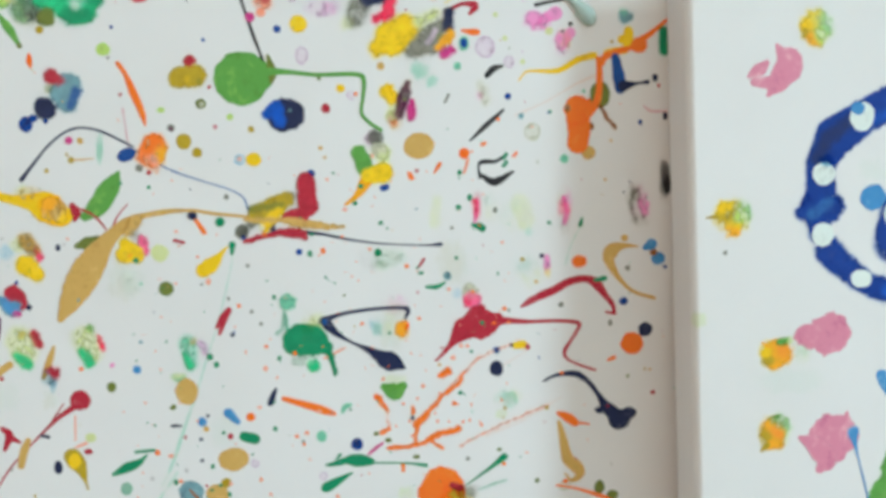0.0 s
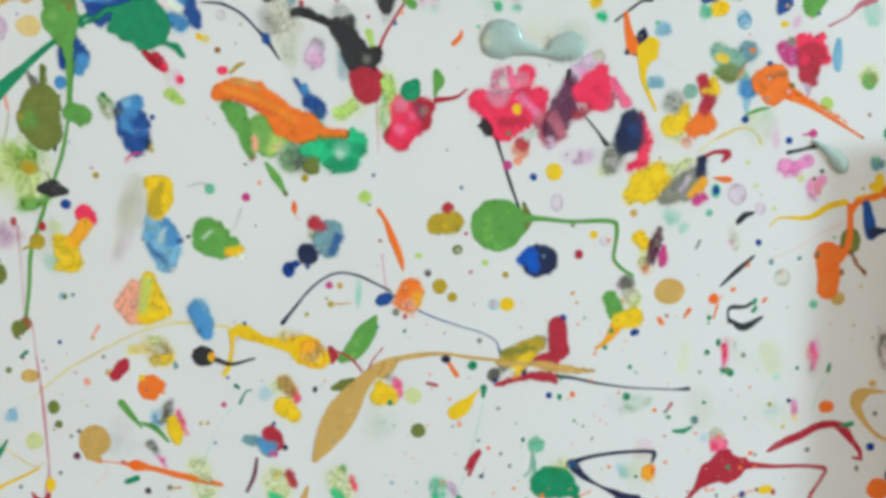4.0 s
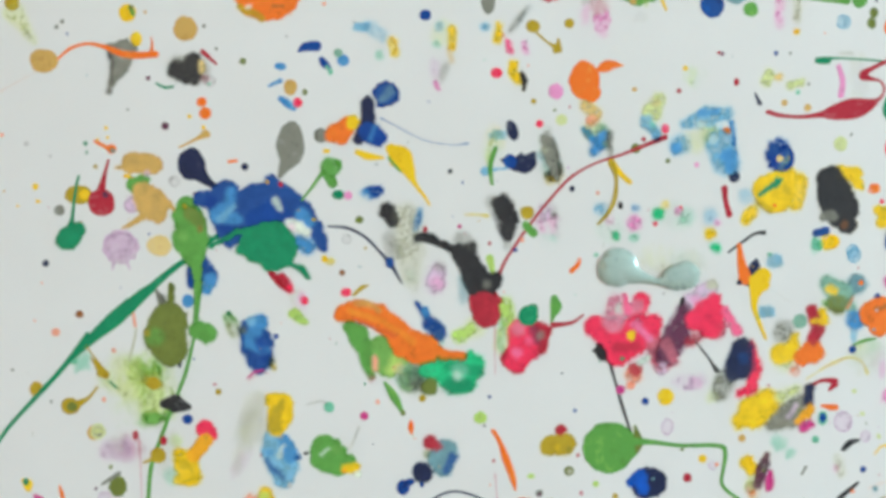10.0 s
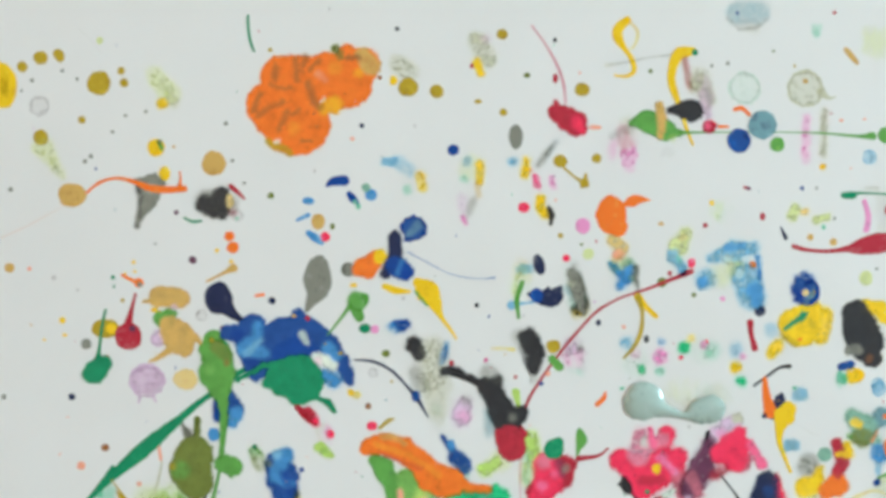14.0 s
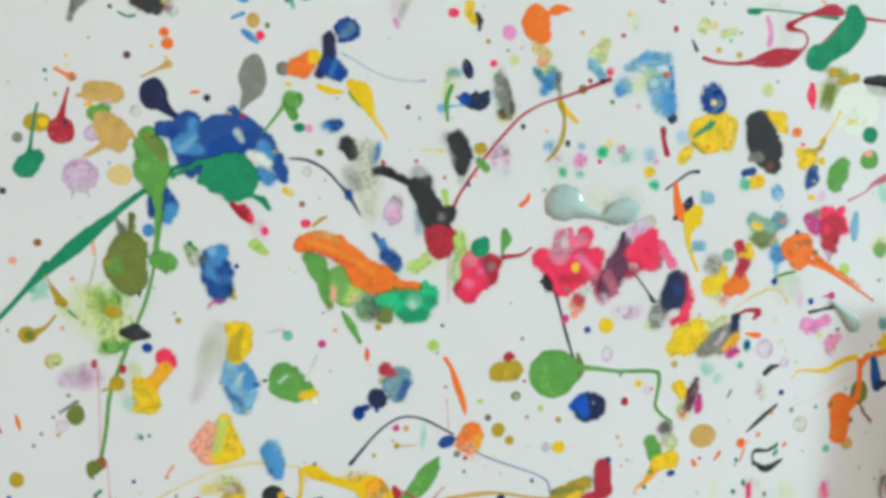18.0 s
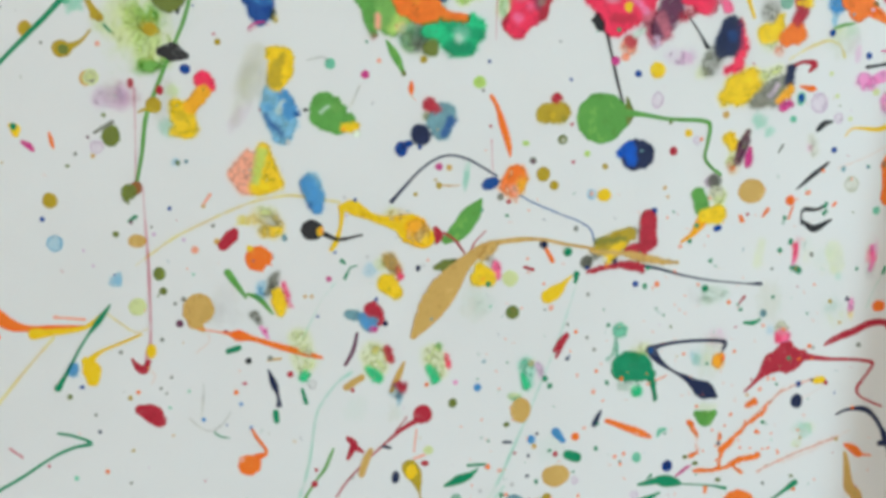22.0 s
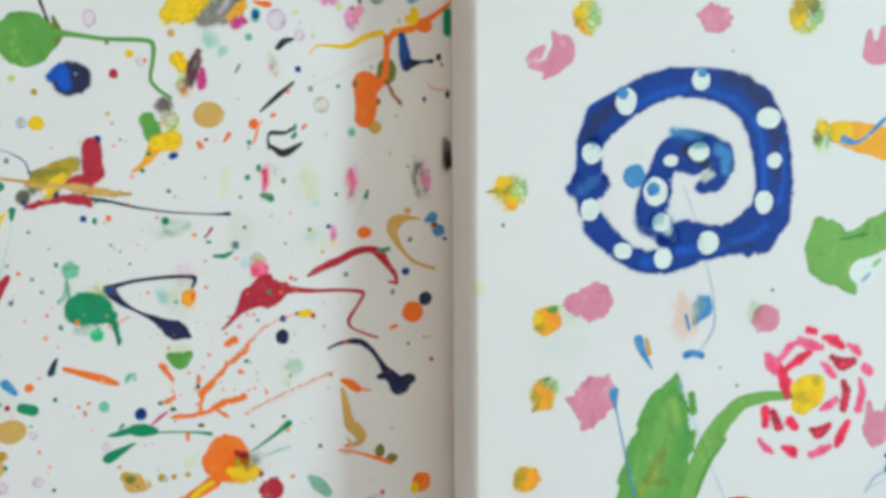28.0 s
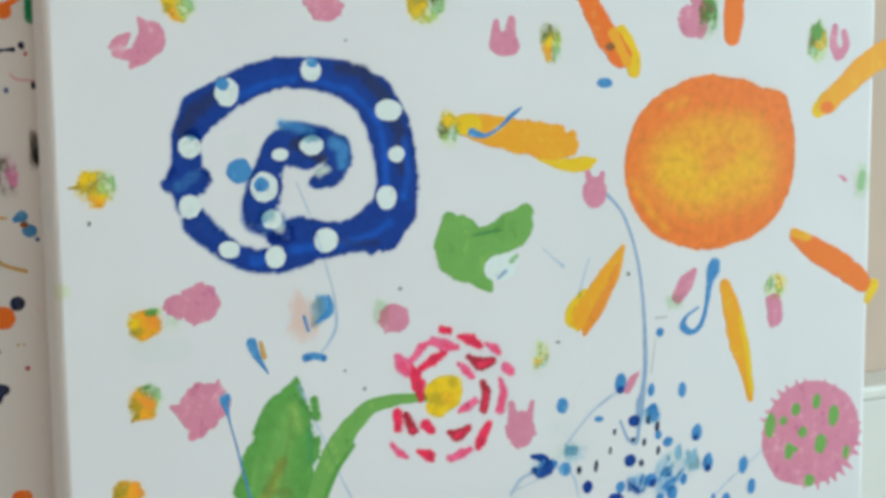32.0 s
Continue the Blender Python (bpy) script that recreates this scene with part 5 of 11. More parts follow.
brush(G1, "mustard", [(53.2, 85.05, 0.19), (53.68, 85.45, 0.25), (54, 85.57, 0.12)])
drop(G1, "navy", 49.05, 86.09, 0.31, 0.31)
drop(G1, "rose", 50.42, 84.74, 0.43, 0.44)
drop(G1, "yellow", 51.56, 87.12, 0.37, 0.44)
smear(G1, "yellow", 51.87, 86.96, 0.62, 0.5, -1.26)
trail(G1, "old_rose", [(47.11, 80.18, 0.09), (47.81, 80.64, 0.09), (48.28, 80.62, 0.09)])
drop(G1, "blue", 48.76, 82.72, 0.31, 0.31)
drop(G1, "emerald", 46.1, 84.07, 0.31, 0.31)
drop(G1, "brown", 57.61, 83.85, 0.06, 0.06)
drop(G1, "emerald", 63.24, 83.71, 1.14, 1.14)
drop(G1, "emerald", 63.5, 84.02, 0.64, 0.76, -1.4)
brush(G1, "green", [(64.75, 84.72, 0.38), (64.84, 84.21, 0.7), (64.67, 83.67, 0.29), (64.6, 83.29, 0.13)])
brush(G1, "red", [(64.66, 83.13, 0.32), (65.78, 83.27, 0.19), (66.42, 83.69, 0.13)])
trail(G1, "old_rose", [(61.32, 83.28, 0.1), (61.29, 82.01, 0.1), (61.31, 80.26, 0.06)])
brush(G1, "orange", [(65.77, 86.27, 0.29), (66.16, 86.65, 0.25), (66.23, 86.96, 0.13)])
drop(G1, "silver", 68.45, 86.44, 2.3, 2.28)
brush(G1, "silver", [(68.55, 86.43, 2.1), (69.66, 85.93, 0.96), (70.78, 85.59, 0.45), (71.58, 85.73, 1.41), (72.39, 85.94, 1.79)])
smear(G1, "stone", 72.88, 86.66, 1.93, 1.59, -1.25)
brush(G1, "black", [(67.98, 81.04, 0.26), (68.28, 79.91, 0.16), (68.74, 78.29, 0.19), (69.05, 77.31, 0.16), (69.36, 76.49, 0.29), (69.78, 76.22, 0.52)])
drop(G1, "magenta", 68.6, 79.32, 0.58, 0.58)
drop(G1, "black", 72.31, 84.44, 0.26, 0.51, -1.36)
brush(G1, "black", [(74.98, 87.25, 0.13), (75.96, 87.95, 0.16), (76.54, 88.32, 0.16), (77.09, 88.38, 0.26)])
brush(G1, "navy", [(76.1, 85.47, 0.45), (76.53, 86.42, 0.64), (76.63, 86.73, 0.26)])
brush(G1, "orange", [(75.6, 87.65, 0.29), (75.78, 86.43, 0.58), (75.97, 85.73, 0.84)])
drop(G1, "navy", 75.62, 85.48, 0.32, 0.32)
brush(G1, "yellow", [(77.01, 85.83, 1.03), (76.82, 85.45, 1.42), (76.58, 84.82, 0.71), (76.51, 84.02, 0.35), (76.8, 83.15, 0.26), (77.19, 82.18, 0.19)])
smear(G1, "sky", 77.23, 83.69, 1.11, 0.77, -1.4)
smear(G1, "sky", 77.73, 86.71, 0.97, 0.96)
trail(G1, "pale_grey", [(77.4, 85.12, 0.06), (78.37, 84.46, 0.1), (78.86, 84.29, 0.06)])
drop(G1, "brown", 82.13, 85.17, 0.29, 0.29)
pool(G1, "sky", 82.43, 86.99, 0.85, 0.83)
drop(G1, "olive", 85.19, 83.17, 0.3, 0.58, -1.41)
brush(G1, "orange", [(84.93, 82.75, 0.52), (86.25, 82.07, 0.26), (87.59, 81.26, 0.2), (89.26, 80.17, 0.13)])
drop(G1, "brown", 89.26, 80.17, 0.2, 0.2)
drop(G1, "blue", 83.87, 84.55, 0.39, 0.39)
brush(G1, "sky", [(87.89, 85.78, 0.33), (87.8, 84.88, 0.59), (87.83, 84.17, 0.39)])
trail(G1, "yellow", [(79.66, 79.75, 0.13), (80.65, 80.37, 0.16), (81.31, 80.68, 0.29), (82.13, 80.98, 0.16), (82.95, 80.73, 0.16), (83.28, 80.07, 0.29)])
smear(G1, "stone", 83.28, 80.79, 1.98, 1.95)
brush(G1, "green", [(82.46, 81.72, 0.13), (83.12, 81.96, 0.2), (83.78, 82.07, 0.13)])
smear(G1, "pink", 84.21, 80.28, 0.53, 1.11, -1.56)
drop(G1, "blue", 82.39, 81.46, 0.46, 0.45)
drop(G1, "blue", 84.94, 80.16, 0.46, 0.46)
drop(G1, "magenta", 86.36, 80.51, 0.53, 0.52)
brush(G1, "magenta", [(85.76, 80.46, 0.1), (86.1, 80.49, 0.16)])
brush(G1, "red", [(79.99, 79.39, 0.23), (80.65, 79.66, 0.23), (81.37, 79.54, 0.46), (81.04, 79.1, 0.2)])
drop(G1, "lime", 87.25, 82.15, 0.66, 0.65)
drop(G1, "orange", 81.24, 78.05, 0.73, 0.39, -1.67)
brush(G1, "orange", [(80.54, 78.17, 0.13), (80.97, 78.09, 0.3)])
drop(G1, "mint", 80.64, 77.42, 0.59, 0.85, -1.71)
drop(G1, "blue", 80.64, 77.45, 0.43, 0.59, -1.71)
pool(G1, "mauve", 81.86, 77.18, 1.12, 1.24)
pool(G1, "mauve", 83.22, 76.29, 0.6, 0.66)
pool(G1, "mauve", 74.06, 74.75, 0.52, 0.52)
pool(G1, "mauve", 71.38, 77.08, 0.71, 0.97, -1.74)
brush(G1, "pink", [(84.88, 78.4, 0.3), (85.44, 78.71, 0.59), (86, 78.92, 0.86)])
brush(G1, "pink", [(86.28, 77.05, 0.53), (86.87, 77.82, 0.59)])
drop(G1, "pale_olive", 85.61, 77.96, 0.47, 0.46)
drop(G1, "pale_olive", 83.02, 77.64, 0.3, 0.29)
drop(G1, "pale_olive", 84.02, 76.27, 0.3, 0.3)
drop(G1, "pale_olive", 82.52, 78.99, 0.3, 0.29)
drop(G1, "mint", 80.21, 76.16, 0.46, 0.46)
drop(G1, "ochre", 75.81, 76.32, 0.46, 0.46)
smear(G1, "mint", 78, 76.06, 0.99, 1.11)
smear(G1, "mint", 78.72, 75.38, 0.73, 0.72)
brush(G1, "grey", [(79.64, 74.54, 0.16), (79.41, 74.12, 0.13)])
drop(G1, "green", 67.99, 75.98, 3.17, 2.98)
drop(G1, "green", 68.87, 76.02, 1.62, 1.94, -1.8)
brush(G1, "olive", [(69.47, 77.13, 0.19), (69.68, 76.25, 0.52), (69.61, 75.67, 0.23)])
brush(G1, "green", [(69.52, 76.26, 0.45), (70.49, 76.2, 0.29), (72.11, 75.98, 0.23), (74.4, 75.91, 0.26), (74.82, 75.51, 0.26), (74.71, 74.53, 0.2), (74.6, 73.72, 0.2), (75.03, 73.15, 0.2), (75.68, 72.7, 0.2)])
drop(G1, "olive", 72.27, 75.75, 0.26, 0.2, -1.8)
drop(G1, "blue", 75.82, 69.4, 0.4, 0.4)
drop(G1, "olive", 65.58, 74.6, 0.64, 0.58)
drop(G1, "stone", 65.61, 74.57, 0.32, 0.32)
brush(G1, "orange", [(61.17, 77.03, 0.26), (61.54, 76.41, 0.26), (61.93, 75.33, 0.45), (62.29, 74.29, 0.39), (62.43, 73.57, 0.13)])
trail(G1, "old_rose", [(61.27, 74.48, 0.16), (61.34, 73.51, 0.1), (61.44, 72.21, 0.06)])
trail(G1, "dark_blue", [(61.85, 72.1, 0.1), (63.6, 70.99, 0.1), (65.53, 70.2, 0.1), (66.82, 69.73, 0.1), (67.62, 69.21, 0.1), (67.84, 68.54, 0.13)])
drop(G1, "mustard", 64.5, 72.53, 0.84, 0.85)
drop(G1, "mustard", 65.2, 71.88, 0.58, 0.59)
drop(G1, "grey", 63.84, 73.33, 0.45, 0.45)
drop(G1, "grey", 61.93, 71.15, 0.45, 0.46)
drop(G1, "wine", 63.84, 73.26, 0.23, 0.23)
drop(G1, "magenta", 58.19, 72.87, 0.45, 0.45)
drop(G1, "ochre", 58.8, 72.82, 0.38, 0.39)
drop(G1, "mustard", 58.23, 71.77, 0.38, 0.39)
drop(G1, "mustard", 58.01, 72.1, 0.19, 0.19)
drop(G1, "mustard", 56.84, 71.24, 0.26, 0.26)
drop(G1, "mustard", 68.3, 73.05, 0.39, 0.39)
brush(G1, "ochre", [(58.32, 71.77, 0.1), (59.44, 71.79, 0.06)])
drop(G1, "red", 62.44, 70.87, 0.29, 0.29)
pool(G1, "sky", 67.56, 71.37, 0.58, 0.59)
drop(G1, "yellow", 68.34, 71.35, 0.85, 0.79)
smear(G1, "mint", 59.84, 72.43, 0.45, 1.95, -1.99)
drop(G1, "ochre", 77.82, 71.7, 1.72, 1.45, -2)
pool(G1, "stone", 84.46, 72.23, 0.94, 0.99)
brush(G1, "black", [(80.8, 71.86, 0.1), (81.79, 72.72, 0.3), (82.79, 73.54, 0.17)])
drop(G1, "orange", 80.43, 71.15, 0.66, 0.66)
brush(G1, "orange", [(80.63, 70.78, 0.13), (80.36, 69.99, 0.1)])
brush(G1, "orange", [(78.97, 70.57, 0.26), (78.64, 70.12, 0.13)])
brush(G1, "orange", [(77.25, 70.17, 0.1), (77.41, 69.83, 0.17)])
brush(G1, "black", [(81.29, 69.69, 0.17), (81.23, 70.36, 0.13), (81.49, 70.61, 0.27), (82.23, 70.59, 0.2), (82.69, 70.84, 0.2)])
brush(G1, "black", [(81.36, 69.86, 0.17), (82.13, 69.4, 0.47), (83.23, 69.95, 0.17)])
drop(G1, "mint", 86.31, 70.57, 0.54, 0.53)
drop(G1, "ochre", 87.75, 70.86, 0.81, 0.8)
brush(G1, "orange", [(87.13, 73.47, 1.53), (87.23, 72.64, 1.47), (87.14, 71.48, 1.34)])
brush(G1, "orange", [(87.63, 73.45, 1), (88.23, 73.83, 0.67)])
drop(G1, "brown", 86.56, 73.49, 0.33, 0.46, -1.89)
drop(G1, "brown", 87.97, 72.38, 0.34, 0.46, -1.95)
trail(G1, "pale_orange", [(83.46, 73.19, 0.13), (85.29, 73.92, 0.1), (86.95, 74.79, 0.13), (88.22, 75.31, 0.2)])
brush(G1, "yellow", [(83.79, 75.22, 0.1), (84.28, 75.7, 0.13), (85.62, 75.66, 0.26), (86.28, 75.74, 0.33), (87.28, 76.27, 0.36), (88.22, 76.47, 0.4)])
brush(G1, "black", [(81.9, 75.55, 0.3), (82.29, 75.93, 0.4), (82.82, 76.07, 0.16)])
drop(G1, "blue", 83.09, 74.32, 0.4, 0.4)
splat(G1, "red", 72.58, 74.05, 0.49, 0.56)
drop(G1, "yellow", 73.47, 75.16, 0.52, 0.52)
mark(G1, ("stone", 0.5, 0.26, [(81.52, 75.06, 0.46), (81.83, 74.08, 0.46)]), ("pink", 0.35, 0.26, [(81.44, 74.4, 0.33)]))
drop(G1, "blue", 60.97, 79.03, 0.22, 0.22)
drop(G1, "blue", 65.94, 78.14, 0.22, 0.23)
drop(G1, "blue", 70.07, 78.6, 0.45, 0.45)
drop(G1, "yellow", 71.27, 78.86, 0.97, 0.97)
drop(G1, "orange", 74.32, 74.81, 0.23, 0.23)
drop(G1, "orange", 81.63, 71.67, 0.23, 0.23)
drop(G1, "orange", 83.46, 71.01, 0.23, 0.23)
drop(G1, "red", 66.11, 75.52, 0.23, 0.23)
drop(G1, "emerald", 82.86, 70.96, 0.27, 0.27)
drop(G1, "emerald", 82.86, 70.5, 0.27, 0.27)
drop(G1, "emerald", 85.52, 73.32, 0.23, 0.23)
drop(G1, "ochre", 58.8, 71.75, 0.16, 0.16)
drop(G1, "ochre", 72.16, 71.83, 0.26, 0.26)
drop(G1, "ochre", 72.38, 71.27, 0.2, 0.2)
drop(G1, "ochre", 75.66, 70.23, 0.2, 0.2)
drop(G1, "lime", 60.43, 77.83, 0.76, 0.7)
drop(G1, "lime", 63.35, 74.35, 0.45, 0.32, -1.89)
drop(G1, "lime", 67.15, 73.8, 0.39, 0.39)
pool(G1, "mauve", 38.93, 73.63, 0.68, 0.7)
drop(G1, "mustard", 45.45, 79.6, 0.37, 0.38)
drop(G1, "mustard", 57.09, 79.01, 0.44, 0.45)
drop(G1, "navy", 35.94, 87.05, 0.41, 0.42)
drop(G1, "brown", 37.76, 84.15, 0.48, 0.43)
drop(G1, "pale_orange", 36.4, 83.14, 0.48, 0.49)
drop(G1, "pale_orange", 39.62, 82.06, 0.27, 0.28)
drop(G1, "pale_orange", 39.01, 79.28, 0.27, 0.28)
drop(G1, "ochre", 35.26, 79.94, 0.77, 0.87)
drop(G1, "mustard", 35.26, 79.94, 0.65, 0.74)
brush(G1, "mustard", [(38.09, 82.31, 0.09), (38.53, 81.7, 0.09), (38.91, 80.99, 0.37), (39.12, 80.68, 0.49)])
brush(G1, "mustard", [(38.65, 79.99, 0.12), (38.19, 79.42, 0.18), (37.58, 79.04, 0.43)])
drop(G1, "mustard", 37.13, 78.94, 1.02, 0.94)
drop(G1, "olive", 37.22, 78.91, 0.6, 0.56)
smear(G1, "mint", 37.77, 81.38, 1.2, 1.05)
drop(G1, "mint", 37.38, 81.46, 0.48, 0.31, 1.04)
brush(G1, "pale_orange", [(40.74, 84.13, 0.15), (40.85, 83.45, 0.18)])
brush(G1, "stone", [(40.91, 83.3, 0.09), (40.72, 82.36, 0.12), (40.43, 81.42, 0.09)])
brush(G1, "emerald", [(39.35, 80.31, 0.12), (39.71, 79.94, 0.12)])
drop(G1, "pale_olive", 38.64, 77.44, 0.83, 0.86)
pool(G1, "stone", 38.64, 77.44, 0.6, 0.61)
brush(G1, "yellow", [(34.41, 74.73, 0.24), (34.64, 74.55, 0.6), (34.69, 74.25, 0.36)])
drop(G1, "emerald", 34.56, 74.67, 0.35, 0.43, 1.31)
brush(G1, "magenta", [(35.04, 73.82, 0.24), (35.33, 73.64, 0.36), (35.56, 73.43, 0.24)])
brush(G1, "orange", [(36.43, 74.35, 0.12), (36.54, 73.92, 0.24), (36.63, 73.55, 0.12)])
drop(G1, "olive", 39.31, 75.4, 0.24, 0.25)
drop(G1, "wine", 38.46, 74.17, 0.18, 0.19)
drop(G1, "light_blue", 43.16, 72.88, 0.06, 0.06)
smear(G1, "sky", 43.22, 72.89, 0.49, 0.44)
drop(G1, "teal_grey", 43.75, 72.93, 0.25, 0.25)
drop(G1, "grey", 37.79, 73.23, 0.21, 0.22)
drop(G1, "grey", 36.07, 79.21, 0.18, 0.18)
drop(G1, "brown", 41.04, 71.4, 0.67, 0.76)
drop(G1, "olive", 40.64, 71.17, 0.86, 0.89)
brush(G1, "olive", [(40.45, 70.79, 0.31), (40.63, 70.54, 0.12)])
drop(G1, "mustard", 36.41, 70.65, 0.84, 0.88)
pool(G1, "sky", 36.64, 68.22, 0.84, 0.89)
brush(G1, "emerald", [(40.63, 69.52, 0.16), (41, 69.78, 0.22)])
drop(G1, "wine", 40.75, 69.46, 0.21, 0.22)
drop(G1, "olive", 39.92, 68.78, 0.37, 0.38)
drop(G1, "olive", 42.28, 66.54, 0.68, 0.78)
drop(G1, "olive", 42.5, 65.53, 0.5, 0.46)
drop(G1, "ochre", 41.08, 68.4, 0.99, 0.77, 0.28)
drop(G1, "pale_olive", 41.09, 64.65, 0.99, 1.04)
smear(G1, "sky", 39.9, 66.15, 0.8, 0.84)
trail(G1, "old_rose", [(41.4, 71.5, 0.09), (41.49, 69.91, 0.13), (41.61, 68.31, 0.19), (41.72, 66.37, 0.22), (41.78, 64.42, 0.19), (41.8, 62.78, 0.16), (41.64, 61.96, 0.26), (41.51, 61.2, 0.19)])
drop(G1, "pale_orange", 44.25, 67.9, 0.44, 0.45)
drop(G1, "ochre", 45.48, 68.39, 0.38, 0.39)
brush(G1, "red", [(45.83, 68.17, 0.64), (46.3, 68.72, 0.83), (46.42, 68.92, 0.58)])
splat(G1, "orange", 47.77, 67.42, 1.47, 1.38)
drop(G1, "yellow", 47.32, 68.01, 0.38, 0.39)
drop(G1, "ochre", 44.42, 64.47, 1.77, 1.91)
brush(G1, "ochre", [(44.26, 63.75, 0.97), (44.74, 63.25, 0.26)])
brush(G1, "green", [(46.09, 66.6, 0.45), (46.57, 65.94, 0.36), (47.15, 65.15, 0.16)])
brush(G1, "green", [(47.22, 65.38, 0.16), (47.93, 65.05, 0.33), (48.65, 64.21, 0.13)])
smear(G1, "pale_grey", 46, 64.73, 1.79, 2.64, -0.31)
smear(G1, "pale_grey", 45.21, 64.07, 1.27, 1.32)
brush(G1, "pink", [(48.01, 63.38, 0.26), (48.4, 62.78, 0.2)])
drop(G1, "wine", 43.41, 63.65, 0.44, 0.46)
drop(G1, "grey", 43.63, 65.07, 0.31, 0.33)
drop(G1, "grey", 43.16, 64.81, 0.22, 0.23)
drop(G1, "grey", 42.43, 62.71, 0.25, 0.26)
trail(G1, "yellow", [(40.98, 67.02, 0.06), (41.91, 67.73, 0.13), (43.16, 68.64, 0.16), (44.72, 69.46, 0.16), (46.29, 70.21, 0.16), (47.55, 70.71, 0.16), (49.14, 71.05, 0.19), (50.11, 71.06, 0.23), (51.08, 70.91, 0.26), (52.38, 70.73, 0.2)])
smear(G1, "lime", 55.53, 69.87, 1.13, 1.13)
brush(G1, "yellow", [(52.55, 70.4, 0.46), (53.21, 70.41, 0.85), (54.37, 69.86, 0.53), (55.71, 69.54, 0.93), (56.65, 69.21, 2.01), (57.41, 68.72, 1.41)])
drop(G1, "ochre", 57.26, 68.98, 1.01, 1.27, 0.36)
brush(G1, "yellow", [(52.55, 70.34, 0.33), (52.51, 69.35, 0.2), (52.23, 68.36, 0.3), (51.98, 67.96, 0.23)])
drop(G1, "black", 50.85, 69.08, 1.3, 1.25)
drop(G1, "yellow", 51.31, 69.01, 0.42, 0.59, 0.37)
brush(G1, "black", [(51.6, 68.85, 0.3), (52.43, 68.56, 0.2), (53.74, 68.83, 0.13)])
smear(G1, "yellow", 47.24, 69.64, 1.4, 0.71, 0.47)
smear(G1, "lime", 48.2, 69.81, 1.28, 1.43)
drop(G1, "black", 49.34, 68.58, 0.23, 0.23)
brush(G1, "green", [(58.76, 68.59, 0.61), (59.49, 69.13, 1.15), (60.27, 70.15, 1.15), (60.75, 70.92, 0.27)])
brush(G1, "red", [(58.1, 69.22, 0.34), (58.28, 68.79, 0.54), (58.16, 68.39, 0.2)])
brush(G1, "red", [(58.58, 68.99, 0.13), (59.27, 68.56, 0.14), (59.88, 67.79, 0.1)])
brush(G1, "red", [(61.13, 69.14, 0.07), (60.47, 68.4, 0.1), (60.22, 67.72, 0.14)])
brush(G1, "olive", [(58.14, 66.9, 0.27), (58.75, 67.04, 0.68), (59.35, 67.24, 0.41)])
brush(G1, "ochre", [(56.97, 62.79, 0.41), (57.62, 63.91, 1.37), (58.53, 65.34, 1.84), (59.38, 66.53, 1.3), (60.23, 67.45, 0.82), (61, 67.99, 0.75), (61.85, 68.4, 0.38), (63.22, 68.61, 0.31), (64.62, 68.62, 0.21), (66.04, 68.35, 0.21), (67.82, 68.09, 0.18)])
drop(G1, "pale_olive", 62.73, 66.25, 0.97, 0.96)
brush(G1, "yellow", [(65.13, 65.14, 0.91), (65.65, 65.49, 0.84), (66.15, 66.01, 0.32), (66.56, 66.42, 0.11)])
brush(G1, "emerald", [(66.84, 66.53, 0.39), (66.79, 66.01, 0.18)])
trail(G1, "mint", [(66.93, 66.18, 0.14), (66.42, 64.27, 0.11), (65.8, 62.17, 0.11), (65.01, 60.06, 0.14), (64.38, 58.3, 0.18), (63.9, 57.06, 0.21), (63.25, 55.47, 0.22), (62.61, 53.87, 0.25), (61.95, 52.56, 0.25)])
drop(G1, "olive", 62.96, 64.18, 0.84, 0.83)
drop(G1, "navy", 57.12, 66.87, 0.3, 0.4, 0.03)
drop(G1, "emerald", 53.08, 64.08, 0.33, 0.34)
mark(G1, ("teal_grey", 0.9, 0.2, [(53.11, 64.15, 0.46), (53.84, 64.01, 0.47), (54.35, 63.66, 1.0)]), ("light_blue", 0.8, 0.23, [(53.84, 64.01, 0.4), (54.39, 63.53, 0.67)]), ("magenta", 0.7, 0.17, [(54.53, 63.19, 0.37)]), ("red", 1, 0.13, [(54.44, 64.41, 0.87), (54.91, 64.14, 0.54), (55.09, 63.73, 0.27), (54.86, 63.52, 0.2)]))
drop(G1, "magenta", 51.88, 66.23, 0.33, 0.33)
drop(G1, "magenta", 54.7, 63.19, 0.27, 0.27)
brush(G1, "emerald", [(52.61, 67.3, 0.26), (52.78, 67.17, 0.17)])
brush(G1, "emerald", [(52.8, 66.27, 0.17), (53.12, 66.87, 0.1), (53.44, 67.03, 0.1)])
trail(G1, "mint", [(52.31, 66.03, 0.1), (51.51, 65.03, 0.1), (50.87, 63.69, 0.1), (50.39, 62.69, 0.07)])
brush(G1, "orange", [(64.85, 68.07, 0.21), (65.31, 67.32, 0.28)])
drop(G1, "navy", 64.7, 68.31, 0.56, 0.48)
drop(G1, "emerald", 66.24, 67.87, 0.57, 0.55)
brush(G1, "red", [(63.58, 66.94, 0.17), (64.11, 66.77, 0.17)])
brush(G1, "orange", [(32.93, 64.64, 0.74), (34.1, 63.73, 0.74), (35.15, 63.43, 0.37), (36.66, 63.48, 0.28), (38.34, 63.53, 0.16)])
brush(G1, "yellow", [(35.44, 63.11, 0.62), (36.66, 63.23, 0.38), (38.18, 63.47, 0.25), (39.27, 64.34, 0.19)])
drop(G1, "pale_orange", 36.67, 64.07, 0.24, 0.26)
brush(G1, "pale_orange", [(36.52, 64.07, 0.13), (38.19, 63.93, 0.16)])
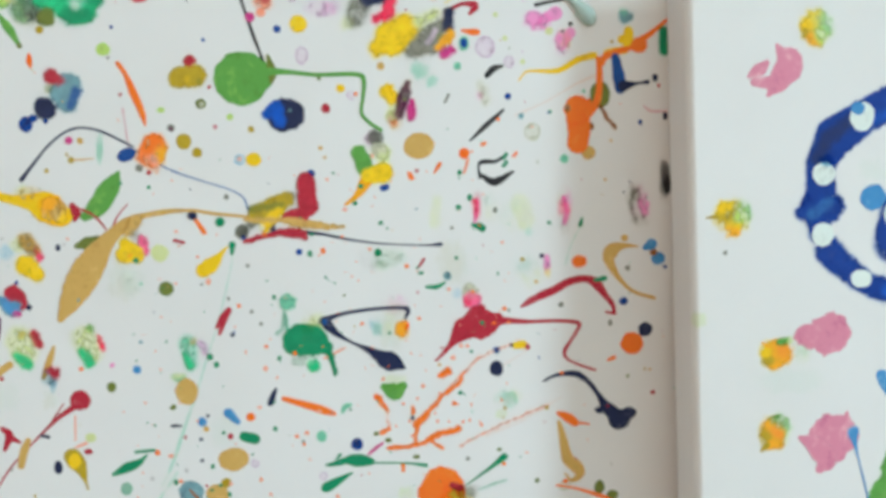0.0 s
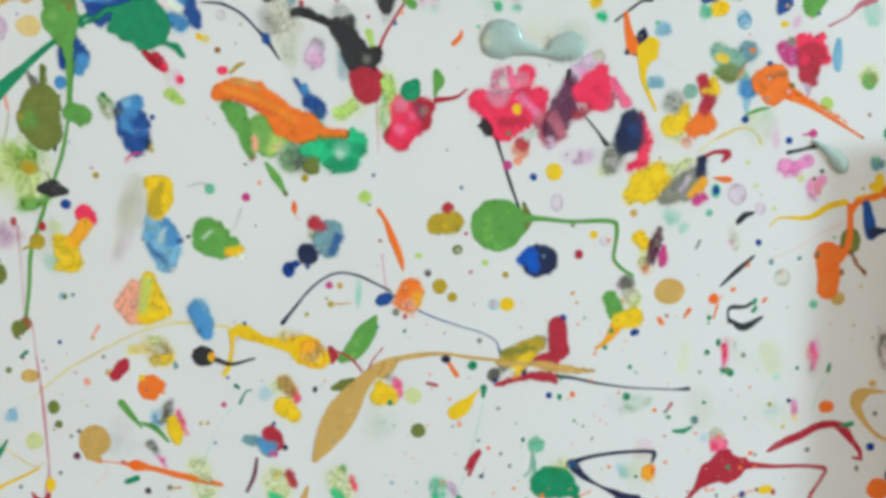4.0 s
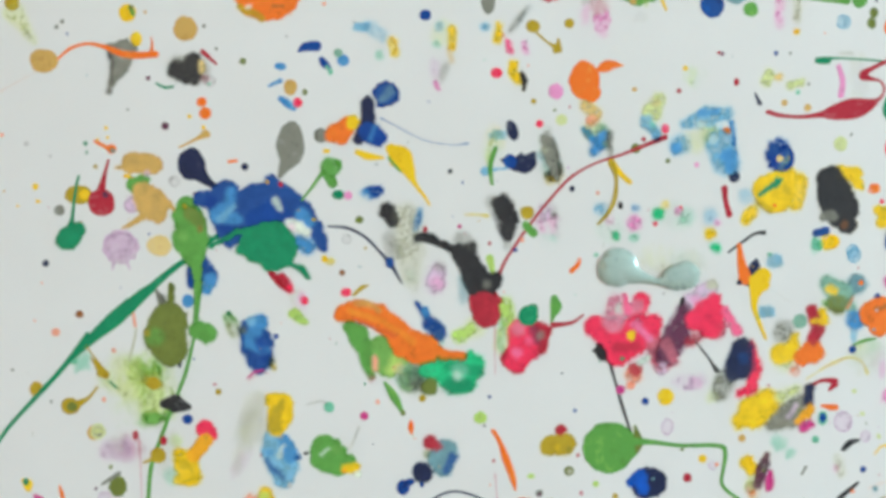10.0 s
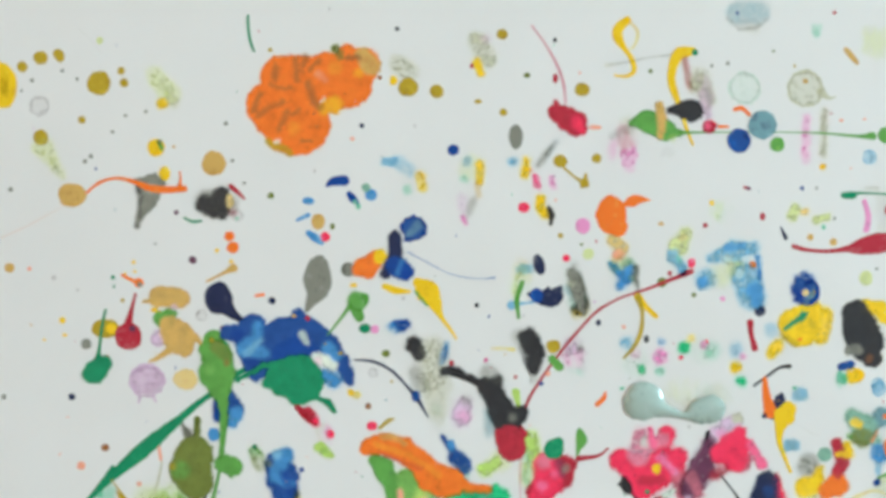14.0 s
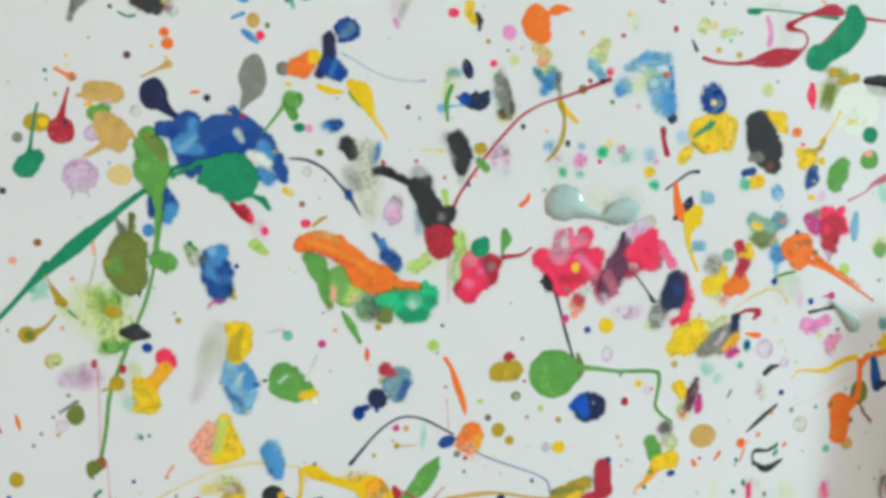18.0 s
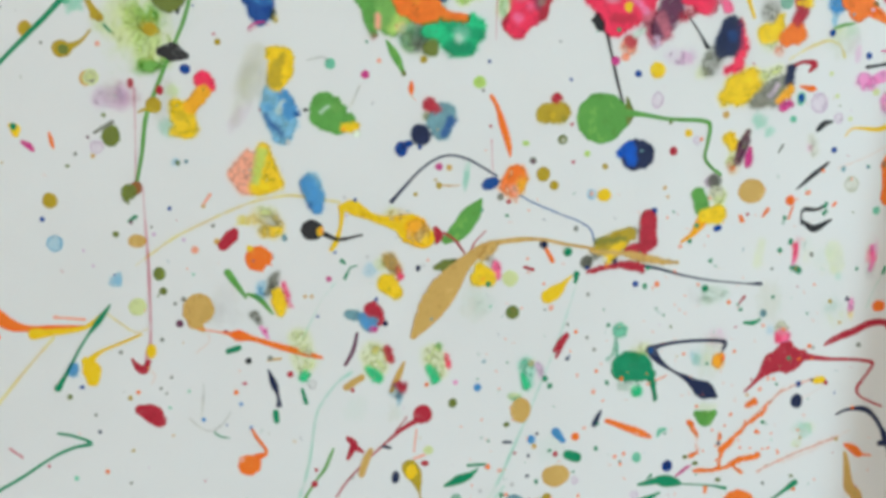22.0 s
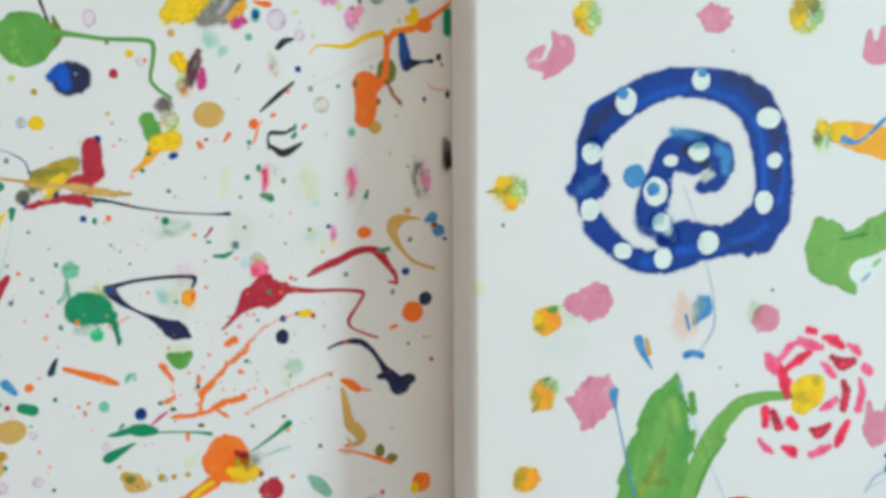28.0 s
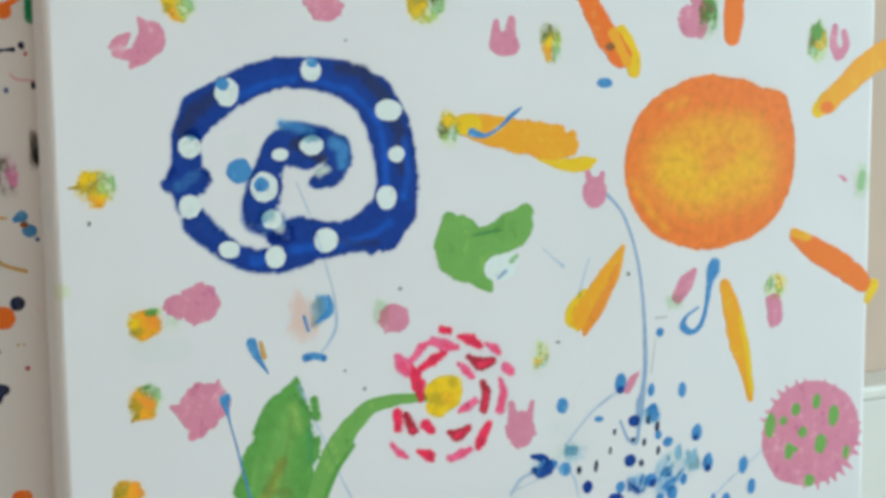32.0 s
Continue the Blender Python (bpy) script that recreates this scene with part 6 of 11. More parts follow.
trail(G1, "yellow", [(39.27, 64.37, 0.19), (40.03, 63.78, 0.13), (40.96, 63.18, 0.13), (41.65, 63.37, 0.1)])
brush(G1, "emerald", [(39.58, 64.76, 0.09), (38.96, 63.85, 0.35), (38.43, 63.14, 0.13)])
trail(G1, "yellow", [(32.94, 58.5, 0.22), (33.56, 59.24, 0.22), (35.11, 61.23, 0.19), (36.5, 62.9, 0.19)])
brush(G1, "yellow", [(38.22, 61.51, 0.51), (38.53, 61.02, 1.08), (38.61, 60.45, 0.83)])
brush(G1, "yellow", [(38.47, 61.57, 0.45), (39.09, 62.09, 0.19), (40.34, 62.63, 0.16), (41.27, 63.05, 0.13)])
brush(G1, "emerald", [(36.7, 59.96, 0.38), (37.17, 60.81, 0.19), (37.86, 62.17, 0.13), (38.4, 63.08, 0.13)])
smear(G1, "light_blue", 37.54, 61.03, 0.68, 0.98, -0.91)
drop(G1, "yellow", 41.83, 62.06, 0.56, 0.86, -0.74)
brush(G1, "red", [(40.77, 61.61, 0.13), (41.08, 61.14, 0.39), (41.42, 60.97, 0.52), (41.7, 61.46, 0.26)])
brush(G1, "red", [(41.25, 58.61, 0.71), (41.82, 58.39, 1.11), (42.26, 57.95, 0.85)])
drop(G1, "olive", 37.34, 59.46, 0.31, 0.33)
drop(G1, "mustard", 40.66, 59.32, 0.28, 0.3)
brush(G1, "emerald", [(36.69, 57.32, 0.16), (37.49, 57.16, 0.16), (38.48, 56.7, 0.19), (37.48, 56.46, 0.19), (36.24, 55.87, 0.16), (34.69, 54.81, 0.19), (32.53, 53.55, 0.19)])
brush(G1, "old_rose", [(34.05, 56.5, 0.13), (34.71, 55.98, 0.13)])
trail(G1, "grey", [(44.75, 60.08, 0.13), (44.75, 59.41, 0.2), (44.65, 58.06, 0.1)])
trail(G1, "grey", [(43.95, 58.07, 0.1), (44.59, 57.48, 0.13), (45.24, 57.26, 0.13), (45.88, 57.69, 0.13), (46.3, 58.36, 0.1)])
drop(G1, "light_blue", 44.78, 57.95, 0.26, 0.27)
brush(G1, "emerald", [(45.4, 57.19, 0.1), (45.72, 56.91, 0.1), (46.21, 56.83, 0.07)])
drop(G1, "orange", 47.43, 55.11, 1.31, 1.24)
brush(G1, "orange", [(47.85, 55.58, 0.47), (48.41, 55.91, 0.2), (47.84, 56.78, 0.2), (47.54, 57.31, 0.13)])
brush(G1, "orange", [(44.42, 63.35, 0.06), (46.01, 63.07, 0.13), (46.72, 62.93, 0.66), (47.62, 62.72, 0.3), (48.93, 62.3, 0.36), (50.24, 61.91, 0.37), (51.5, 61.56, 0.2)])
trail(G1, "pale_orange", [(44.99, 63.08, 0.1), (45.06, 62.58, 0.1), (44.36, 61.96, 0.1)])
brush(G1, "emerald", [(46.15, 62, 0.33), (46.73, 62.19, 0.36)])
drop(G1, "black", 47.31, 61.41, 0.39, 0.4)
brush(G1, "ochre", [(48.45, 61.43, 0.17), (49.17, 61.52, 0.13)])
drop(G1, "red", 49.73, 60.57, 0.39, 0.41)
brush(G1, "navy", [(48.45, 60.86, 0.1), (48.79, 60, 0.43), (49.03, 59.32, 0.17), (49.1, 58.74, 0.34)])
brush(G1, "emerald", [(48.91, 58.3, 0.34), (48.98, 57.78, 0.34)])
pool(G1, "pale_grey", 51.03, 59.93, 0.53, 0.55)
brush(G1, "emerald", [(50.44, 59.63, 0.2), (50.68, 58.84, 0.27)])
brush(G1, "wine", [(53.6, 62.99, 0.17), (53.39, 61.97, 0.24), (52.94, 61.09, 0.2)])
trail(G1, "mint", [(53.32, 60.61, 0.31), (52.59, 60.11, 0.14), (51.78, 59.09, 0.17), (51.29, 58.07, 0.2), (51.09, 56.52, 0.17), (50.85, 54.79, 0.21), (50.37, 52.99, 0.21)])
drop(G1, "olive", 59.47, 58.65, 0.56, 0.63)
drop(G1, "pink", 59.6, 59.91, 0.31, 0.31)
brush(G1, "ochre", [(53.03, 59.72, 0.41), (53.93, 60.32, 0.41)])
drop(G1, "red", 53.41, 59.54, 0.27, 0.28)
smear(G1, "frost", 53.7, 58.53, 1.35, 1.87, -1.26)
smear(G1, "stone", 56.01, 58.14, 0.89, 1.05, -1.31)
smear(G1, "sky", 56.26, 59, 0.48, 0.84, -1.18)
drop(G1, "red", 57.66, 57.99, 1.17, 1.19)
brush(G1, "red", [(57.23, 57.58, 0.35), (56.22, 56.91, 0.21), (54.71, 55.55, 0.1), (53.38, 54.18, 0.1), (52.56, 52.98, 0.1)])
brush(G1, "red", [(56.04, 56.91, 0.1), (56.7, 57.84, 0.07)])
brush(G1, "red", [(53.2, 56.6, 0.27), (53.54, 56.17, 0.48), (53.22, 55.34, 0.21)])
brush(G1, "red", [(53.51, 56.11, 0.41), (54.1, 55.74, 0.17)])
brush(G1, "ochre", [(54.06, 54.33, 0.38), (54.31, 55.21, 0.45), (54.57, 55.83, 0.31)])
brush(G1, "green", [(52.33, 55.97, 0.14), (51.85, 54.76, 0.21), (51.36, 54.07, 0.14), (50.71, 52.98, 0.17)])
drop(G1, "red", 51.26, 53.83, 0.4, 0.42)
drop(G1, "red", 51.35, 54.7, 0.23, 0.24)
drop(G1, "navy", 56.12, 54.09, 0.48, 0.78, -1.94)
brush(G1, "mustard", [(56.97, 54.66, 1.05), (57.29, 54.16, 0.98), (57.6, 53.15, 0.18), (57.68, 52.71, 0.14)])
drop(G1, "yellow", 57.08, 54.41, 0.69, 0.92, -1.88)
drop(G1, "red", 57.89, 54.92, 0.49, 0.36, -1.8)
drop(G1, "pale_olive", 58.08, 55.73, 0.62, 0.57)
brush(G1, "pale_orange", [(57.19, 55.22, 0.14), (57.81, 55.42, 0.18)])
brush(G1, "pale_orange", [(57.31, 57.05, 0.1), (57.21, 55.65, 0.1)])
brush(G1, "emerald", [(59.2, 53.45, 0.21), (59.96, 53.78, 0.57), (60.65, 54.04, 0.43), (61.17, 54.46, 0.11)])
brush(G1, "emerald", [(60.56, 54.69, 0.18), (61.61, 54.73, 0.18)])
drop(G1, "navy", 66.53, 61.28, 0.29, 0.28)
brush(G1, "red", [(65.81, 61.39, 0.18), (66.13, 62.17, 0.32), (66.46, 62.72, 0.25)])
drop(G1, "ochre", 63.71, 58.1, 1.28, 1.5)
smear(G1, "emerald", 63.28, 58.96, 0.92, 0.64, -1.16)
drop(G1, "emerald", 65.16, 60.06, 0.39, 0.39)
drop(G1, "light_blue", 60.97, 59.57, 0.49, 0.49)
drop(G1, "ochre", 64.67, 55.79, 0.36, 0.36)
drop(G1, "light_blue", 64.47, 56.22, 0.57, 0.58)
drop(G1, "navy", 64.81, 56.57, 0.22, 0.22)
brush(G1, "navy", [(62.87, 56.12, 0.18), (63.23, 56.08, 0.14)])
drop(G1, "olive", 62.83, 57.2, 0.32, 0.32)
brush(G1, "light_blue", [(66, 56.65, 0.58), (66.49, 56.1, 0.36)])
drop(G1, "orange", 67.28, 56.33, 0.55, 0.54)
drop(G1, "olive", 67.12, 55.06, 0.07, 0.07)
brush(G1, "emerald", [(66.86, 55.18, 0.65), (67.42, 54.98, 0.66)])
drop(G1, "ochre", 66.13, 53.86, 1.82, 1.39, -1.92)
smear(G1, "frost", 65.75, 55.76, 1.59, 2.39, -1.64)
drop(G1, "orange", 57.85, 59.8, 0.28, 0.28)
brush(G1, "navy", [(55.31, 56.05, 0.17), (55.73, 55.94, 0.21)])
drop(G1, "orange", 41.1, 59.65, 0.25, 0.27)
drop(G1, "orange", 39.37, 54.99, 0.25, 0.27)
trail(G1, "pale_orange", [(41.73, 60.96, 0.1), (42.05, 60.63, 0.16), (41.83, 60.13, 0.1)])
drop(G1, "mint", 43.95, 59.66, 0.19, 0.2)
drop(G1, "mint", 42.87, 58.71, 0.19, 0.2)
drop(G1, "mint", 37.65, 54.65, 0.28, 0.3)
drop(G1, "grey", 42.36, 59.86, 0.19, 0.2)
drop(G1, "grey", 42.68, 59.55, 0.16, 0.17)
drop(G1, "grey", 40.69, 54.27, 0.19, 0.2)
drop(G1, "grey", 42.96, 60.51, 0.19, 0.2)
drop(G1, "grey", 40.15, 62.01, 0.25, 0.26)
drop(G1, "grey", 38.75, 58.37, 0.19, 0.2)
drop(G1, "grey", 45.25, 69.3, 0.22, 0.23)
drop(G1, "grey", 41.86, 69.21, 0.15, 0.16)
drop(G1, "mauve", 43.63, 68.48, 0.25, 0.26)
drop(G1, "mauve", 38.68, 66.99, 0.18, 0.19)
drop(G1, "mauve", 41.98, 68.79, 0.25, 0.26)
drop(G1, "mauve", 38.17, 67.85, 0.18, 0.19)
drop(G1, "ochre", 50.52, 65.2, 0.23, 0.23)
drop(G1, "ochre", 50.91, 65.2, 0.23, 0.23)
drop(G1, "ochre", 44.72, 70.42, 0.25, 0.26)
brush(G1, "pale_orange", [(44.72, 70.52, 0.13), (45.09, 71.07, 0.19)])
drop(G1, "red", 57.88, 72.81, 0.07, 0.07)
drop(G1, "pale_grey", 57.46, 67.04, 0.17, 0.17)
drop(G1, "pale_grey", 54.1, 67.53, 0.2, 0.2)
drop(G1, "pale_grey", 52.7, 71, 0.2, 0.2)
drop(G1, "mint", 48.73, 65.71, 0.06, 0.07)
drop(G1, "light_blue", 46.91, 58.82, 0.23, 0.24)
drop(G1, "light_blue", 47.51, 57.41, 0.2, 0.21)
drop(G1, "orange", 46.61, 59.54, 0.29, 0.3)
drop(G1, "blue", 71.55, 70.39, 0.46, 0.46)
drop(G1, "grey", 67.42, 67.23, 0.77, 0.85)
drop(G1, "blue", 67.49, 66.91, 0.29, 0.29)
brush(G1, "navy", [(71.09, 67.02, 0.2), (72.09, 66.85, 0.17), (73.44, 66.49, 0.14), (75.5, 66.12, 0.1), (77.95, 65.91, 0.1), (78.83, 65.9, 0.25)])
drop(G1, "blue", 70.62, 65.9, 0.4, 0.4)
drop(G1, "emerald", 75.16, 65.62, 0.48, 0.48)
smear(G1, "stone", 75.58, 65.2, 1.53, 1.16, -1.13)
trail(G1, "grey_green", [(69.59, 62.54, 0.27), (69.42, 61.54, 0.27), (69.09, 61.21, 0.3)])
brush(G1, "emerald", [(71.94, 59.91, 0.41), (72.18, 59.21, 0.21), (72.31, 58.51, 0.17)])
brush(G1, "pale_orange", [(71.77, 59.57, 0.17), (72.96, 60.1, 0.1)])
brush(G1, "navy", [(71.86, 61.79, 0.48), (72.44, 62.01, 0.27), (73.46, 62.21, 0.21), (74.84, 62.31, 0.21), (76.23, 62.3, 0.21), (76.76, 62.14, 0.28), (76.59, 61.63, 0.14)])
brush(G1, "navy", [(71.76, 61.73, 0.54), (72.1, 61.44, 0.61), (72.61, 60.91, 0.34), (73.47, 60.36, 0.17), (74.51, 59.8, 0.49), (75.39, 59.23, 1.19), (75.92, 58.97, 0.98), (76.31, 58.74, 0.35)])
smear(G1, "stone", 76.24, 62.16, 1.19, 0.83, -1.86)
smear(G1, "stone", 75.73, 60.79, 1.75, 1.74)
smear(G1, "mint", 74.85, 61.17, 0.7, 0.83, -2.11)
drop(G1, "orange", 76.53, 61.21, 0.56, 0.63)
drop(G1, "dark_blue", 71.83, 61.72, 0.41, 0.41)
brush(G1, "red", [(80, 60.91, 1.08), (80.9, 61.12, 2.23), (81.45, 61.1, 1.81), (82, 61.26, 0.87)])
brush(G1, "red", [(80, 60.8, 1.51), (79.29, 60.02, 0.5), (78.76, 59.44, 0.25), (78.3, 59, 0.14)])
brush(G1, "red", [(81.63, 61.2, 0.94), (82.37, 61.18, 0.51), (83.86, 61.02, 0.26), (85.75, 60.95, 0.22), (86.9, 60.73, 0.26), (86.73, 60.19, 0.22), (86.36, 59.65, 0.22), (86, 59.05, 0.26), (86.2, 58.57, 0.15), (86.98, 58.16, 0.15), (87.85, 57.83, 0.15)])
brush(G1, "red", [(83.54, 61.96, 0.22), (84.2, 62.33, 0.44), (85.31, 62.76, 0.48), (86.43, 63.27, 0.48), (87.38, 63.39, 0.41), (88.05, 63.05, 0.64), (88.58, 62.31, 0.38), (88.99, 61.75, 0.3), (89.12, 61.19, 0.19)])
brush(G1, "red", [(89.12, 61.19, 0.19), (88.61, 61.32, 0.15)])
drop(G1, "orange", 87.04, 64.44, 0.92, 0.72, -1.25)
brush(G1, "emerald", [(87.96, 63.27, 0.22), (88.54, 63.36, 0.34)])
brush(G1, "ochre", [(90.61, 65.16, 0.11), (89.63, 65.25, 0.45), (88.98, 64.94, 0.97), (88.89, 64.29, 0.6), (89.52, 63.19, 0.3), (90.33, 62.44, 0.23), (91.53, 62, 0.23)])
drop(G1, "blue", 81.93, 59.41, 0.44, 0.43)
drop(G1, "navy", 81.88, 58.3, 0.82, 0.94)
drop(G1, "navy", 82.82, 59.66, 0.26, 0.25)
drop(G1, "navy", 84.8, 64.91, 0.3, 0.28)
brush(G1, "yellow", [(83.08, 59.61, 0.4), (83.52, 59.66, 0.51)])
drop(G1, "red", 83.79, 59.47, 0.3, 0.36, -2.43)
brush(G1, "emerald", [(77.91, 63.43, 0.18), (78.52, 63.41, 0.28), (78.98, 63.64, 0.14)])
drop(G1, "teal_grey", 79.15, 64.02, 0.5, 0.56)
drop(G1, "emerald", 77.62, 64.27, 0.35, 0.21, -1.34)
drop(G1, "emerald", 79.97, 68.02, 0.36, 0.34)
drop(G1, "emerald", 81.07, 66.9, 0.72, 0.35, -0.7)
brush(G1, "emerald", [(80.78, 66.98, 0.18), (81.33, 66.73, 0.43)])
brush(G1, "red", [(77.44, 64.55, 0.1), (77.82, 65.09, 0.17)])
brush(G1, "navy", [(84.72, 57.36, 0.15), (85.47, 57.65, 0.22), (86.62, 57.67, 0.41), (87.41, 57.11, 0.34), (88.02, 56.27, 0.34), (88.43, 55.57, 0.69), (89.05, 54.9, 1)])
drop(G1, "navy", 89.25, 54.7, 1.35, 1.28)
drop(G1, "navy", 89.83, 55.04, 0.95, 0.75, -3.38)
drop(G1, "navy", 88.05, 55.33, 0.63, 0.45, -3.33)
drop(G1, "orange", 90.14, 59.31, 1.34, 1.34)
drop(G1, "navy", 90.97, 60.13, 0.87, 0.82)
drop(G1, "blue", 89.68, 61.91, 0.55, 0.51)
brush(G1, "orange", [(88.68, 58.38, 0.19), (89.03, 58.51, 0.27)])
brush(G1, "green", [(75.16, 57.6, 0.49), (75.76, 57.29, 1.13), (76.29, 57.61, 0.5)])
smear(G1, "lime", 75.75, 57.92, 1.41, 1.06, -2.88)
brush(G1, "orange", [(69.24, 57.29, 0.27), (70.41, 56.88, 0.41), (71.43, 56.48, 0.48), (72.12, 56.19, 0.28)])
drop(G1, "orange", 74.67, 57.03, 0.35, 0.35)
drop(G1, "orange", 76.68, 54.53, 0.18, 0.18)
drop(G1, "orange", 76.06, 52.46, 0.25, 0.25)
drop(G1, "orange", 75.26, 53.88, 0.25, 0.25)
drop(G1, "orange", 79.36, 56.31, 0.22, 0.22)
drop(G1, "orange", 78.1, 55.81, 0.14, 0.14)
smear(G1, "mint", 82.67, 56.37, 1.12, 0.87, -3.16)
smear(G1, "lime", 82.06, 55.5, 0.67, 0.58)
smear(G1, "lime", 76.18, 51, 0.86, 0.87)
drop(G1, "blue", 73.4, 54.25, 0.7, 0.78)
brush(G1, "magenta", [(74.03, 53.57, 0.14), (74.56, 53.99, 0.21), (74.91, 54.22, 0.14)])
brush(G1, "emerald", [(72.99, 53.32, 0.7), (73.51, 53.25, 0.85), (74.14, 53.13, 0.5)])
brush(G1, "emerald", [(72.99, 53.39, 0.49), (72.12, 53.17, 0.35), (71.54, 53.11, 0.17)])
brush(G1, "emerald", [(74.21, 53.06, 0.11), (76.34, 52.87, 0.11), (77.42, 52.65, 0.25)])
brush(G1, "emerald", [(71.44, 51.74, 0.63), (71.95, 51.98, 0.56), (72.64, 52.35, 0.28), (72.99, 52.5, 0.14)])
brush(G1, "orange", [(77.53, 49.69, 0.95), (76.38, 48.91, 0.8), (75.14, 48, 1.01)])
drop(G1, "orange", 78.35, 51.01, 2.71, 2.93)
brush(G1, "red", [(78.96, 51.33, 0.37), (79.44, 51.11, 0.44)])
brush(G1, "yellow", [(77.46, 49.62, 0.33), (76.74, 49.25, 0.36), (76.1, 48.57, 0.36)])
smear(G1, "grey", 79.82, 50.9, 1.48, 0.88, -4.49)
brush(G1, "emerald", [(79.81, 51.27, 0.07), (81.09, 52.09, 0.19), (82.19, 52.86, 0.41)])
trail(G1, "grey_green", [(80.56, 50.91, 0.11), (81.48, 51.21, 0.22), (82.23, 51.38, 0.19)])
splat(G1, "red", 81.08, 48.76, 1.51, 1.57)
drop(G1, "red", 80.39, 49.82, 0.41, 0.41)
brush(G1, "grey_green", [(83.41, 49.31, 0.3), (84, 48.77, 0.92), (84.51, 48.2, 0.69)])
brush(G1, "orange", [(85.54, 55.3, 0.26), (86.04, 55.04, 0.57), (86.56, 54.64, 0.46)])
brush(G1, "orange", [(86.52, 54.68, 0.15), (87.38, 54.52, 0.11)])
brush(G1, "ochre", [(85.55, 54.74, 0.26), (85.77, 53.8, 0.46), (86.01, 52.48, 0.69), (86.53, 51.95, 0.77), (86.74, 51.41, 0.54), (86.24, 51.07, 0.23), (85.84, 51.55, 0.11)])
drop(G1, "olive", 87.94, 50.53, 0.63, 0.84, -4.43)
drop(G1, "olive", 88.75, 49.97, 0.72, 0.61)
pool(G1, "stone", 85.79, 50.81, 0.7, 0.68)
brush(G1, "orange", [(85.28, 50.85, 0.11), (86.45, 50.57, 0.15), (88.04, 49.95, 0.27), (88.65, 49.63, 0.2)])
drop(G1, "orange", 90.7, 48.19, 1.22, 1.32)
drop(G1, "yellow", 90.23, 47.85, 0.57, 0.78, -5)
pool(G1, "pale_grey", 87.54, 47.24, 1.03, 0.85, -5.19)
drop(G1, "mustard", 72.48, 50.48, 0.77, 0.64, -4.74)
drop(G1, "ochre", 72.83, 50.09, 1.19, 1.22)
drop(G1, "olive", 72.65, 50.32, 0.63, 0.57)
drop(G1, "mustard", 74.48, 50.24, 0.5, 0.51)
drop(G1, "mustard", 75.19, 50.22, 0.36, 0.36)
drop(G1, "mustard", 76.01, 50.26, 0.36, 0.36)
drop(G1, "teal_grey", 63.58, 52, 1.42, 1.51)
brush(G1, "brown", [(63.52, 52.18, 0.13), (63.93, 51.63, 0.2)])
drop(G1, "ochre", 65.04, 51.78, 1.31, 1.31)
drop(G1, "mustard", 65.63, 52.46, 0.66, 0.62)
pool(G1, "mauve", 65.48, 50.57, 0.72, 0.69)
pool(G1, "mauve", 67.5, 50.71, 0.6, 0.63)
pool(G1, "mauve", 67.36, 53.51, 0.46, 0.48)
pool(G1, "mauve", 71.33, 52.45, 0.48, 0.49)
drop(G1, "grey_green", 59.89, 52.53, 0.69, 0.81, -4.48)
brush(G1, "yellow", [(58.81, 51.71, 0.45), (59.17, 51.24, 0.45), (59.73, 50.96, 0.23)])
trail(G1, "mint", [(62.83, 53.26, 0.2), (61.86, 51.97, 0.23), (60.73, 50.7, 0.2), (59.93, 50.02, 0.16)])
brush(G1, "emerald", [(58.99, 50, 0.29), (59.77, 50.04, 0.16)])
brush(G1, "navy", [(68.47, 57.09, 0.4), (68.67, 57.59, 0.3), (68.84, 57.93, 0.13)])
drop(G1, "mint", 71.33, 54.88, 0.62, 0.7)
brush(G1, "mint", [(72.63, 56.23, 0.17), (72.8, 56.57, 0.35), (73.15, 56.66, 0.17)])
drop(G1, "light_blue", 72.3, 53.16, 0.07, 0.07)
brush(G1, "emerald", [(72.12, 53.45, 0.1), (72.36, 53.68, 0.21)])
drop(G1, "olive", 88.52, 74.21, 1.21, 1.53, 1)
brush(G1, "orange", [(88.44, 76.28, 0.29), (88.52, 75.25, 0.36), (88.34, 73.86, 0.44), (87.69, 73.08, 0.58)])
mark(G1, ("brown", 0.9, 0.15, [(88.45, 73.53, 0.19), (89.33, 72.27, 0.15)]))
brush(G1, "yellow", [(89, 76.57, 0.47), (90.06, 76.73, 0.51)])
brush(G1, "yellow", [(90.28, 77.78, 0.58), (90.27, 77.02, 0.65)])
drop(G1, "orange", 90.89, 76.97, 1, 0.9)
brush(G1, "orange", [(90.81, 77.1, 0.44), (91.82, 77.76, 0.29), (92.75, 78.48, 0.22)])
brush(G1, "orange", [(90.51, 76.85, 0.29), (89, 76.46, 0.4), (88.57, 75.87, 0.33)])
brush(G1, "dark_blue", [(89.46, 76.3, 0.51), (89.66, 75.27, 0.8), (89.76, 74.51, 0.66)])
brush(G1, "navy", [(89.91, 74.65, 0.66), (90.79, 74.77, 0.15), (91.37, 74.82, 0.29)])
drop(G1, "navy", 91.82, 75.04, 0.39, 0.49, 1.17)
mark(G1, ("emerald", 0.95, 0.19, [(92.4, 77.76, 0.42), (92.36, 76.57, 0.5)]))
smear(G1, "black", 92.41, 69, 0.79, 2.16, -0.19)
drop(G1, "black", 92.46, 68.75, 0.47, 1.08, -0.25)
trail(G1, "old_rose", [(91.12, 73.44, 0.11), (91.52, 73.13, 0.15), (92.46, 73.07, 0.15)])
drop(G1, "navy", 92.39, 72.79, 0.31, 0.5, 0.66)
smear(G1, "stone", 79.57, 64.85, 2.01, 2.43, -1.19)
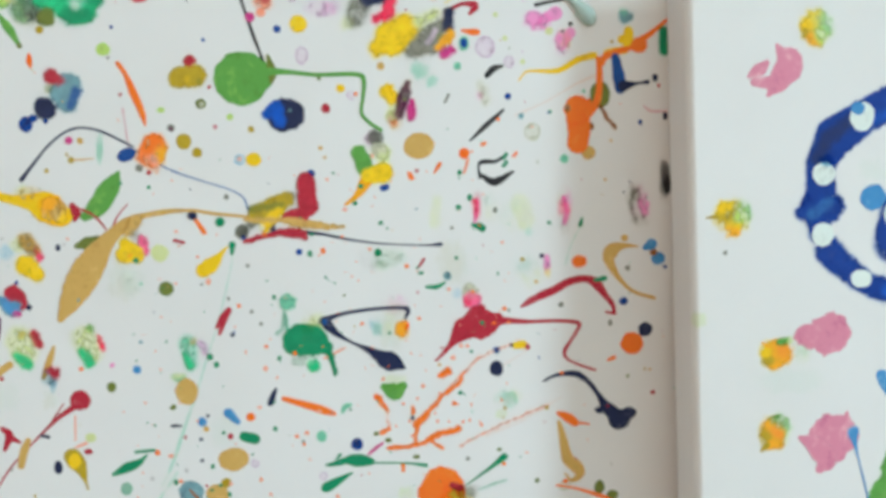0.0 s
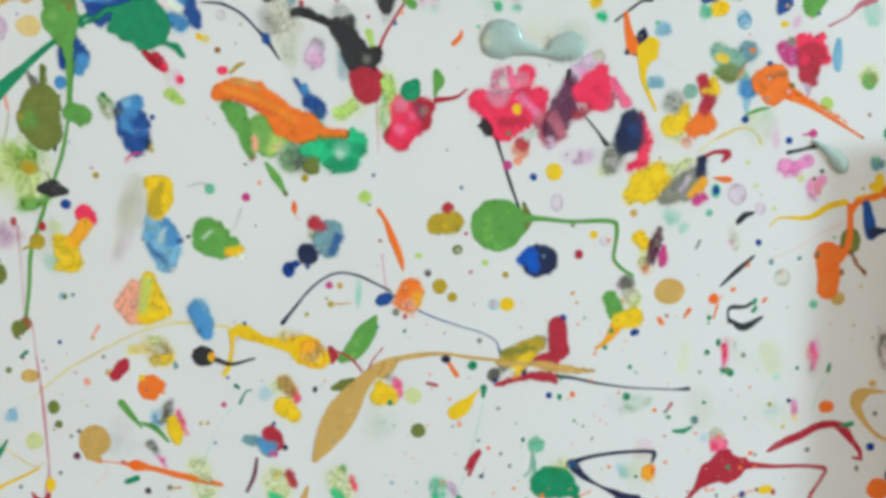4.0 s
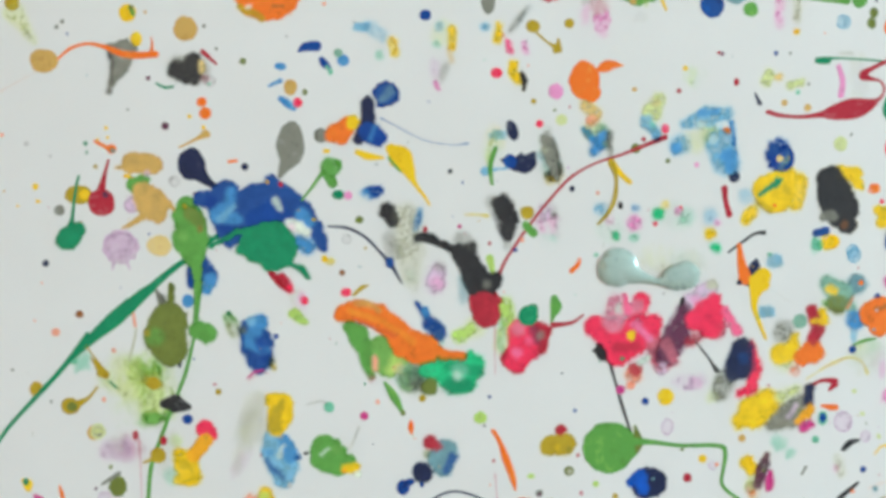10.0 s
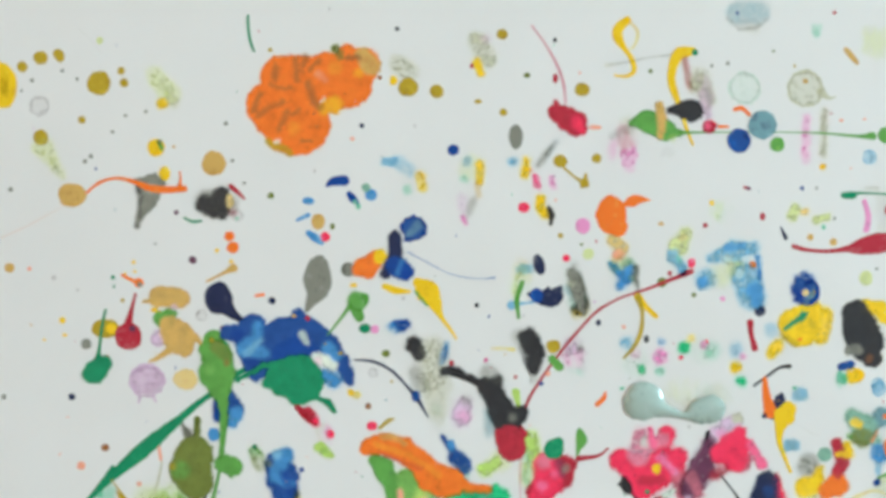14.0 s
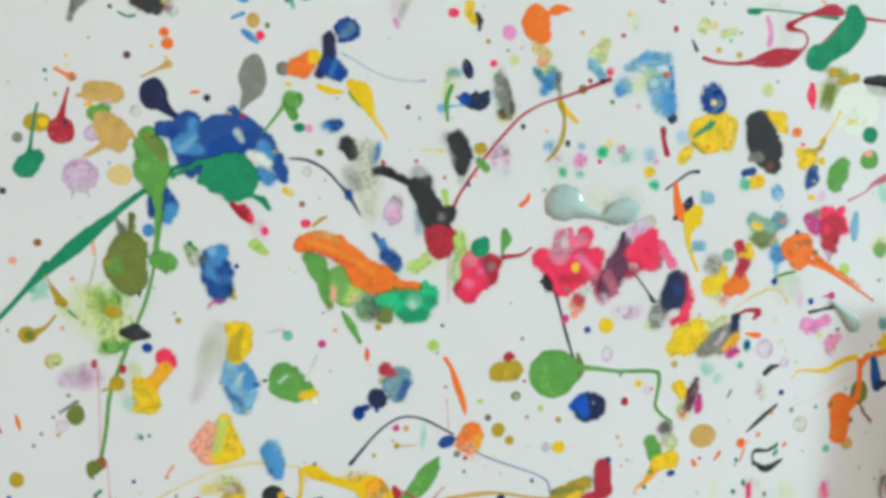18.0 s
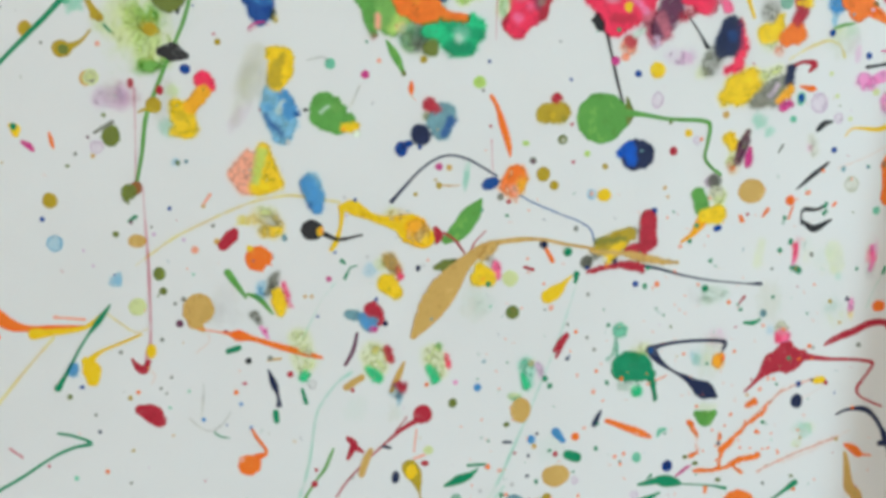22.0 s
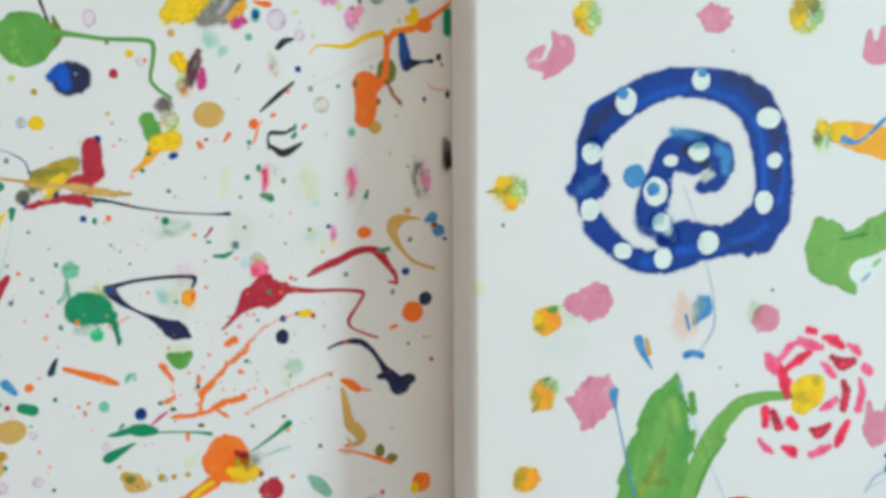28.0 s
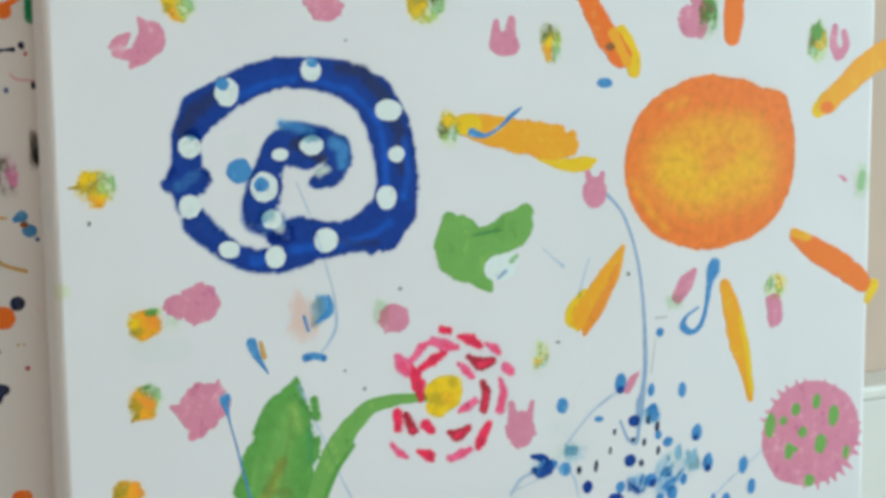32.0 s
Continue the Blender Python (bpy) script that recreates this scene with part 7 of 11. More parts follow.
brush(G1, "pink", [(86.2, 68.32, 0.25), (86.37, 67.55, 0.33), (86.21, 66.77, 0.26)])
brush(G1, "pink", [(81.11, 68.46, 0.14), (80.99, 67.6, 0.25), (80.89, 67.08, 0.14)])
brush(G1, "emerald", [(87.26, 67, 0.15), (87.16, 66.62, 0.26)])
trail(G1, "mint", [(87.27, 66.76, 0.15), (86.55, 65.41, 0.11), (86.21, 64.35, 0.15)])
drop(G1, "emerald", 82.76, 70.8, 0.29, 0.27)
drop(G1, "emerald", 82.73, 70.35, 0.29, 0.28)
drop(G1, "emerald", 85.3, 66.85, 0.26, 0.25)
drop(G1, "orange", 83.34, 70.87, 0.22, 0.21)
drop(G1, "orange", 81.51, 71.61, 0.25, 0.24)
drop(G1, "light_blue", 91.12, 65.08, 0.47, 0.44)
drop(G1, "light_blue", 91.74, 64.41, 0.63, 0.59)
drop(G1, "brown", 91.49, 64.74, 0.39, 0.36)
drop(G1, "blue", 92.24, 63.85, 0.28, 0.26)
drop(G1, "orange", 92.11, 59.6, 0.08, 0.07)
drop(G1, "emerald", 80.64, 68.56, 0.29, 0.48, -0.31)
brush(G1, "orange", [(77.12, 70.17, 0.14), (77.26, 69.83, 0.21)])
drop(G1, "grey", 85.87, 61.92, 0.34, 0.32)
drop(G1, "grey", 82.73, 61.77, 0.22, 0.21)
drop(G1, "grey", 89.96, 63.9, 0.35, 0.33)
drop(G1, "grey", 88.83, 60.65, 0.27, 0.44, -2.11)
drop(G1, "grey", 79.96, 52.9, 0.26, 0.26)
drop(G1, "grey", 79.53, 66.85, 0.21, 0.21)
drop(G1, "ochre", 88.73, 73.69, 0.08, 0.07)
drop(G1, "ochre", 89.81, 65.72, 0.47, 0.43)
drop(G1, "ochre", 88.71, 69.23, 0.19, 0.18)
drop(G1, "mustard", 82.31, 55.85, 0.22, 0.22)
drop(G1, "mustard", 84.84, 55.7, 0.27, 0.26)
drop(G1, "orange", 76.8, 64.73, 0.28, 0.27)
drop(G1, "orange", 82.47, 61.89, 0.3, 0.28)
drop(G1, "orange", 75.12, 58.09, 0.21, 0.21)
drop(G1, "olive", 84.12, 51.23, 0.31, 0.3)
drop(G1, "olive", 81.88, 53.32, 0.34, 0.22, -3.89)
drop(G1, "olive", 76.87, 53.23, 0.43, 0.29, -3.99)
drop(G1, "olive", 75.26, 54.37, 0.43, 0.29, -3.74)
drop(G1, "olive", 74.55, 54.81, 0.35, 0.28, -3.65)
drop(G1, "grey", 62.79, 56.1, 0.32, 0.2, -3.51)
drop(G1, "grey", 66.43, 63.41, 0.19, 0.2)
drop(G1, "grey", 67.71, 62.57, 0.23, 0.23)
drop(G1, "grey", 67.64, 65.26, 0.23, 0.23)
drop(G1, "grey", 68.2, 61.82, 0.23, 0.23)
drop(G1, "grey", 64.97, 64.33, 0.16, 0.16)
drop(G1, "grey", 70.24, 54.63, 0.2, 0.21)
drop(G1, "navy", 62.79, 56.1, 0.29, 0.17, -3.51)
drop(G1, "navy", 64.32, 53.9, 0.29, 0.2, -4.04)
drop(G1, "navy", 64.34, 55.19, 0.23, 0.24)
drop(G1, "orange", 70.28, 54.46, 0.2, 0.21)
drop(G1, "orange", 69.9, 54.97, 0.24, 0.24)
drop(G1, "orange", 70.48, 55.14, 0.24, 0.24)
drop(G1, "orange", 68.42, 60.46, 0.23, 0.24)
brush(G1, "red", [(63.62, 66.95, 0.16), (64.15, 66.79, 0.16)])
brush(G1, "red", [(65.67, 61.77, 0.2), (66, 62.33, 0.29), (66.42, 62.81, 0.23)])
drop(G1, "light_blue", 61.06, 59.39, 0.06, 0.07)
drop(G1, "olive", 62.9, 57.23, 0.32, 0.33)
mark(G1, ("pale_olive", 0.3, 0.39, [(58.48, 99.93, 1.29)]), ("sky", 0.45, 0.32, [(58.25, 100.25, 0.51)]), ("yellow", 0.7, 0.26, [(58.96, 100.1, 0.45), (58.96, 99.14, 0.39)]), ("ochre", 0.45, 0.29, [(58.8, 98.97, 0.29), (58.9, 98.33, 0.26)]), ("mint", 0.5, 0.26, [(58.06, 99.29, 0.39)]), ("mauve", 0.4, 0.32, [(57.94, 98.17, 0.51), (58.0, 97.53, 0.45)]), ("grey", 0.35, 0.32, [(58.58, 98.01, 0.39), (58.32, 97.3, 0.29)]), ("pink", 0.85, 0.19, [(57.94, 97.11, 0.23), (58.2, 96.66, 0.16)]))
mark(G1, ("sky", 0.65, 0.26, [(60.84, 100.27, 0.45)]), ("yellow", 0.78, 0.29, [(61.61, 100.34, 0.32), (61.55, 99.57, 0.52)]), ("pale_orange", 0.6, 0.19, [(61.94, 99.73, 0.19)]), ("grey", 0.5, 0.29, [(62.36, 100.12, 0.29), (62.84, 100.76, 0.42), (63.33, 101.41, 0.16)]), ("hot_pink", 0.8, 0.19, [(62.13, 99.47, 0.26), (62.27, 98.9, 0.39)]), ("pink", 0.65, 0.23, [(63.08, 99.32, 0.29), (63.18, 98.84, 0.23)]))
mark(G1, ("yellow", 0.8, 0.23, [(62.46, 98.19, 0.45), (62.43, 97.7, 0.58), (62.7, 97.16, 0.36)]), ("black", 1, 0.13, [(62.92, 97.64, 0.19), (63.05, 97.22, 0.39), (63.05, 96.74, 0.16)]))
blot(G1, 67.47, 101.44, 1.18, 3.55, 5, ("stone", -0.14, 1.29, 0.5), ("old_rose", -0.13, 0.16, 0.4), ("pink", 0.2, -0.97, 0.8), ("frost", -0.24, 1.77, 0.3))
blot(G1, 66.62, 100.89, 0.72, 1.42, 0, ("pink", 0, 0, 0.4))
mark(G1, ("mauve", 0.55, 0.29, [(71.81, 104.87, 0.65), (72.24, 104.07, 0.42), (72.15, 103.09, 0.29)]), ("stone", 0.6, 0.29, [(71.38, 104.61, 0.59)]), ("old_rose", 0.35, 0.29, [(70.81, 106.15, 0.29), (71.05, 104.7, 0.29)]), ("black", 1, 0.13, [(69.95, 103.2, 0.23), (70.74, 103.24, 0.91), (71.2, 103.21, 1.24)]), ("red", 0.85, 0.16, [(72.22, 102.28, 0.65)]), ("hot_pink", 0.6, 0.2, [(72.16, 102.35, 0.33)]))
mark(G1, ("pink", 0.5, 0.3, [(77.95, 102.82, 0.4), (77.91, 100.37, 0.4)]), ("stone", 0.65, 0.26, [(79.02, 103.15, 0.43), (78.97, 100.71, 0.43)]), ("yellow", 0.85, 0.17, [(78.98, 99.99, 0.3)]))
mark(G1, ("pale_ochre", 0.75, 0.26, [(66.59, 95.8, 0.58), (67.17, 95.32, 0.71)]), ("pale_orange", 0.75, 0.26, [(66.97, 94.9, 0.58)]), ("grey_green", 0.6, 0.26, [(67.55, 94.36, 0.71), (67.68, 93.56, 0.52)]), ("light_blue", 0.8, 0.23, [(66.58, 94.36, 0.39), (67.45, 93.37, 0.39)]), ("grey", 0.5, 0.26, [(68.04, 94.19, 0.29), (67.94, 93.36, 0.29)]))
mark(G1, ("pale_olive", 0.75, 0.29, [(70.54, 95.46, 1.1), (70.93, 96.16, 0.58)]), ("sky", 0.75, 0.26, [(70.15, 94.82, 0.71), (70.73, 94.18, 0.45)]), ("pale_ochre", 0.5, 0.26, [(70.7, 95.93, 0.39)]), ("mint", 0.5, 0.26, [(70.54, 94.66, 0.39)]))
mark(G1, ("pale_olive", 0.4, 0.58, [(72.99, 93.65, 1.09)]), ("sky", 0.5, 0.43, [(72.09, 93.48, 1.09)]), ("light_blue", 0.8, 0.36, [(71.91, 93.3, 0.58)]))
mark(G1, ("pale_olive", 0.6, 0.32, [(73.8, 94.15, 0.97)]), ("sky", 0.7, 0.32, [(72.33, 94.65, 0.39), (73.8, 95.12, 1.17), (74.84, 95.27, 0.71)]), ("light_blue", 0.75, 0.26, [(73.31, 95.28, 0.39), (74.29, 95.43, 0.26)]), ("light_blue", 0.7, 0.26, [(75.17, 94.72, 0.26), (75.31, 93.44, 0.26)]), ("frost", 0.6, 0.26, [(73.31, 94.64, 0.45)]))
mark(G1, ("sky", 0.65, 0.48, [(74.38, 93.65, 1.46), (74.83, 92.51, 1.47)]), ("light_blue", 0.9, 0.44, [(75.01, 92.78, 0.88), (75.09, 92.09, 0.51)]), ("frost", 0.5, 0.37, [(74.09, 93.82, 0.51)]))
mark(G1, ("sky", 0.4, 0.32, [(75.98, 90.48, 0.76)]), ("yellow", 0.75, 0.26, [(75.97, 89.13, 0.51), (76.36, 89.59, 0.7)]), ("yellow", 0.75, 0.29, [(79.15, 91.28, 0.96), (78.88, 90.18, 1.02), (78.57, 91.76, 0.77)]), ("yellow", 1, 0.19, [(77.27, 90.84, 1.66), (77.92, 90.99, 1.85), (77.75, 90.36, 1.6)]), ("mustard", 0.6, 0.19, [(76.56, 90.22, 0.29), (77.42, 89.64, 0.35)]), ("mustard", 0.5, 0.26, [(78.4, 90.82, 0.45)]), ("emerald", 1, 0.13, [(76.85, 90.59, 0.29), (77.43, 90.99, 0.29), (77.95, 91.39, 0.41)]))
blot(G1, 77.98, 92.79, 1.54, 2.16, 0, ("dark_blue", 0, 0.23, 1), ("cobalt", -0.26, -0.43, 1), ("teal_grey", 0.74, -0.43, 0.6), ("blue", 0.23, 0.88, 0.8))
drop(G1, "pale_ochre", 77.98, 92.66, 0.43, 0.43)
blot(G1, 64.5, 92.93, 1.44, 3.56, 14, ("frost", -0.56, 0.91, 0.4), ("grey", -0.17, 0.91, 0.7), ("teal_grey", -0.49, -0.23, 0.5), ("black", 0.17, -0.88, 0.95), ("grey_green", -0.39, -0.55, 0.6), ("grey", 0.33, 0.26, 0.7), ("mustard", 0.43, -1.56, 0.8))
blot(G1, 61.31, 93.51, 1.43, 2.26, 0, ("pale_olive", 0.1, 0.32, 0.6), ("pale_ochre", 0.42, 0.65, 0.5), ("lime", -0.23, -0.65, 0.5), ("frost", 0.1, -0.65, 0.4))
mark(G1, ("pale_olive", 0.85, 0.23, [(77.34, 97.5, 0.59), (77.17, 97.11, 0.53)]), ("pale_ochre", 0.8, 0.2, [(77.94, 97.37, 0.46)]), ("pale_olive", 0.85, 0.2, [(78.51, 96.92, 0.4), (79.28, 97.05, 0.33)]))
blot(G1, 72.96, 97.42, 1.39, 1.43, 0, ("lime", -0.1, 0, 0.45), ("frost", 0.23, -0.16, 0.4))
mark(G1, ("frost", 0.4, 0.5, [(68.0, 88.69, 1.42)]), ("sky", 0.55, 0.32, [(67.46, 89.82, 0.64)]), ("light_blue", 0.5, 0.29, [(69.52, 89.87, 0.43)]), ("pink", 0.7, 0.32, [(69.42, 89.01, 0.79)]), ("pink", 0.35, 0.32, [(67.99, 89.2, 0.5)]), ("jade", 0.8, 0.25, [(68.35, 88.34, 0.43)]), ("mint", 0.6, 0.29, [(69.43, 88.15, 0.47)]))
drop(G1, "rose", 70.67, 88.94, 0.3, 0.29)
mark(G1, ("frost", 0.35, 0.51, [(71.94, 89.33, 1.45)]), ("jade", 0.8, 0.32, [(70.85, 89.52, 0.65)]), ("yellow", 0.45, 0.29, [(71.28, 90.03, 0.43)]), ("pink", 0.75, 0.25, [(72.01, 89.68, 0.44)]), ("mint", 0.35, 0.51, [(72.49, 89.33, 0.8)]))
mark(G1, ("sky", 0.5, 0.44, [(73.87, 89.38, 0.73)]), ("yellow", 0.85, 0.29, [(73.88, 88.34, 0.59)]), ("pink", 0.6, 0.29, [(74.31, 88.96, 0.37)]), ("jade", 0.7, 0.29, [(74.22, 87.5, 0.55)]))
blot(G1, 64.46, 88.97, 1.57, 2.73, 10, ("mauve", 0.06, 0.65, 0.9), ("grey", 0.32, 0.65, 0.6), ("pink", 0, 0, 0.5), ("mint", 0.07, -0.81, 0.4), ("frost", -0.09, -1.3, 0.3))
blot(G1, 56.92, 89.38, 0.52, 1.42, -12, ("light_blue", 0, -0.06, 0.7))
mark(G1, ("stone", 0.5, 0.67, [(56.28, 89.49, 1.34), (56.44, 87.49, 1.51), (56.53, 86.15, 1.01)]), ("grey", 0.4, 0.6, [(55.27, 88.17, 0.73), (55.6, 87.5, 0.8)]), ("black", 0.85, 0.3, [(54.94, 89.66, 0.46), (55.21, 89.83, 0.86), (55.51, 89.26, 0.6)]), ("light_blue", 0.5, 0.27, [(56.95, 89.48, 0.34), (56.78, 88.82, 0.27)]))
blot(G1, 56.57, 85.7, 0.97, 1.62, 10, ("frost", -0.16, 0.39, 0.5), ("stone", 0.16, -0.26, 0.3))
drop(G1, "dark_blue", 55.28, 86.87, 0.52, 0.65, -0.33)
mark(G1, ("grey", 0.4, 0.48, [(61.18, 90.28, 0.69), (61.53, 89.77, 0.55)]), ("black", 0.92, 0.28, [(61.77, 90.17, 0.96), (62.22, 89.26, 0.9), (62.05, 88.42, 0.62)]), ("black", 0.5, 0.28, [(61.43, 89.6, 0.34), (61.63, 88.76, 0.28)]))
blot(G1, 62.05, 87.78, 0.59, 0.71, 0, ("grey", 0, 0.06, 0.4))
drop(G1, "mustard", 63.21, 89.65, 0.78, 0.78)
brush(G1, "black", [(57.05, 88.29, 0.32), (57.86, 87.99, 0.29), (58.67, 87.63, 0.29), (59.38, 87.3, 0.39)])
blot(G1, 57.47, 88.28, 1.29, 0.58, -10, ("black", -0.1, 0, 0.9))
mark(G1, ("mauve", 0.8, 0.47, [(58.02, 86.29, 0.81), (57.88, 85.62, 1.01)]), ("grey", 0.45, 0.34, [(58.15, 86.62, 0.47)]), ("pink", 0.4, 0.47, [(58.02, 85.62, 0.68)]))
mark(G1, ("teal_grey", 0.45, 0.41, [(59.54, 85.76, 0.55), (59.47, 84.75, 0.48)]), ("grey", 0.4, 0.51, [(59.48, 88.11, 0.88), (59.92, 87.77, 0.68)]), ("black", 1, 0.24, [(56.94, 88.25, 0.47), (57.61, 88.2, 0.3), (58.97, 87.62, 0.31)]), ("black", 1, 0.24, [(59.31, 87.44, 0.82), (59.82, 86.76, 1.02), (60.16, 86.08, 1.37), (60.5, 85.4, 1.51), (61.19, 85.72, 0.96)]), ("black", 0.7, 0.34, [(59.99, 87.77, 0.48), (60.06, 87.09, 0.41)]), ("grey", 0.5, 0.27, [(60.84, 85.56, 0.41)]), ("red", 1, 0.14, [(60.06, 84.67, 0.41), (60.67, 84.31, 1.51), (60.84, 83.84, 1.51), (61.43, 84.64, 0.48)]))
mark(G1, ("dark_blue", 0.92, 0.25, [(47.36, 83.1, 1.2), (47.66, 82.3, 1.77), (47.8, 81.5, 1.39), (47.78, 80.86, 0.57)]), ("light_blue", 0.85, 0.25, [(47.84, 83.56, 0.88), (47.19, 82.3, 0.44), (48.18, 81.9, 0.38)]), ("sky", 0.75, 0.25, [(47.37, 83.64, 0.5)]), ("cobalt", 0.6, 0.25, [(48.21, 81.49, 0.44), (47.66, 82.61, 0.32)]), ("olive", 0.5, 0.22, [(46.95, 83.1, 0.38)]))
brush(G1, "magenta", [(47.12, 80.37, 0.1), (47.5, 80.69, 0.13), (48.01, 80.78, 0.1)])
blot(G1, 48.55, 81.13, 0.45, 0.84, 19, ("mustard", 0, 0.03, 0.8))
blot(G1, 46.24, 83.53, 0.89, 1.73, 25, ("green", -0.13, 0.23, 0.7), ("olive", 0.09, -0.26, 0.6), ("stone", -0.22, 0.71, 0.4))
mark(G1, ("grey_green", 0.4, 0.34, [(57.94, 82.26, 0.81)]), ("blue", 0.85, 0.2, [(56.77, 84.57, 0.17), (57.27, 83.86, 0.4)]), ("light_blue", 0.9, 0.2, [(57.34, 83.99, 0.47)]), ("dark_blue", 0.8, 0.27, [(57.61, 83.28, 0.81), (58.08, 82.83, 0.81)]))
brush(G1, "red", [(48.5, 86.34, 0.32), (49.04, 85.82, 0.51), (49.55, 85.33, 0.26)])
blot(G1, 49.32, 85.72, 0.76, 1.22, 35, ("red", -0.13, 0.1, 1), ("rose", 0.22, -0.23, 0.9))
blot(G1, 50.09, 84.85, 1.02, 1.48, 25, ("stone", -0.26, 0.16, 0.5), ("pink", 0.22, -0.07, 0.6))
mark(G1, ("lime", 0.9, 0.19, [(49.8, 84.01, 0.63), (50.36, 83.52, 0.38)]), ("leaf_green", 0.5, 0.19, [(50.05, 83.78, 0.32)]))
drop(G1, "rose", 50.38, 84.78, 0.45, 0.45)
blot(G1, 56.49, 80.2, 2.01, 2.4, -1, ("faded_green", -0.23, 0.39, 0.7), ("grey", 0.26, 0.39, 0.6), ("stone", -0.55, -0.25, 0.5))
mark(G1, ("grey", 0.65, 0.19, [(42.44, 85.08, 0.31), (42.62, 84.54, 0.31)]), ("olive", 1, 0.19, [(42.72, 83.65, 2.01), (42.51, 82.86, 2.26), (42.8, 82.07, 1.82)]), ("olive", 1, 0.13, [(42.99, 85.61, 0.25), (42.86, 84.44, 0.22)]), ("green", 0.6, 0.31, [(41.95, 82.78, 0.88)]), ("mustard", 0.6, 0.19, [(41.49, 83.04, 0.31)]), ("green", 1, 0.16, [(44.3, 83.18, 0.88), (44.85, 82.98, 1.07)]))
blot(G1, 54.22, 90.87, 1.67, 0.9, 15, ("blue", 0.32, 0.13, 0.9), ("light_blue", -0.38, -0.1, 0.7), ("frost", -0.71, -0.42, 0.5))
blot(G1, 52.04, 92.42, 1.28, 1.15, -20, ("green", -0.06, -0.03, 1), ("faded_green", 0.51, 0.29, 0.7))
pool(G1, "frost", 74.29, 104.5, 1.85, 1.81)
pool(G1, "stone", 77.87, 104.47, 2.13, 2.08)
drop(G1, "teal_grey", 75.37, 102.37, 1.66, 1.62)
pool(G1, "mauve", 40.13, 87.85, 1.94, 1.72)
mark(G1, ("green", 1, 0.17, [(52.93, 83.23, 0.66), (53.42, 82.72, 1.16), (53.85, 81.87, 0.73), (53.98, 81.03, 0.53), (54.11, 80.36, 0.33)]), ("leaf_green", 0.95, 0.23, [(54.65, 82.12, 1.0), (55.58, 81.49, 1.54), (55.08, 80.9, 1.2)]), ("lime", 0.8, 0.47, [(55.85, 81.41, 0.67), (55.24, 80.66, 0.54)]), ("pale_orange", 0.9, 0.23, [(54.35, 81.36, 0.37), (54.41, 80.79, 0.27)]), ("pale_ochre", 0.7, 0.34, [(55.75, 80.74, 0.6)]), ("old_rose", 0.6, 0.27, [(54.14, 80.19, 0.3)]), ("grey_green", 0.6, 0.61, [(56.25, 80.29, 1.21)]), ("grey", 0.5, 0.47, [(56.75, 79.93, 0.88)]))
mark(G1, ("orange", 1, 0.17, [(52.54, 83.97, 0.86), (53.43, 84.15, 1.12), (54.59, 83.79, 1.33), (55.59, 82.99, 1.27), (56.25, 82.14, 1.68), (57.26, 81.77, 1.69), (58.11, 81.34, 1.02), (59.13, 81.38, 0.48), (59.54, 81.43, 0.27)]), ("amber", 0.6, 0.27, [(52.94, 84.16, 0.26), (54.92, 83.45, 0.27), (56.59, 82.29, 0.34)]), ("red", 0.35, 0.27, [(53.26, 83.62, 0.2), (55.59, 82.66, 0.2)]), ("ochre", 0.7, 0.27, [(53.33, 84.55, 0.3), (53.99, 84.54, 0.33), (54.66, 84.12, 0.27)]))
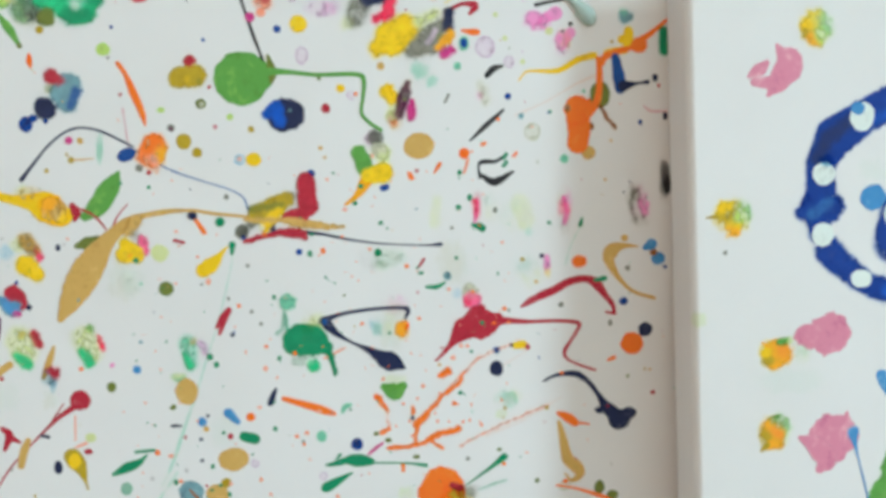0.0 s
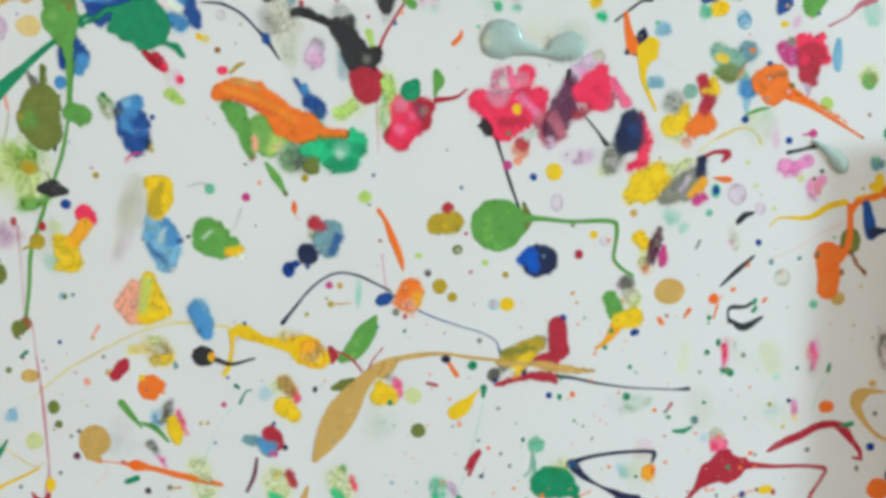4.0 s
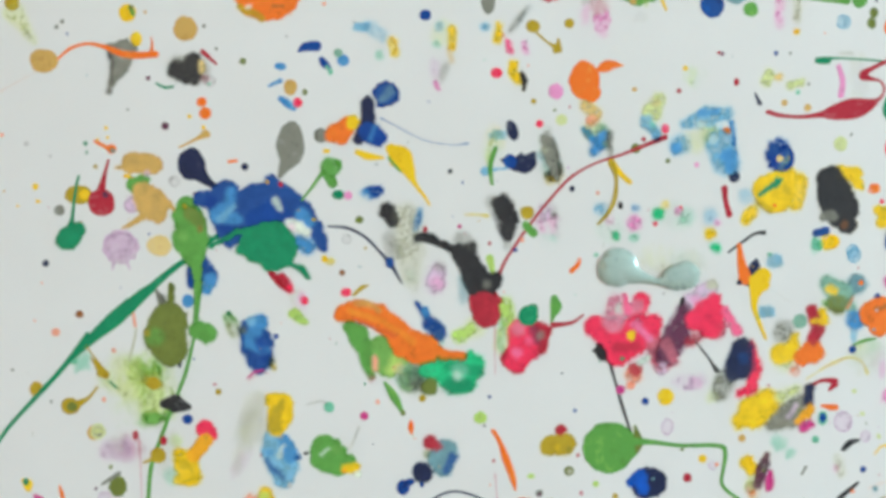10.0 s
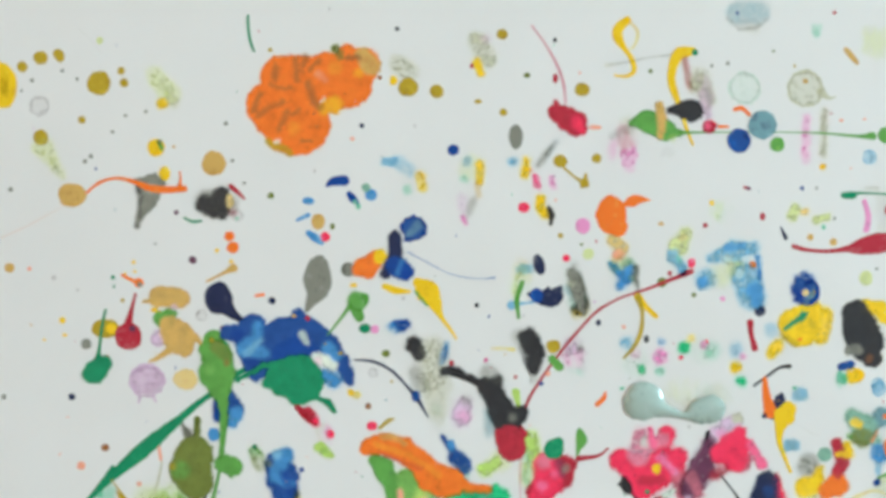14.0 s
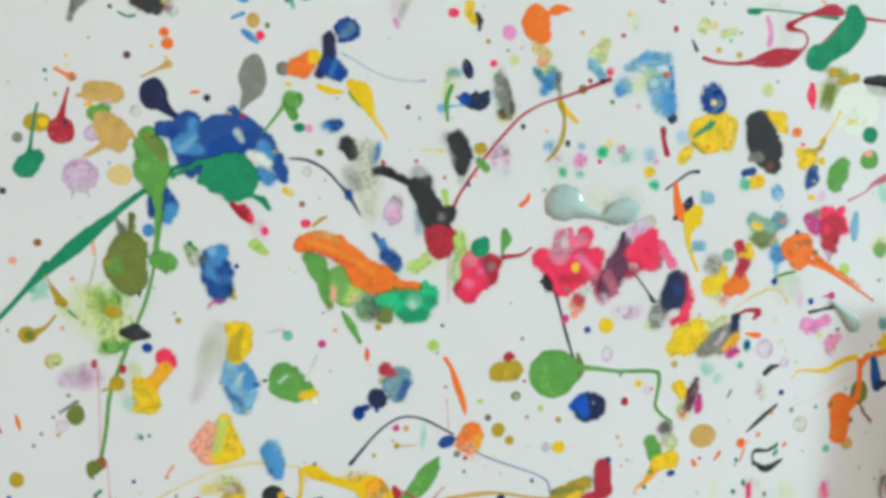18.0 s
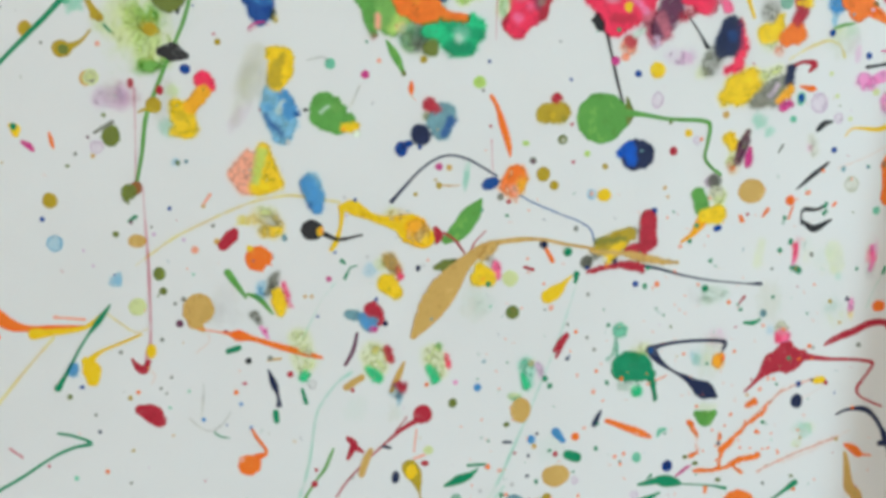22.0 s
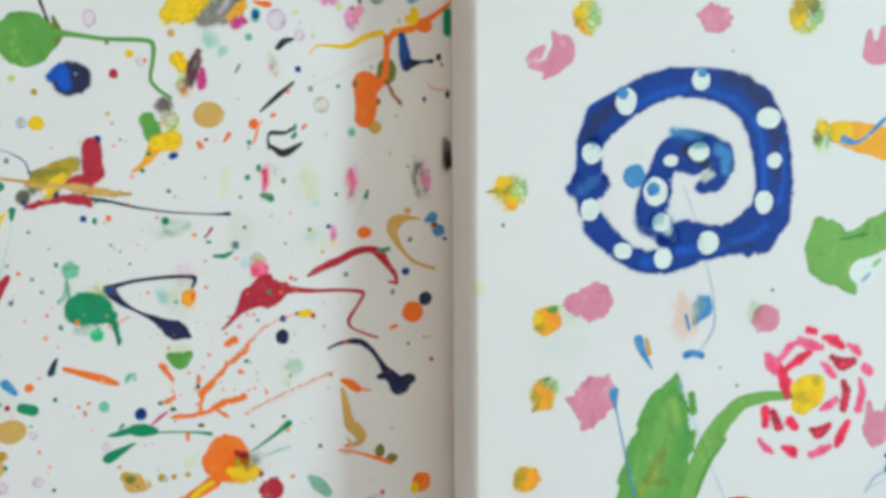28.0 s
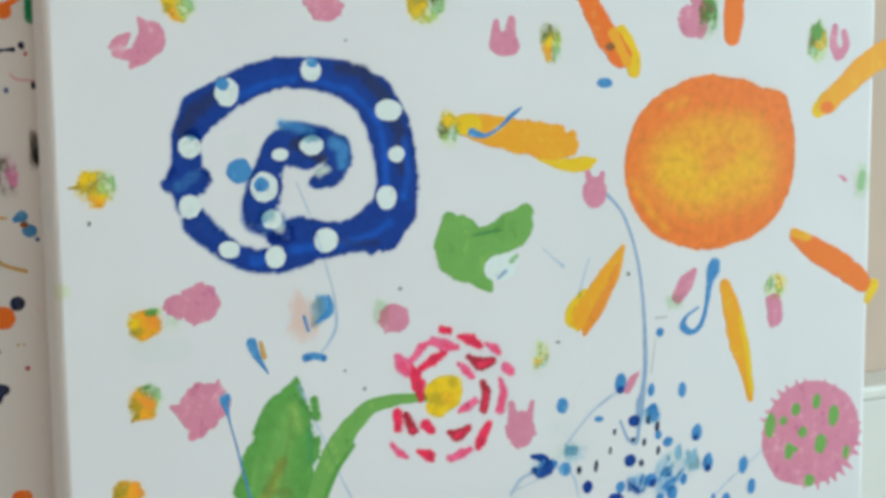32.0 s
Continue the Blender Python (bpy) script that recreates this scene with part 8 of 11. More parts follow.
mark(G1, ("orange", 1, 0.19, [(47.93, 104.84, 2.67), (48.88, 104.7, 2.86)]), ("orange", 1, 0.19, [(47.14, 103.4, 2.6), (47.46, 103.08, 2.85)]), ("orange", 1, 0.19, [(48.41, 102.36, 3.37), (48.76, 102.37, 3.31)]), ("orange", 1, 0.19, [(50.32, 105.2, 2.37), (51.44, 104.74, 2.76), (51.12, 104.26, 1.92)]), ("orange", 1, 0.19, [(51.43, 106.34, 0.96), (52.08, 105.71, 2.25)]), ("ochre", 0.9, 0.19, [(52.33, 106.26, 0.77), (52.79, 105.63, 0.97)]), ("marigold", 0.7, 0.32, [(52.08, 105.23, 0.45)]), ("marigold", 0.9, 0.26, [(50.64, 103.42, 0.96), (50.16, 103.28, 0.58)]), ("mustard", 0.8, 0.19, [(46.98, 101.39, 0.32), (47.78, 100.95, 0.38), (48.26, 100.7, 0.25)]), ("cream", 0.7, 0.16, [(47.52, 101.39, 0.25)]), ("brown", 0.6, 0.29, [(47.45, 105.63, 0.32), (47.39, 104.96, 0.38)]), ("brown", 0.6, 0.29, [(48.56, 105.96, 0.29), (48.63, 104.85, 0.29)]), ("brown", 0.6, 0.25, [(49.1, 106.2, 0.32), (48.91, 105.37, 0.19)]), ("brown", 0.6, 0.26, [(49.36, 105.44, 0.25), (49.9, 105.99, 0.22)]), ("brown", 0.65, 0.32, [(49.26, 104.61, 0.38), (49.46, 103.85, 0.38), (49.91, 103.28, 0.32)]), ("brown", 0.6, 0.28, [(46.16, 103.06, 0.32), (46.54, 104.02, 0.28), (46.35, 103.38, 0.25)]), ("brown", 0.55, 0.29, [(46.41, 102.75, 0.25), (46.92, 103.23, 0.32), (47.93, 103.63, 0.25)]), ("brown", 0.55, 0.29, [(47.62, 102.03, 0.29), (48.09, 103.09, 0.32)]), ("brown", 0.6, 0.25, [(48.41, 102.94, 0.22), (48.73, 103.17, 0.22)]), ("brown", 0.6, 0.19, [(48.89, 101.41, 0.19), (49.4, 101.42, 0.19)]), ("brown", 0.6, 0.29, [(47.14, 104.51, 0.22), (48.25, 104.37, 0.19)]), ("olive", 0.8, 0.22, [(50.79, 106.65, 0.38), (51.05, 106.17, 0.38)]), ("brown", 0.75, 0.22, [(51.43, 106.12, 0.26), (52.07, 106.13, 0.29)]), ("amber", 0.6, 0.38, [(50.79, 105.53, 0.64)]), ("amber", 0.5, 0.38, [(48.41, 102.14, 0.64)]), ("pale_orange", 0.4, 0.32, [(49.84, 105.19, 0.32), (50.16, 104.88, 0.26)]))
brush(G1, "navy", [(55.44, 70.8, 0.26), (56.15, 71.63, 0.17), (57.12, 72.7, 0.13), (58.1, 73.37, 0.13), (58.93, 73.55, 0.13), (59.95, 73.31, 0.13), (60.99, 72.76, 0.13), (61.69, 72.37, 0.1)])
drop(G1, "dark_blue", 61.3, 71.93, 1.16, 0.73, 20.8)
blot(G1, 41.89, 78.13, 1.33, 0.62, 2, ("leaf_green", 0, -0.06, 0.9))
blot(G1, 40.28, 76.57, 1.93, 1.91, 22, ("mauve", 0, -0.09, 0.6), ("old_rose", 0.3, -0.24, 0.4), ("stone", -0.6, 0.04, 0.4))
mark(G1, ("mint", 0.35, 0.43, [(42.85, 74.83, 0.92)]), ("lime", 0.4, 0.37, [(43.01, 76.86, 0.61)]), ("yellow", 0.85, 0.28, [(43.22, 75.93, 0.8), (43.62, 75.32, 1.23), (43.84, 74.76, 1.05), (43.22, 74.62, 0.55)]), ("mustard", 0.4, 0.31, [(43.47, 75.47, 0.49)]), ("rose", 0.95, 0.19, [(44.7, 77.47, 0.92), (45.01, 77.17, 0.62)]), ("marigold", 1, 0.15, [(44.02, 76.02, 0.74), (44.7, 76.82, 0.74)]))
smear(G1, "pale_grey", 47.4, 77.87, 1.75, 2.63, -28.23)
smear(G1, "mauve", 46.69, 75.55, 1.06, 1.89, -28.59)
mark(G1, ("stone", 0.28, 0.5, [(48.12, 77.32, 1.26), (47.49, 77.77, 1.25), (47.19, 76.82, 0.63)]), ("sky", 0.85, 0.29, [(48.6, 76.7, 1.26), (48.77, 76.08, 1.77), (49.09, 75.29, 1.65), (49.1, 74.56, 1.08)]), ("light_blue", 0.9, 0.25, [(49.07, 76.88, 0.51), (49.47, 75.84, 0.83)]), ("light_blue", 0.6, 0.25, [(48.29, 76.06, 0.38)]), ("dark_blue", 0.75, 0.29, [(48.14, 75.59, 0.28), (48.72, 74.87, 0.35), (49.1, 74.49, 0.22)]), ("dark_blue", 0.7, 0.22, [(49.88, 75.72, 0.32)]), ("frost", 0.7, 0.22, [(48.86, 75.83, 0.32), (49.08, 76.4, 0.19)]), ("yellow", 1, 0.19, [(48.51, 79.06, 0.82), (49.05, 78.76, 1.26), (48.9, 77.97, 1.26), (48.75, 77.4, 0.76)]), ("mustard", 0.8, 0.25, [(49.05, 78.98, 0.22), (48.68, 78.22, 0.57), (48.59, 77.49, 0.76)]))
mark(G1, ("green", 1, 0.16, [(51.47, 76.15, 1.6), (51.64, 75.83, 1.99), (52.13, 75.36, 1.42), (52.78, 75.47, 0.78)]), ("frost", 0.6, 0.13, [(51.25, 75.82, 0.16), (51.7, 76.22, 0.16)]), ("leaf_green", 0.6, 0.32, [(52.12, 76.16, 0.52)]), ("yellow", 0.95, 0.16, [(52.56, 75.02, 0.29), (53.21, 75.07, 0.52)]), ("cream", 0.9, 0.16, [(53.34, 74.65, 0.39)]), ("orange", 0.7, 0.13, [(52.56, 74.92, 0.19)]))
blot(G1, 48.27, 69.52, 2.49, 1.76, -35, ("pale_olive", -0.23, 0.78, 0.8), ("yellow", 0.42, -0.19, 1), ("yellow", 0.84, -0.58, 0.9), ("grey", 0.42, -0.03, 0.5), ("pale_ochre", -1.02, 0.28, 0.5), ("stone", -1.5, 0.12, 0.3))
drop(G1, "teal_grey", 49.27, 68.64, 0.26, 0.46, 0.31)
mark(G1, ("sky", 0.7, 0.26, [(50.77, 71.98, 0.84), (50.97, 71.17, 1.11)]), ("light_blue", 0.85, 0.26, [(50.55, 71.82, 0.78), (50.94, 71.0, 0.91), (51.21, 70.29, 0.46)]), ("dark_blue", 0.5, 0.26, [(50.72, 70.51, 0.33)]))
blot(G1, 57.06, 68.98, 1.55, 1.81, 20, ("marigold", -0.18, 0.4, 1), ("ochre", 0.17, -0.1, 0.8), ("pale_ochre", 0.07, -0.2, 0.6), ("yellow", 0.35, -0.43, 0.9))
blot(G1, 55.76, 70.04, 1.46, 0.86, 1, ("pale_ochre", -0.07, 0.07, 0.7), ("ochre", 0.26, 0.17, 0.5))
drop(G1, "marigold", 51.37, 69.08, 0.33, 0.53, 0.38)
blot(G1, 56.34, 80.03, 1.37, 1.4, 2, ("faded_green", -0.1, -0.07, 0.8), ("grey", 0.07, -0.06, 0.5))
mark(G1, ("jade", 0.9, 0.41, [(57.26, 80.59, 0.68), (58.28, 80.56, 1.36), (59.3, 80.18, 1.71), (60.16, 81.0, 0.89), (59.92, 81.42, 0.41)]), ("emerald", 0.85, 0.41, [(58.79, 79.76, 0.89), (59.64, 79.73, 0.75)]), ("emerald", 0.7, 0.34, [(60.33, 80.49, 0.62), (58.62, 80.88, 0.54)]), ("mint", 0.8, 0.41, [(59.23, 80.53, 0.82)]), ("frost", 0.6, 0.27, [(59.13, 80.29, 0.41)]), ("olive", 0.95, 0.2, [(57.5, 79.67, 0.88)]))
mark(G1, ("teal_grey", 0.97, 0.26, [(58.41, 75.91, 1.28), (58.25, 75.04, 1.09), (57.77, 75.58, 0.64)]), ("dark_blue", 0.8, 0.26, [(58.83, 75.6, 0.51), (58.41, 74.79, 0.39)]), ("red", 0.9, 0.26, [(57.51, 76.43, 0.76), (57.93, 76.22, 0.45)]), ("olive", 0.5, 0.22, [(57.3, 75.73, 0.38)]), ("navy", 1, 0.16, [(57.05, 74.7, 1.08)]))
mark(G1, ("navy", 1, 0.17, [(70.2, 73.8, 1.85), (70.46, 73.79, 1.65)]), ("ultramarine", 0.95, 0.2, [(69.21, 73.82, 0.46), (69.8, 74.27, 0.66), (69.93, 73.41, 0.6)]))
mark(G1, ("mustard", 1, 0.2, [(64.45, 76.1, 0.98), (65.33, 76.18, 1.18)]), ("yellow", 0.6, 0.26, [(64.87, 76.03, 0.33)]), ("olive", 0.5, 0.26, [(65.59, 75.82, 0.33)]), ("red", 0.95, 0.16, [(65.14, 77.01, 0.56)]))
blot(G1, 62.73, 72.05, 1.72, 2.15, -19, ("orange", -0.17, 0.06, 1), ("orange", 0.15, 0.57, 1), ("marigold", 0.42, -0.26, 1), ("pale_orange", 0.02, -0.44, 0.8), ("orange", -0.31, -0.78, 0.8))
mark(G1, ("pale_olive", 0.5, 0.37, [(74.04, 78.8, 0.59)]), ("grey", 0.6, 0.44, [(74.77, 79.76, 1.11), (74.52, 79.06, 0.89)]), ("rose", 0.9, 0.3, [(76.35, 81.83, 0.37), (76.66, 80.48, 0.56), (76.37, 79.25, 0.6), (75.63, 78.95, 0.37)]), ("navy", 0.95, 0.33, [(75.87, 81.49, 1.26), (75.69, 80.68, 1.56), (75.32, 80.24, 0.89)]), ("dark_blue", 0.5, 0.3, [(75.87, 81.03, 0.6)]))
brush(G1, "black", [(73.05, 82.05, 0.1), (73.84, 81.02, 0.1), (74.43, 80.28, 0.17)])
mark(G1, ("yellow", 0.95, 0.45, [(75.72, 77.32, 0.75), (76.46, 77.82, 1.65), (77.21, 78.33, 1.5)]), ("pale_olive", 0.75, 0.45, [(78.14, 78.72, 0.68), (79.08, 79.22, 0.38)]), ("grey", 0.8, 0.45, [(77.59, 77.06, 0.6), (78.72, 77.66, 1.44), (79.28, 78.43, 0.68)]), ("olive", 0.5, 0.38, [(79.28, 77.89, 0.38)]), ("mauve", 0.7, 0.27, [(78.53, 77.56, 0.23), (79.09, 78.19, 0.23)]), ("navy", 0.95, 0.27, [(79.83, 79.23, 0.46), (79.77, 78.41, 0.53)]), ("marigold", 0.95, 0.19, [(79.85, 77.94, 0.53), (79.22, 77.25, 0.38)]), ("magenta", 0.8, 0.23, [(79.56, 76.91, 0.61), (79.94, 77.15, 0.38)]))
mark(G1, ("yellow", 0.85, 0.23, [(76.19, 74.81, 0.79), (76.51, 74.47, 0.49)]), ("pale_olive", 0.55, 0.3, [(76.51, 73.82, 0.66)]), ("wine", 0.6, 0.23, [(77.28, 75.36, 0.23), (77.01, 74.46, 0.59), (76.84, 73.81, 0.43)]), ("grey", 0.6, 0.23, [(77.08, 74.78, 0.39)]), ("magenta", 0.9, 0.16, [(77.5, 74.28, 0.23), (77.46, 73.46, 0.43)]), ("pale_orange", 0.7, 0.23, [(76.44, 73.13, 0.39)]))
blot(G1, 76.5, 73.19, 0.96, 1.18, 1, ("old_rose", -0.12, 0.17, 0.5), ("ochre", 0.09, -0.17, 0.5))
brush(G1, "marigold", [(74.61, 69.69, 0.72), (74.1, 68.98, 0.36), (73.44, 68.53, 0.18)])
mark(G1, ("pale_olive", 0.65, 0.26, [(75.67, 71.38, 0.92)]), ("mauve", 0.6, 0.26, [(75.02, 72.23, 0.66)]), ("grey", 0.7, 0.26, [(75.35, 72.28, 0.79)]), ("green", 1, 0.16, [(74.35, 71.43, 0.79), (74.68, 70.53, 0.79)]), ("yellow", 0.95, 0.2, [(74.84, 70.09, 0.79), (75.66, 70.23, 1.06)]))
drop(G1, "blue", 75.66, 69.35, 0.44, 0.42)
mark(G1, ("grey", 0.6, 0.28, [(70.4, 69.16, 0.49), (67.36, 67.19, 0.41)]), ("mustard", 0.95, 0.21, [(68.38, 68.21, 0.9), (69.25, 68.55, 1.04), (70.01, 68.95, 0.84)]), ("olive", 0.7, 0.24, [(68.09, 68.48, 0.41), (69.77, 68.71, 0.28)]), ("yellow", 0.9, 0.21, [(69.61, 68.3, 0.42), (68.75, 67.52, 0.62)]), ("cream", 0.9, 0.17, [(68.5, 67.45, 0.31)]), ("red", 1, 0.14, [(71.23, 69.98, 0.87), (71.27, 68.53, 1.05)]), ("red", 1, 0.14, [(69.97, 67.96, 0.42), (70.85, 68.02, 0.91)]), ("red", 1, 0.14, [(67.61, 66.71, 0.14), (69.46, 67.1, 0.31), (70.53, 67.02, 0.56), (70.96, 66.81, 0.42)]), ("navy", 1, 0.14, [(69.28, 67.34, 0.31)]), ("orange", 0.9, 0.14, [(68.69, 67.11, 0.28)]), ("ochre", 1, 0.14, [(67.69, 67.94, 0.17), (69.8, 67.79, 0.31), (71.23, 67.46, 0.49), (73.21, 67.2, 0.14)]))
blot(G1, 76.08, 62.34, 1.58, 1.59, -1, ("pink", 0.31, 0.43, 0.4), ("old_rose", -0.23, 0.07, 0.3), ("pale_olive", -0.37, -0.65, 0.4))
blot(G1, 76.4, 61.03, 0.83, 1.09, -1, ("marigold", 0.01, -0.07, 0.9), ("amber", 0.12, -0.07, 0.9))
blot(G1, 75.29, 61.3, 1.65, 1.38, -1, ("sky", -0.66, -0.14, 0.5), ("frost", -0.13, 0.22, 0.5), ("pale_olive", 0.47, -0.33, 0.4))
mark(G1, ("sky", 0.4, 0.3, [(79.71, 62.92, 0.45)]), ("stone", 0.8, 0.26, [(80.47, 63.01, 0.82)]), ("hot_pink", 0.85, 0.3, [(80.57, 62.49, 0.9)]), ("rose", 0.6, 0.26, [(80.31, 62.36, 0.45)]))
mark(G1, ("pale_olive", 0.5, 0.32, [(71.39, 61.72, 0.86)]), ("mint", 0.85, 0.18, [(69.81, 63.0, 0.85)]), ("mint", 0.7, 0.14, [(69.65, 62.23, 0.18), (69.67, 61.43, 0.18)]), ("frost", 0.8, 0.22, [(70.01, 59.47, 0.43), (70.91, 59.51, 0.5)]), ("jade", 0.8, 0.25, [(71.1, 59.15, 0.65)]), ("emerald", 1, 0.14, [(70.34, 60.7, 1.78), (71.06, 60.67, 1.79), (71.86, 60.26, 0.65)]), ("emerald", 1, 0.11, [(72.06, 59.82, 0.29), (72.38, 58.67, 0.18)]))
blot(G1, 70.89, 61.68, 0.95, 1.58, -1, ("stone", -0.03, 0.43, 0.5), ("pale_olive", -0.09, -0.28, 0.4))
blot(G1, 74.98, 65.28, 2.01, 1.57, 0, ("pale_grey", -0.06, -0.18, 0.5), ("frost", 0.48, 0, 0.4))
blot(G1, 82.52, 56.44, 1.89, 1.06, -1, ("mint", -0.29, 0.16, 0.4), ("pale_olive", 0.5, 0.14, 0.4), ("pale_orange", -0.06, -0.22, 0.3))
smear(G1, "stone", 60.47, 64.65, 1.59, 2.27, 24.69)
mark(G1, ("pale_olive", 0.5, 0.43, [(50.23, 62.69, 1.12), (50.58, 61.33, 1.25)]), ("stone", 0.5, 0.26, [(50.74, 61.84, 0.46)]), ("jade", 0.85, 0.26, [(50.53, 60.45, 0.59)]))
mark(G1, ("pale_olive", 0.55, 0.44, [(54.57, 61.79, 1.28), (54.75, 60.93, 1.28)]), ("mustard", 0.5, 0.27, [(54.73, 62.03, 0.4)]), ("red", 0.85, 0.24, [(55.4, 61.95, 0.47), (55.62, 61.36, 0.41)]), ("jade", 0.95, 0.27, [(54.87, 60.31, 0.68), (54.42, 60.76, 0.4)]))
brush(G1, "ochre", [(55.74, 59.46, 0.27), (56.12, 60.39, 0.41), (56.44, 61.18, 0.17)])
blot(G1, 56.14, 59.56, 1.3, 1.04, 29, ("red", 0, 0.1, 0.9), ("teal_grey", -0.23, -0.24, 0.6))
mark(G1, ("pale_olive", 0.55, 0.45, [(58.14, 61.57, 1.24), (58.51, 60.7, 0.96)]), ("rose", 0.7, 0.21, [(58.96, 61.56, 0.28), (59.19, 60.96, 0.28)]), ("green", 0.6, 0.24, [(58.56, 62.15, 0.38)]), ("jade", 0.92, 0.27, [(58.35, 60.18, 0.55), (57.99, 60.81, 0.38)]))
mark(G1, ("mint", 0.55, 0.31, [(63.96, 60.92, 0.96), (64.04, 59.71, 0.62)]), ("ochre", 0.5, 0.24, [(64.3, 61.08, 0.34)]), ("mauve", 0.75, 0.21, [(64.71, 60.9, 0.38), (64.93, 60.3, 0.31)]), ("jade", 0.85, 0.24, [(63.98, 59.71, 0.41), (63.76, 60.24, 0.28)]))
mark(G1, ("sky", 0.45, 0.27, [(54.28, 66.77, 0.66)]), ("pale_olive", 0.6, 0.3, [(54.94, 67.1, 0.67)]), ("grey", 0.6, 0.3, [(55.36, 67.37, 0.6), (55.68, 66.87, 0.6)]), ("yellow", 0.95, 0.24, [(55.3, 65.93, 1.07), (55.82, 65.45, 0.74)]), ("hot_pink", 0.85, 0.2, [(56.06, 66.3, 0.34), (55.95, 66.83, 0.27)]))
mark(G1, ("frost", 0.35, 0.47, [(61.11, 64.75, 1.2)]), ("ochre", 0.9, 0.2, [(61.57, 68.19, 0.6), (61.08, 67.6, 0.47)]), ("grey", 0.5, 0.27, [(61.41, 67.43, 0.47)]), ("hot_pink", 0.8, 0.23, [(61.85, 67.09, 0.43), (61.92, 66.42, 0.44)]), ("yellow", 0.97, 0.2, [(60.76, 66.26, 0.87), (61.36, 66.26, 0.93), (60.85, 66.86, 0.6)]), ("orange", 0.5, 0.2, [(61.09, 66.19, 0.23)]))
mark(G1, ("sky", 0.55, 0.26, [(47.99, 65.31, 0.58)]), ("grey", 0.65, 0.26, [(48.66, 65.87, 0.45), (48.41, 65.38, 0.39)]), ("yellow", 0.9, 0.23, [(48.96, 65.04, 0.58), (49.16, 64.31, 0.49)]), ("hot_pink", 0.7, 0.2, [(49.35, 65.37, 0.23), (49.68, 64.64, 0.23)]))
mark(G1, ("grey", 0.7, 0.26, [(47.61, 64.15, 0.46), (47.87, 63.75, 0.39)]), ("magenta", 0.6, 0.2, [(48.27, 63.14, 0.26)]))
mark(G1, ("teal_grey", 0.8, 0.38, [(82.61, 85.31, 1.07)]), ("grey_green", 0.85, 0.38, [(80.89, 85.34, 0.84), (81.66, 84.68, 1.3), (82.33, 83.88, 0.46)]), ("olive", 0.8, 0.34, [(81.48, 84.19, 1.07)]), ("yellow", 0.85, 0.19, [(80.97, 85.09, 0.46), (81.36, 84.9, 0.31)]), ("green", 0.6, 0.23, [(80.72, 84.2, 0.38)]), ("orange", 0.7, 0.19, [(82.36, 84.42, 0.19), (82.13, 83.89, 0.19)]), ("light_blue", 0.75, 0.38, [(82.57, 83.16, 1.0)]))
drop(G1, "grey_green", 79.25, 83.15, 0.85, 0.84)
mark(G1, ("grey", 0.5, 0.53, [(78.28, 82.56, 1.13)]), ("pale_olive", 0.5, 0.53, [(78.3, 80.78, 0.98)]), ("yellow", 0.95, 0.34, [(78.11, 81.25, 1.13), (78.75, 81.3, 0.75), (78.93, 82.26, 0.3)]), ("pale_orange", 0.7, 0.3, [(78.95, 80.26, 0.53)]), ("orange", 1, 0.19, [(79.36, 81.03, 0.91), (80.0, 81.37, 1.29)]), ("red", 0.9, 0.27, [(79.93, 83.83, 0.53), (80.36, 82.68, 0.76), (79.99, 82.08, 0.53)]), ("yellow", 0.9, 0.23, [(80.54, 83.67, 0.46), (80.81, 83.13, 0.34), (80.05, 83.15, 0.3)]))
mark(G1, ("magenta", 0.75, 0.26, [(84.76, 85.43, 0.85), (85.09, 84.94, 0.98)]), ("rose", 0.95, 0.23, [(85.91, 85.73, 0.98), (86.73, 85.39, 0.78), (87.07, 84.74, 0.49)]), ("rose", 0.95, 0.23, [(86.9, 85.96, 0.46)]), ("red", 0.85, 0.26, [(86.24, 84.92, 1.5), (86.08, 83.95, 1.05), (86.25, 83.47, 0.49)]), ("rose", 0.7, 0.26, [(85.91, 84.76, 0.52)]), ("grey", 0.75, 0.23, [(85.15, 85.75, 0.52)]), ("mauve", 0.7, 0.2, [(86.02, 83.15, 0.39), (86.09, 82.76, 0.2)]))
blot(G1, 80.83, 87.76, 0.98, 1.02, -1, ("yellow", 0, 0, 0.9))
blot(G1, 80.11, 87.61, 0.59, 1.08, -1, ("mint", 0, 0, 0.8))
blot(G1, 83.28, 81.28, 2.11, 1.75, -2, ("pale_olive", -0.33, 0.49, 0.5), ("faded_green", 0.33, 0.48, 0.5), ("mauve", 0.83, -0.51, 0.5), ("frost", 0.33, -0.17, 0.4))
mark(G1, ("yellow", 1, 0.19, [(81.65, 91.87, 0.64), (82.46, 91.69, 0.77), (82.72, 91.06, 0.45)]), ("black", 1, 0.16, [(80.99, 91.4, 1.54), (81.32, 90.45, 2.12), (81.64, 89.65, 1.99), (82.03, 88.85, 1.1)]), ("grey", 0.85, 0.19, [(80.67, 89.26, 0.51), (81.15, 89.31, 0.51)]), ("brown", 0.5, 0.19, [(81.84, 88.79, 0.39)]))
blot(G1, 86.22, 67.57, 0.94, 2.88, -2, ("pink", 0.27, 0.59, 0.7), ("rose", 0.1, 0.1, 0.5), ("grey", -0.23, -0.73, 0.4), ("stone", -0.41, 0.79, 0.4))
blot(G1, 81.02, 68.1, 0.67, 1.8, -2, ("rose", 0, 0.1, 0.6), ("old_rose", 0.1, 0.6, 0.4))
blot(G1, 81.79, 68.01, 0.87, 1.8, -2, ("frost", 0, 0.33, 0.5), ("pale_olive", 0.17, -0.34, 0.3))
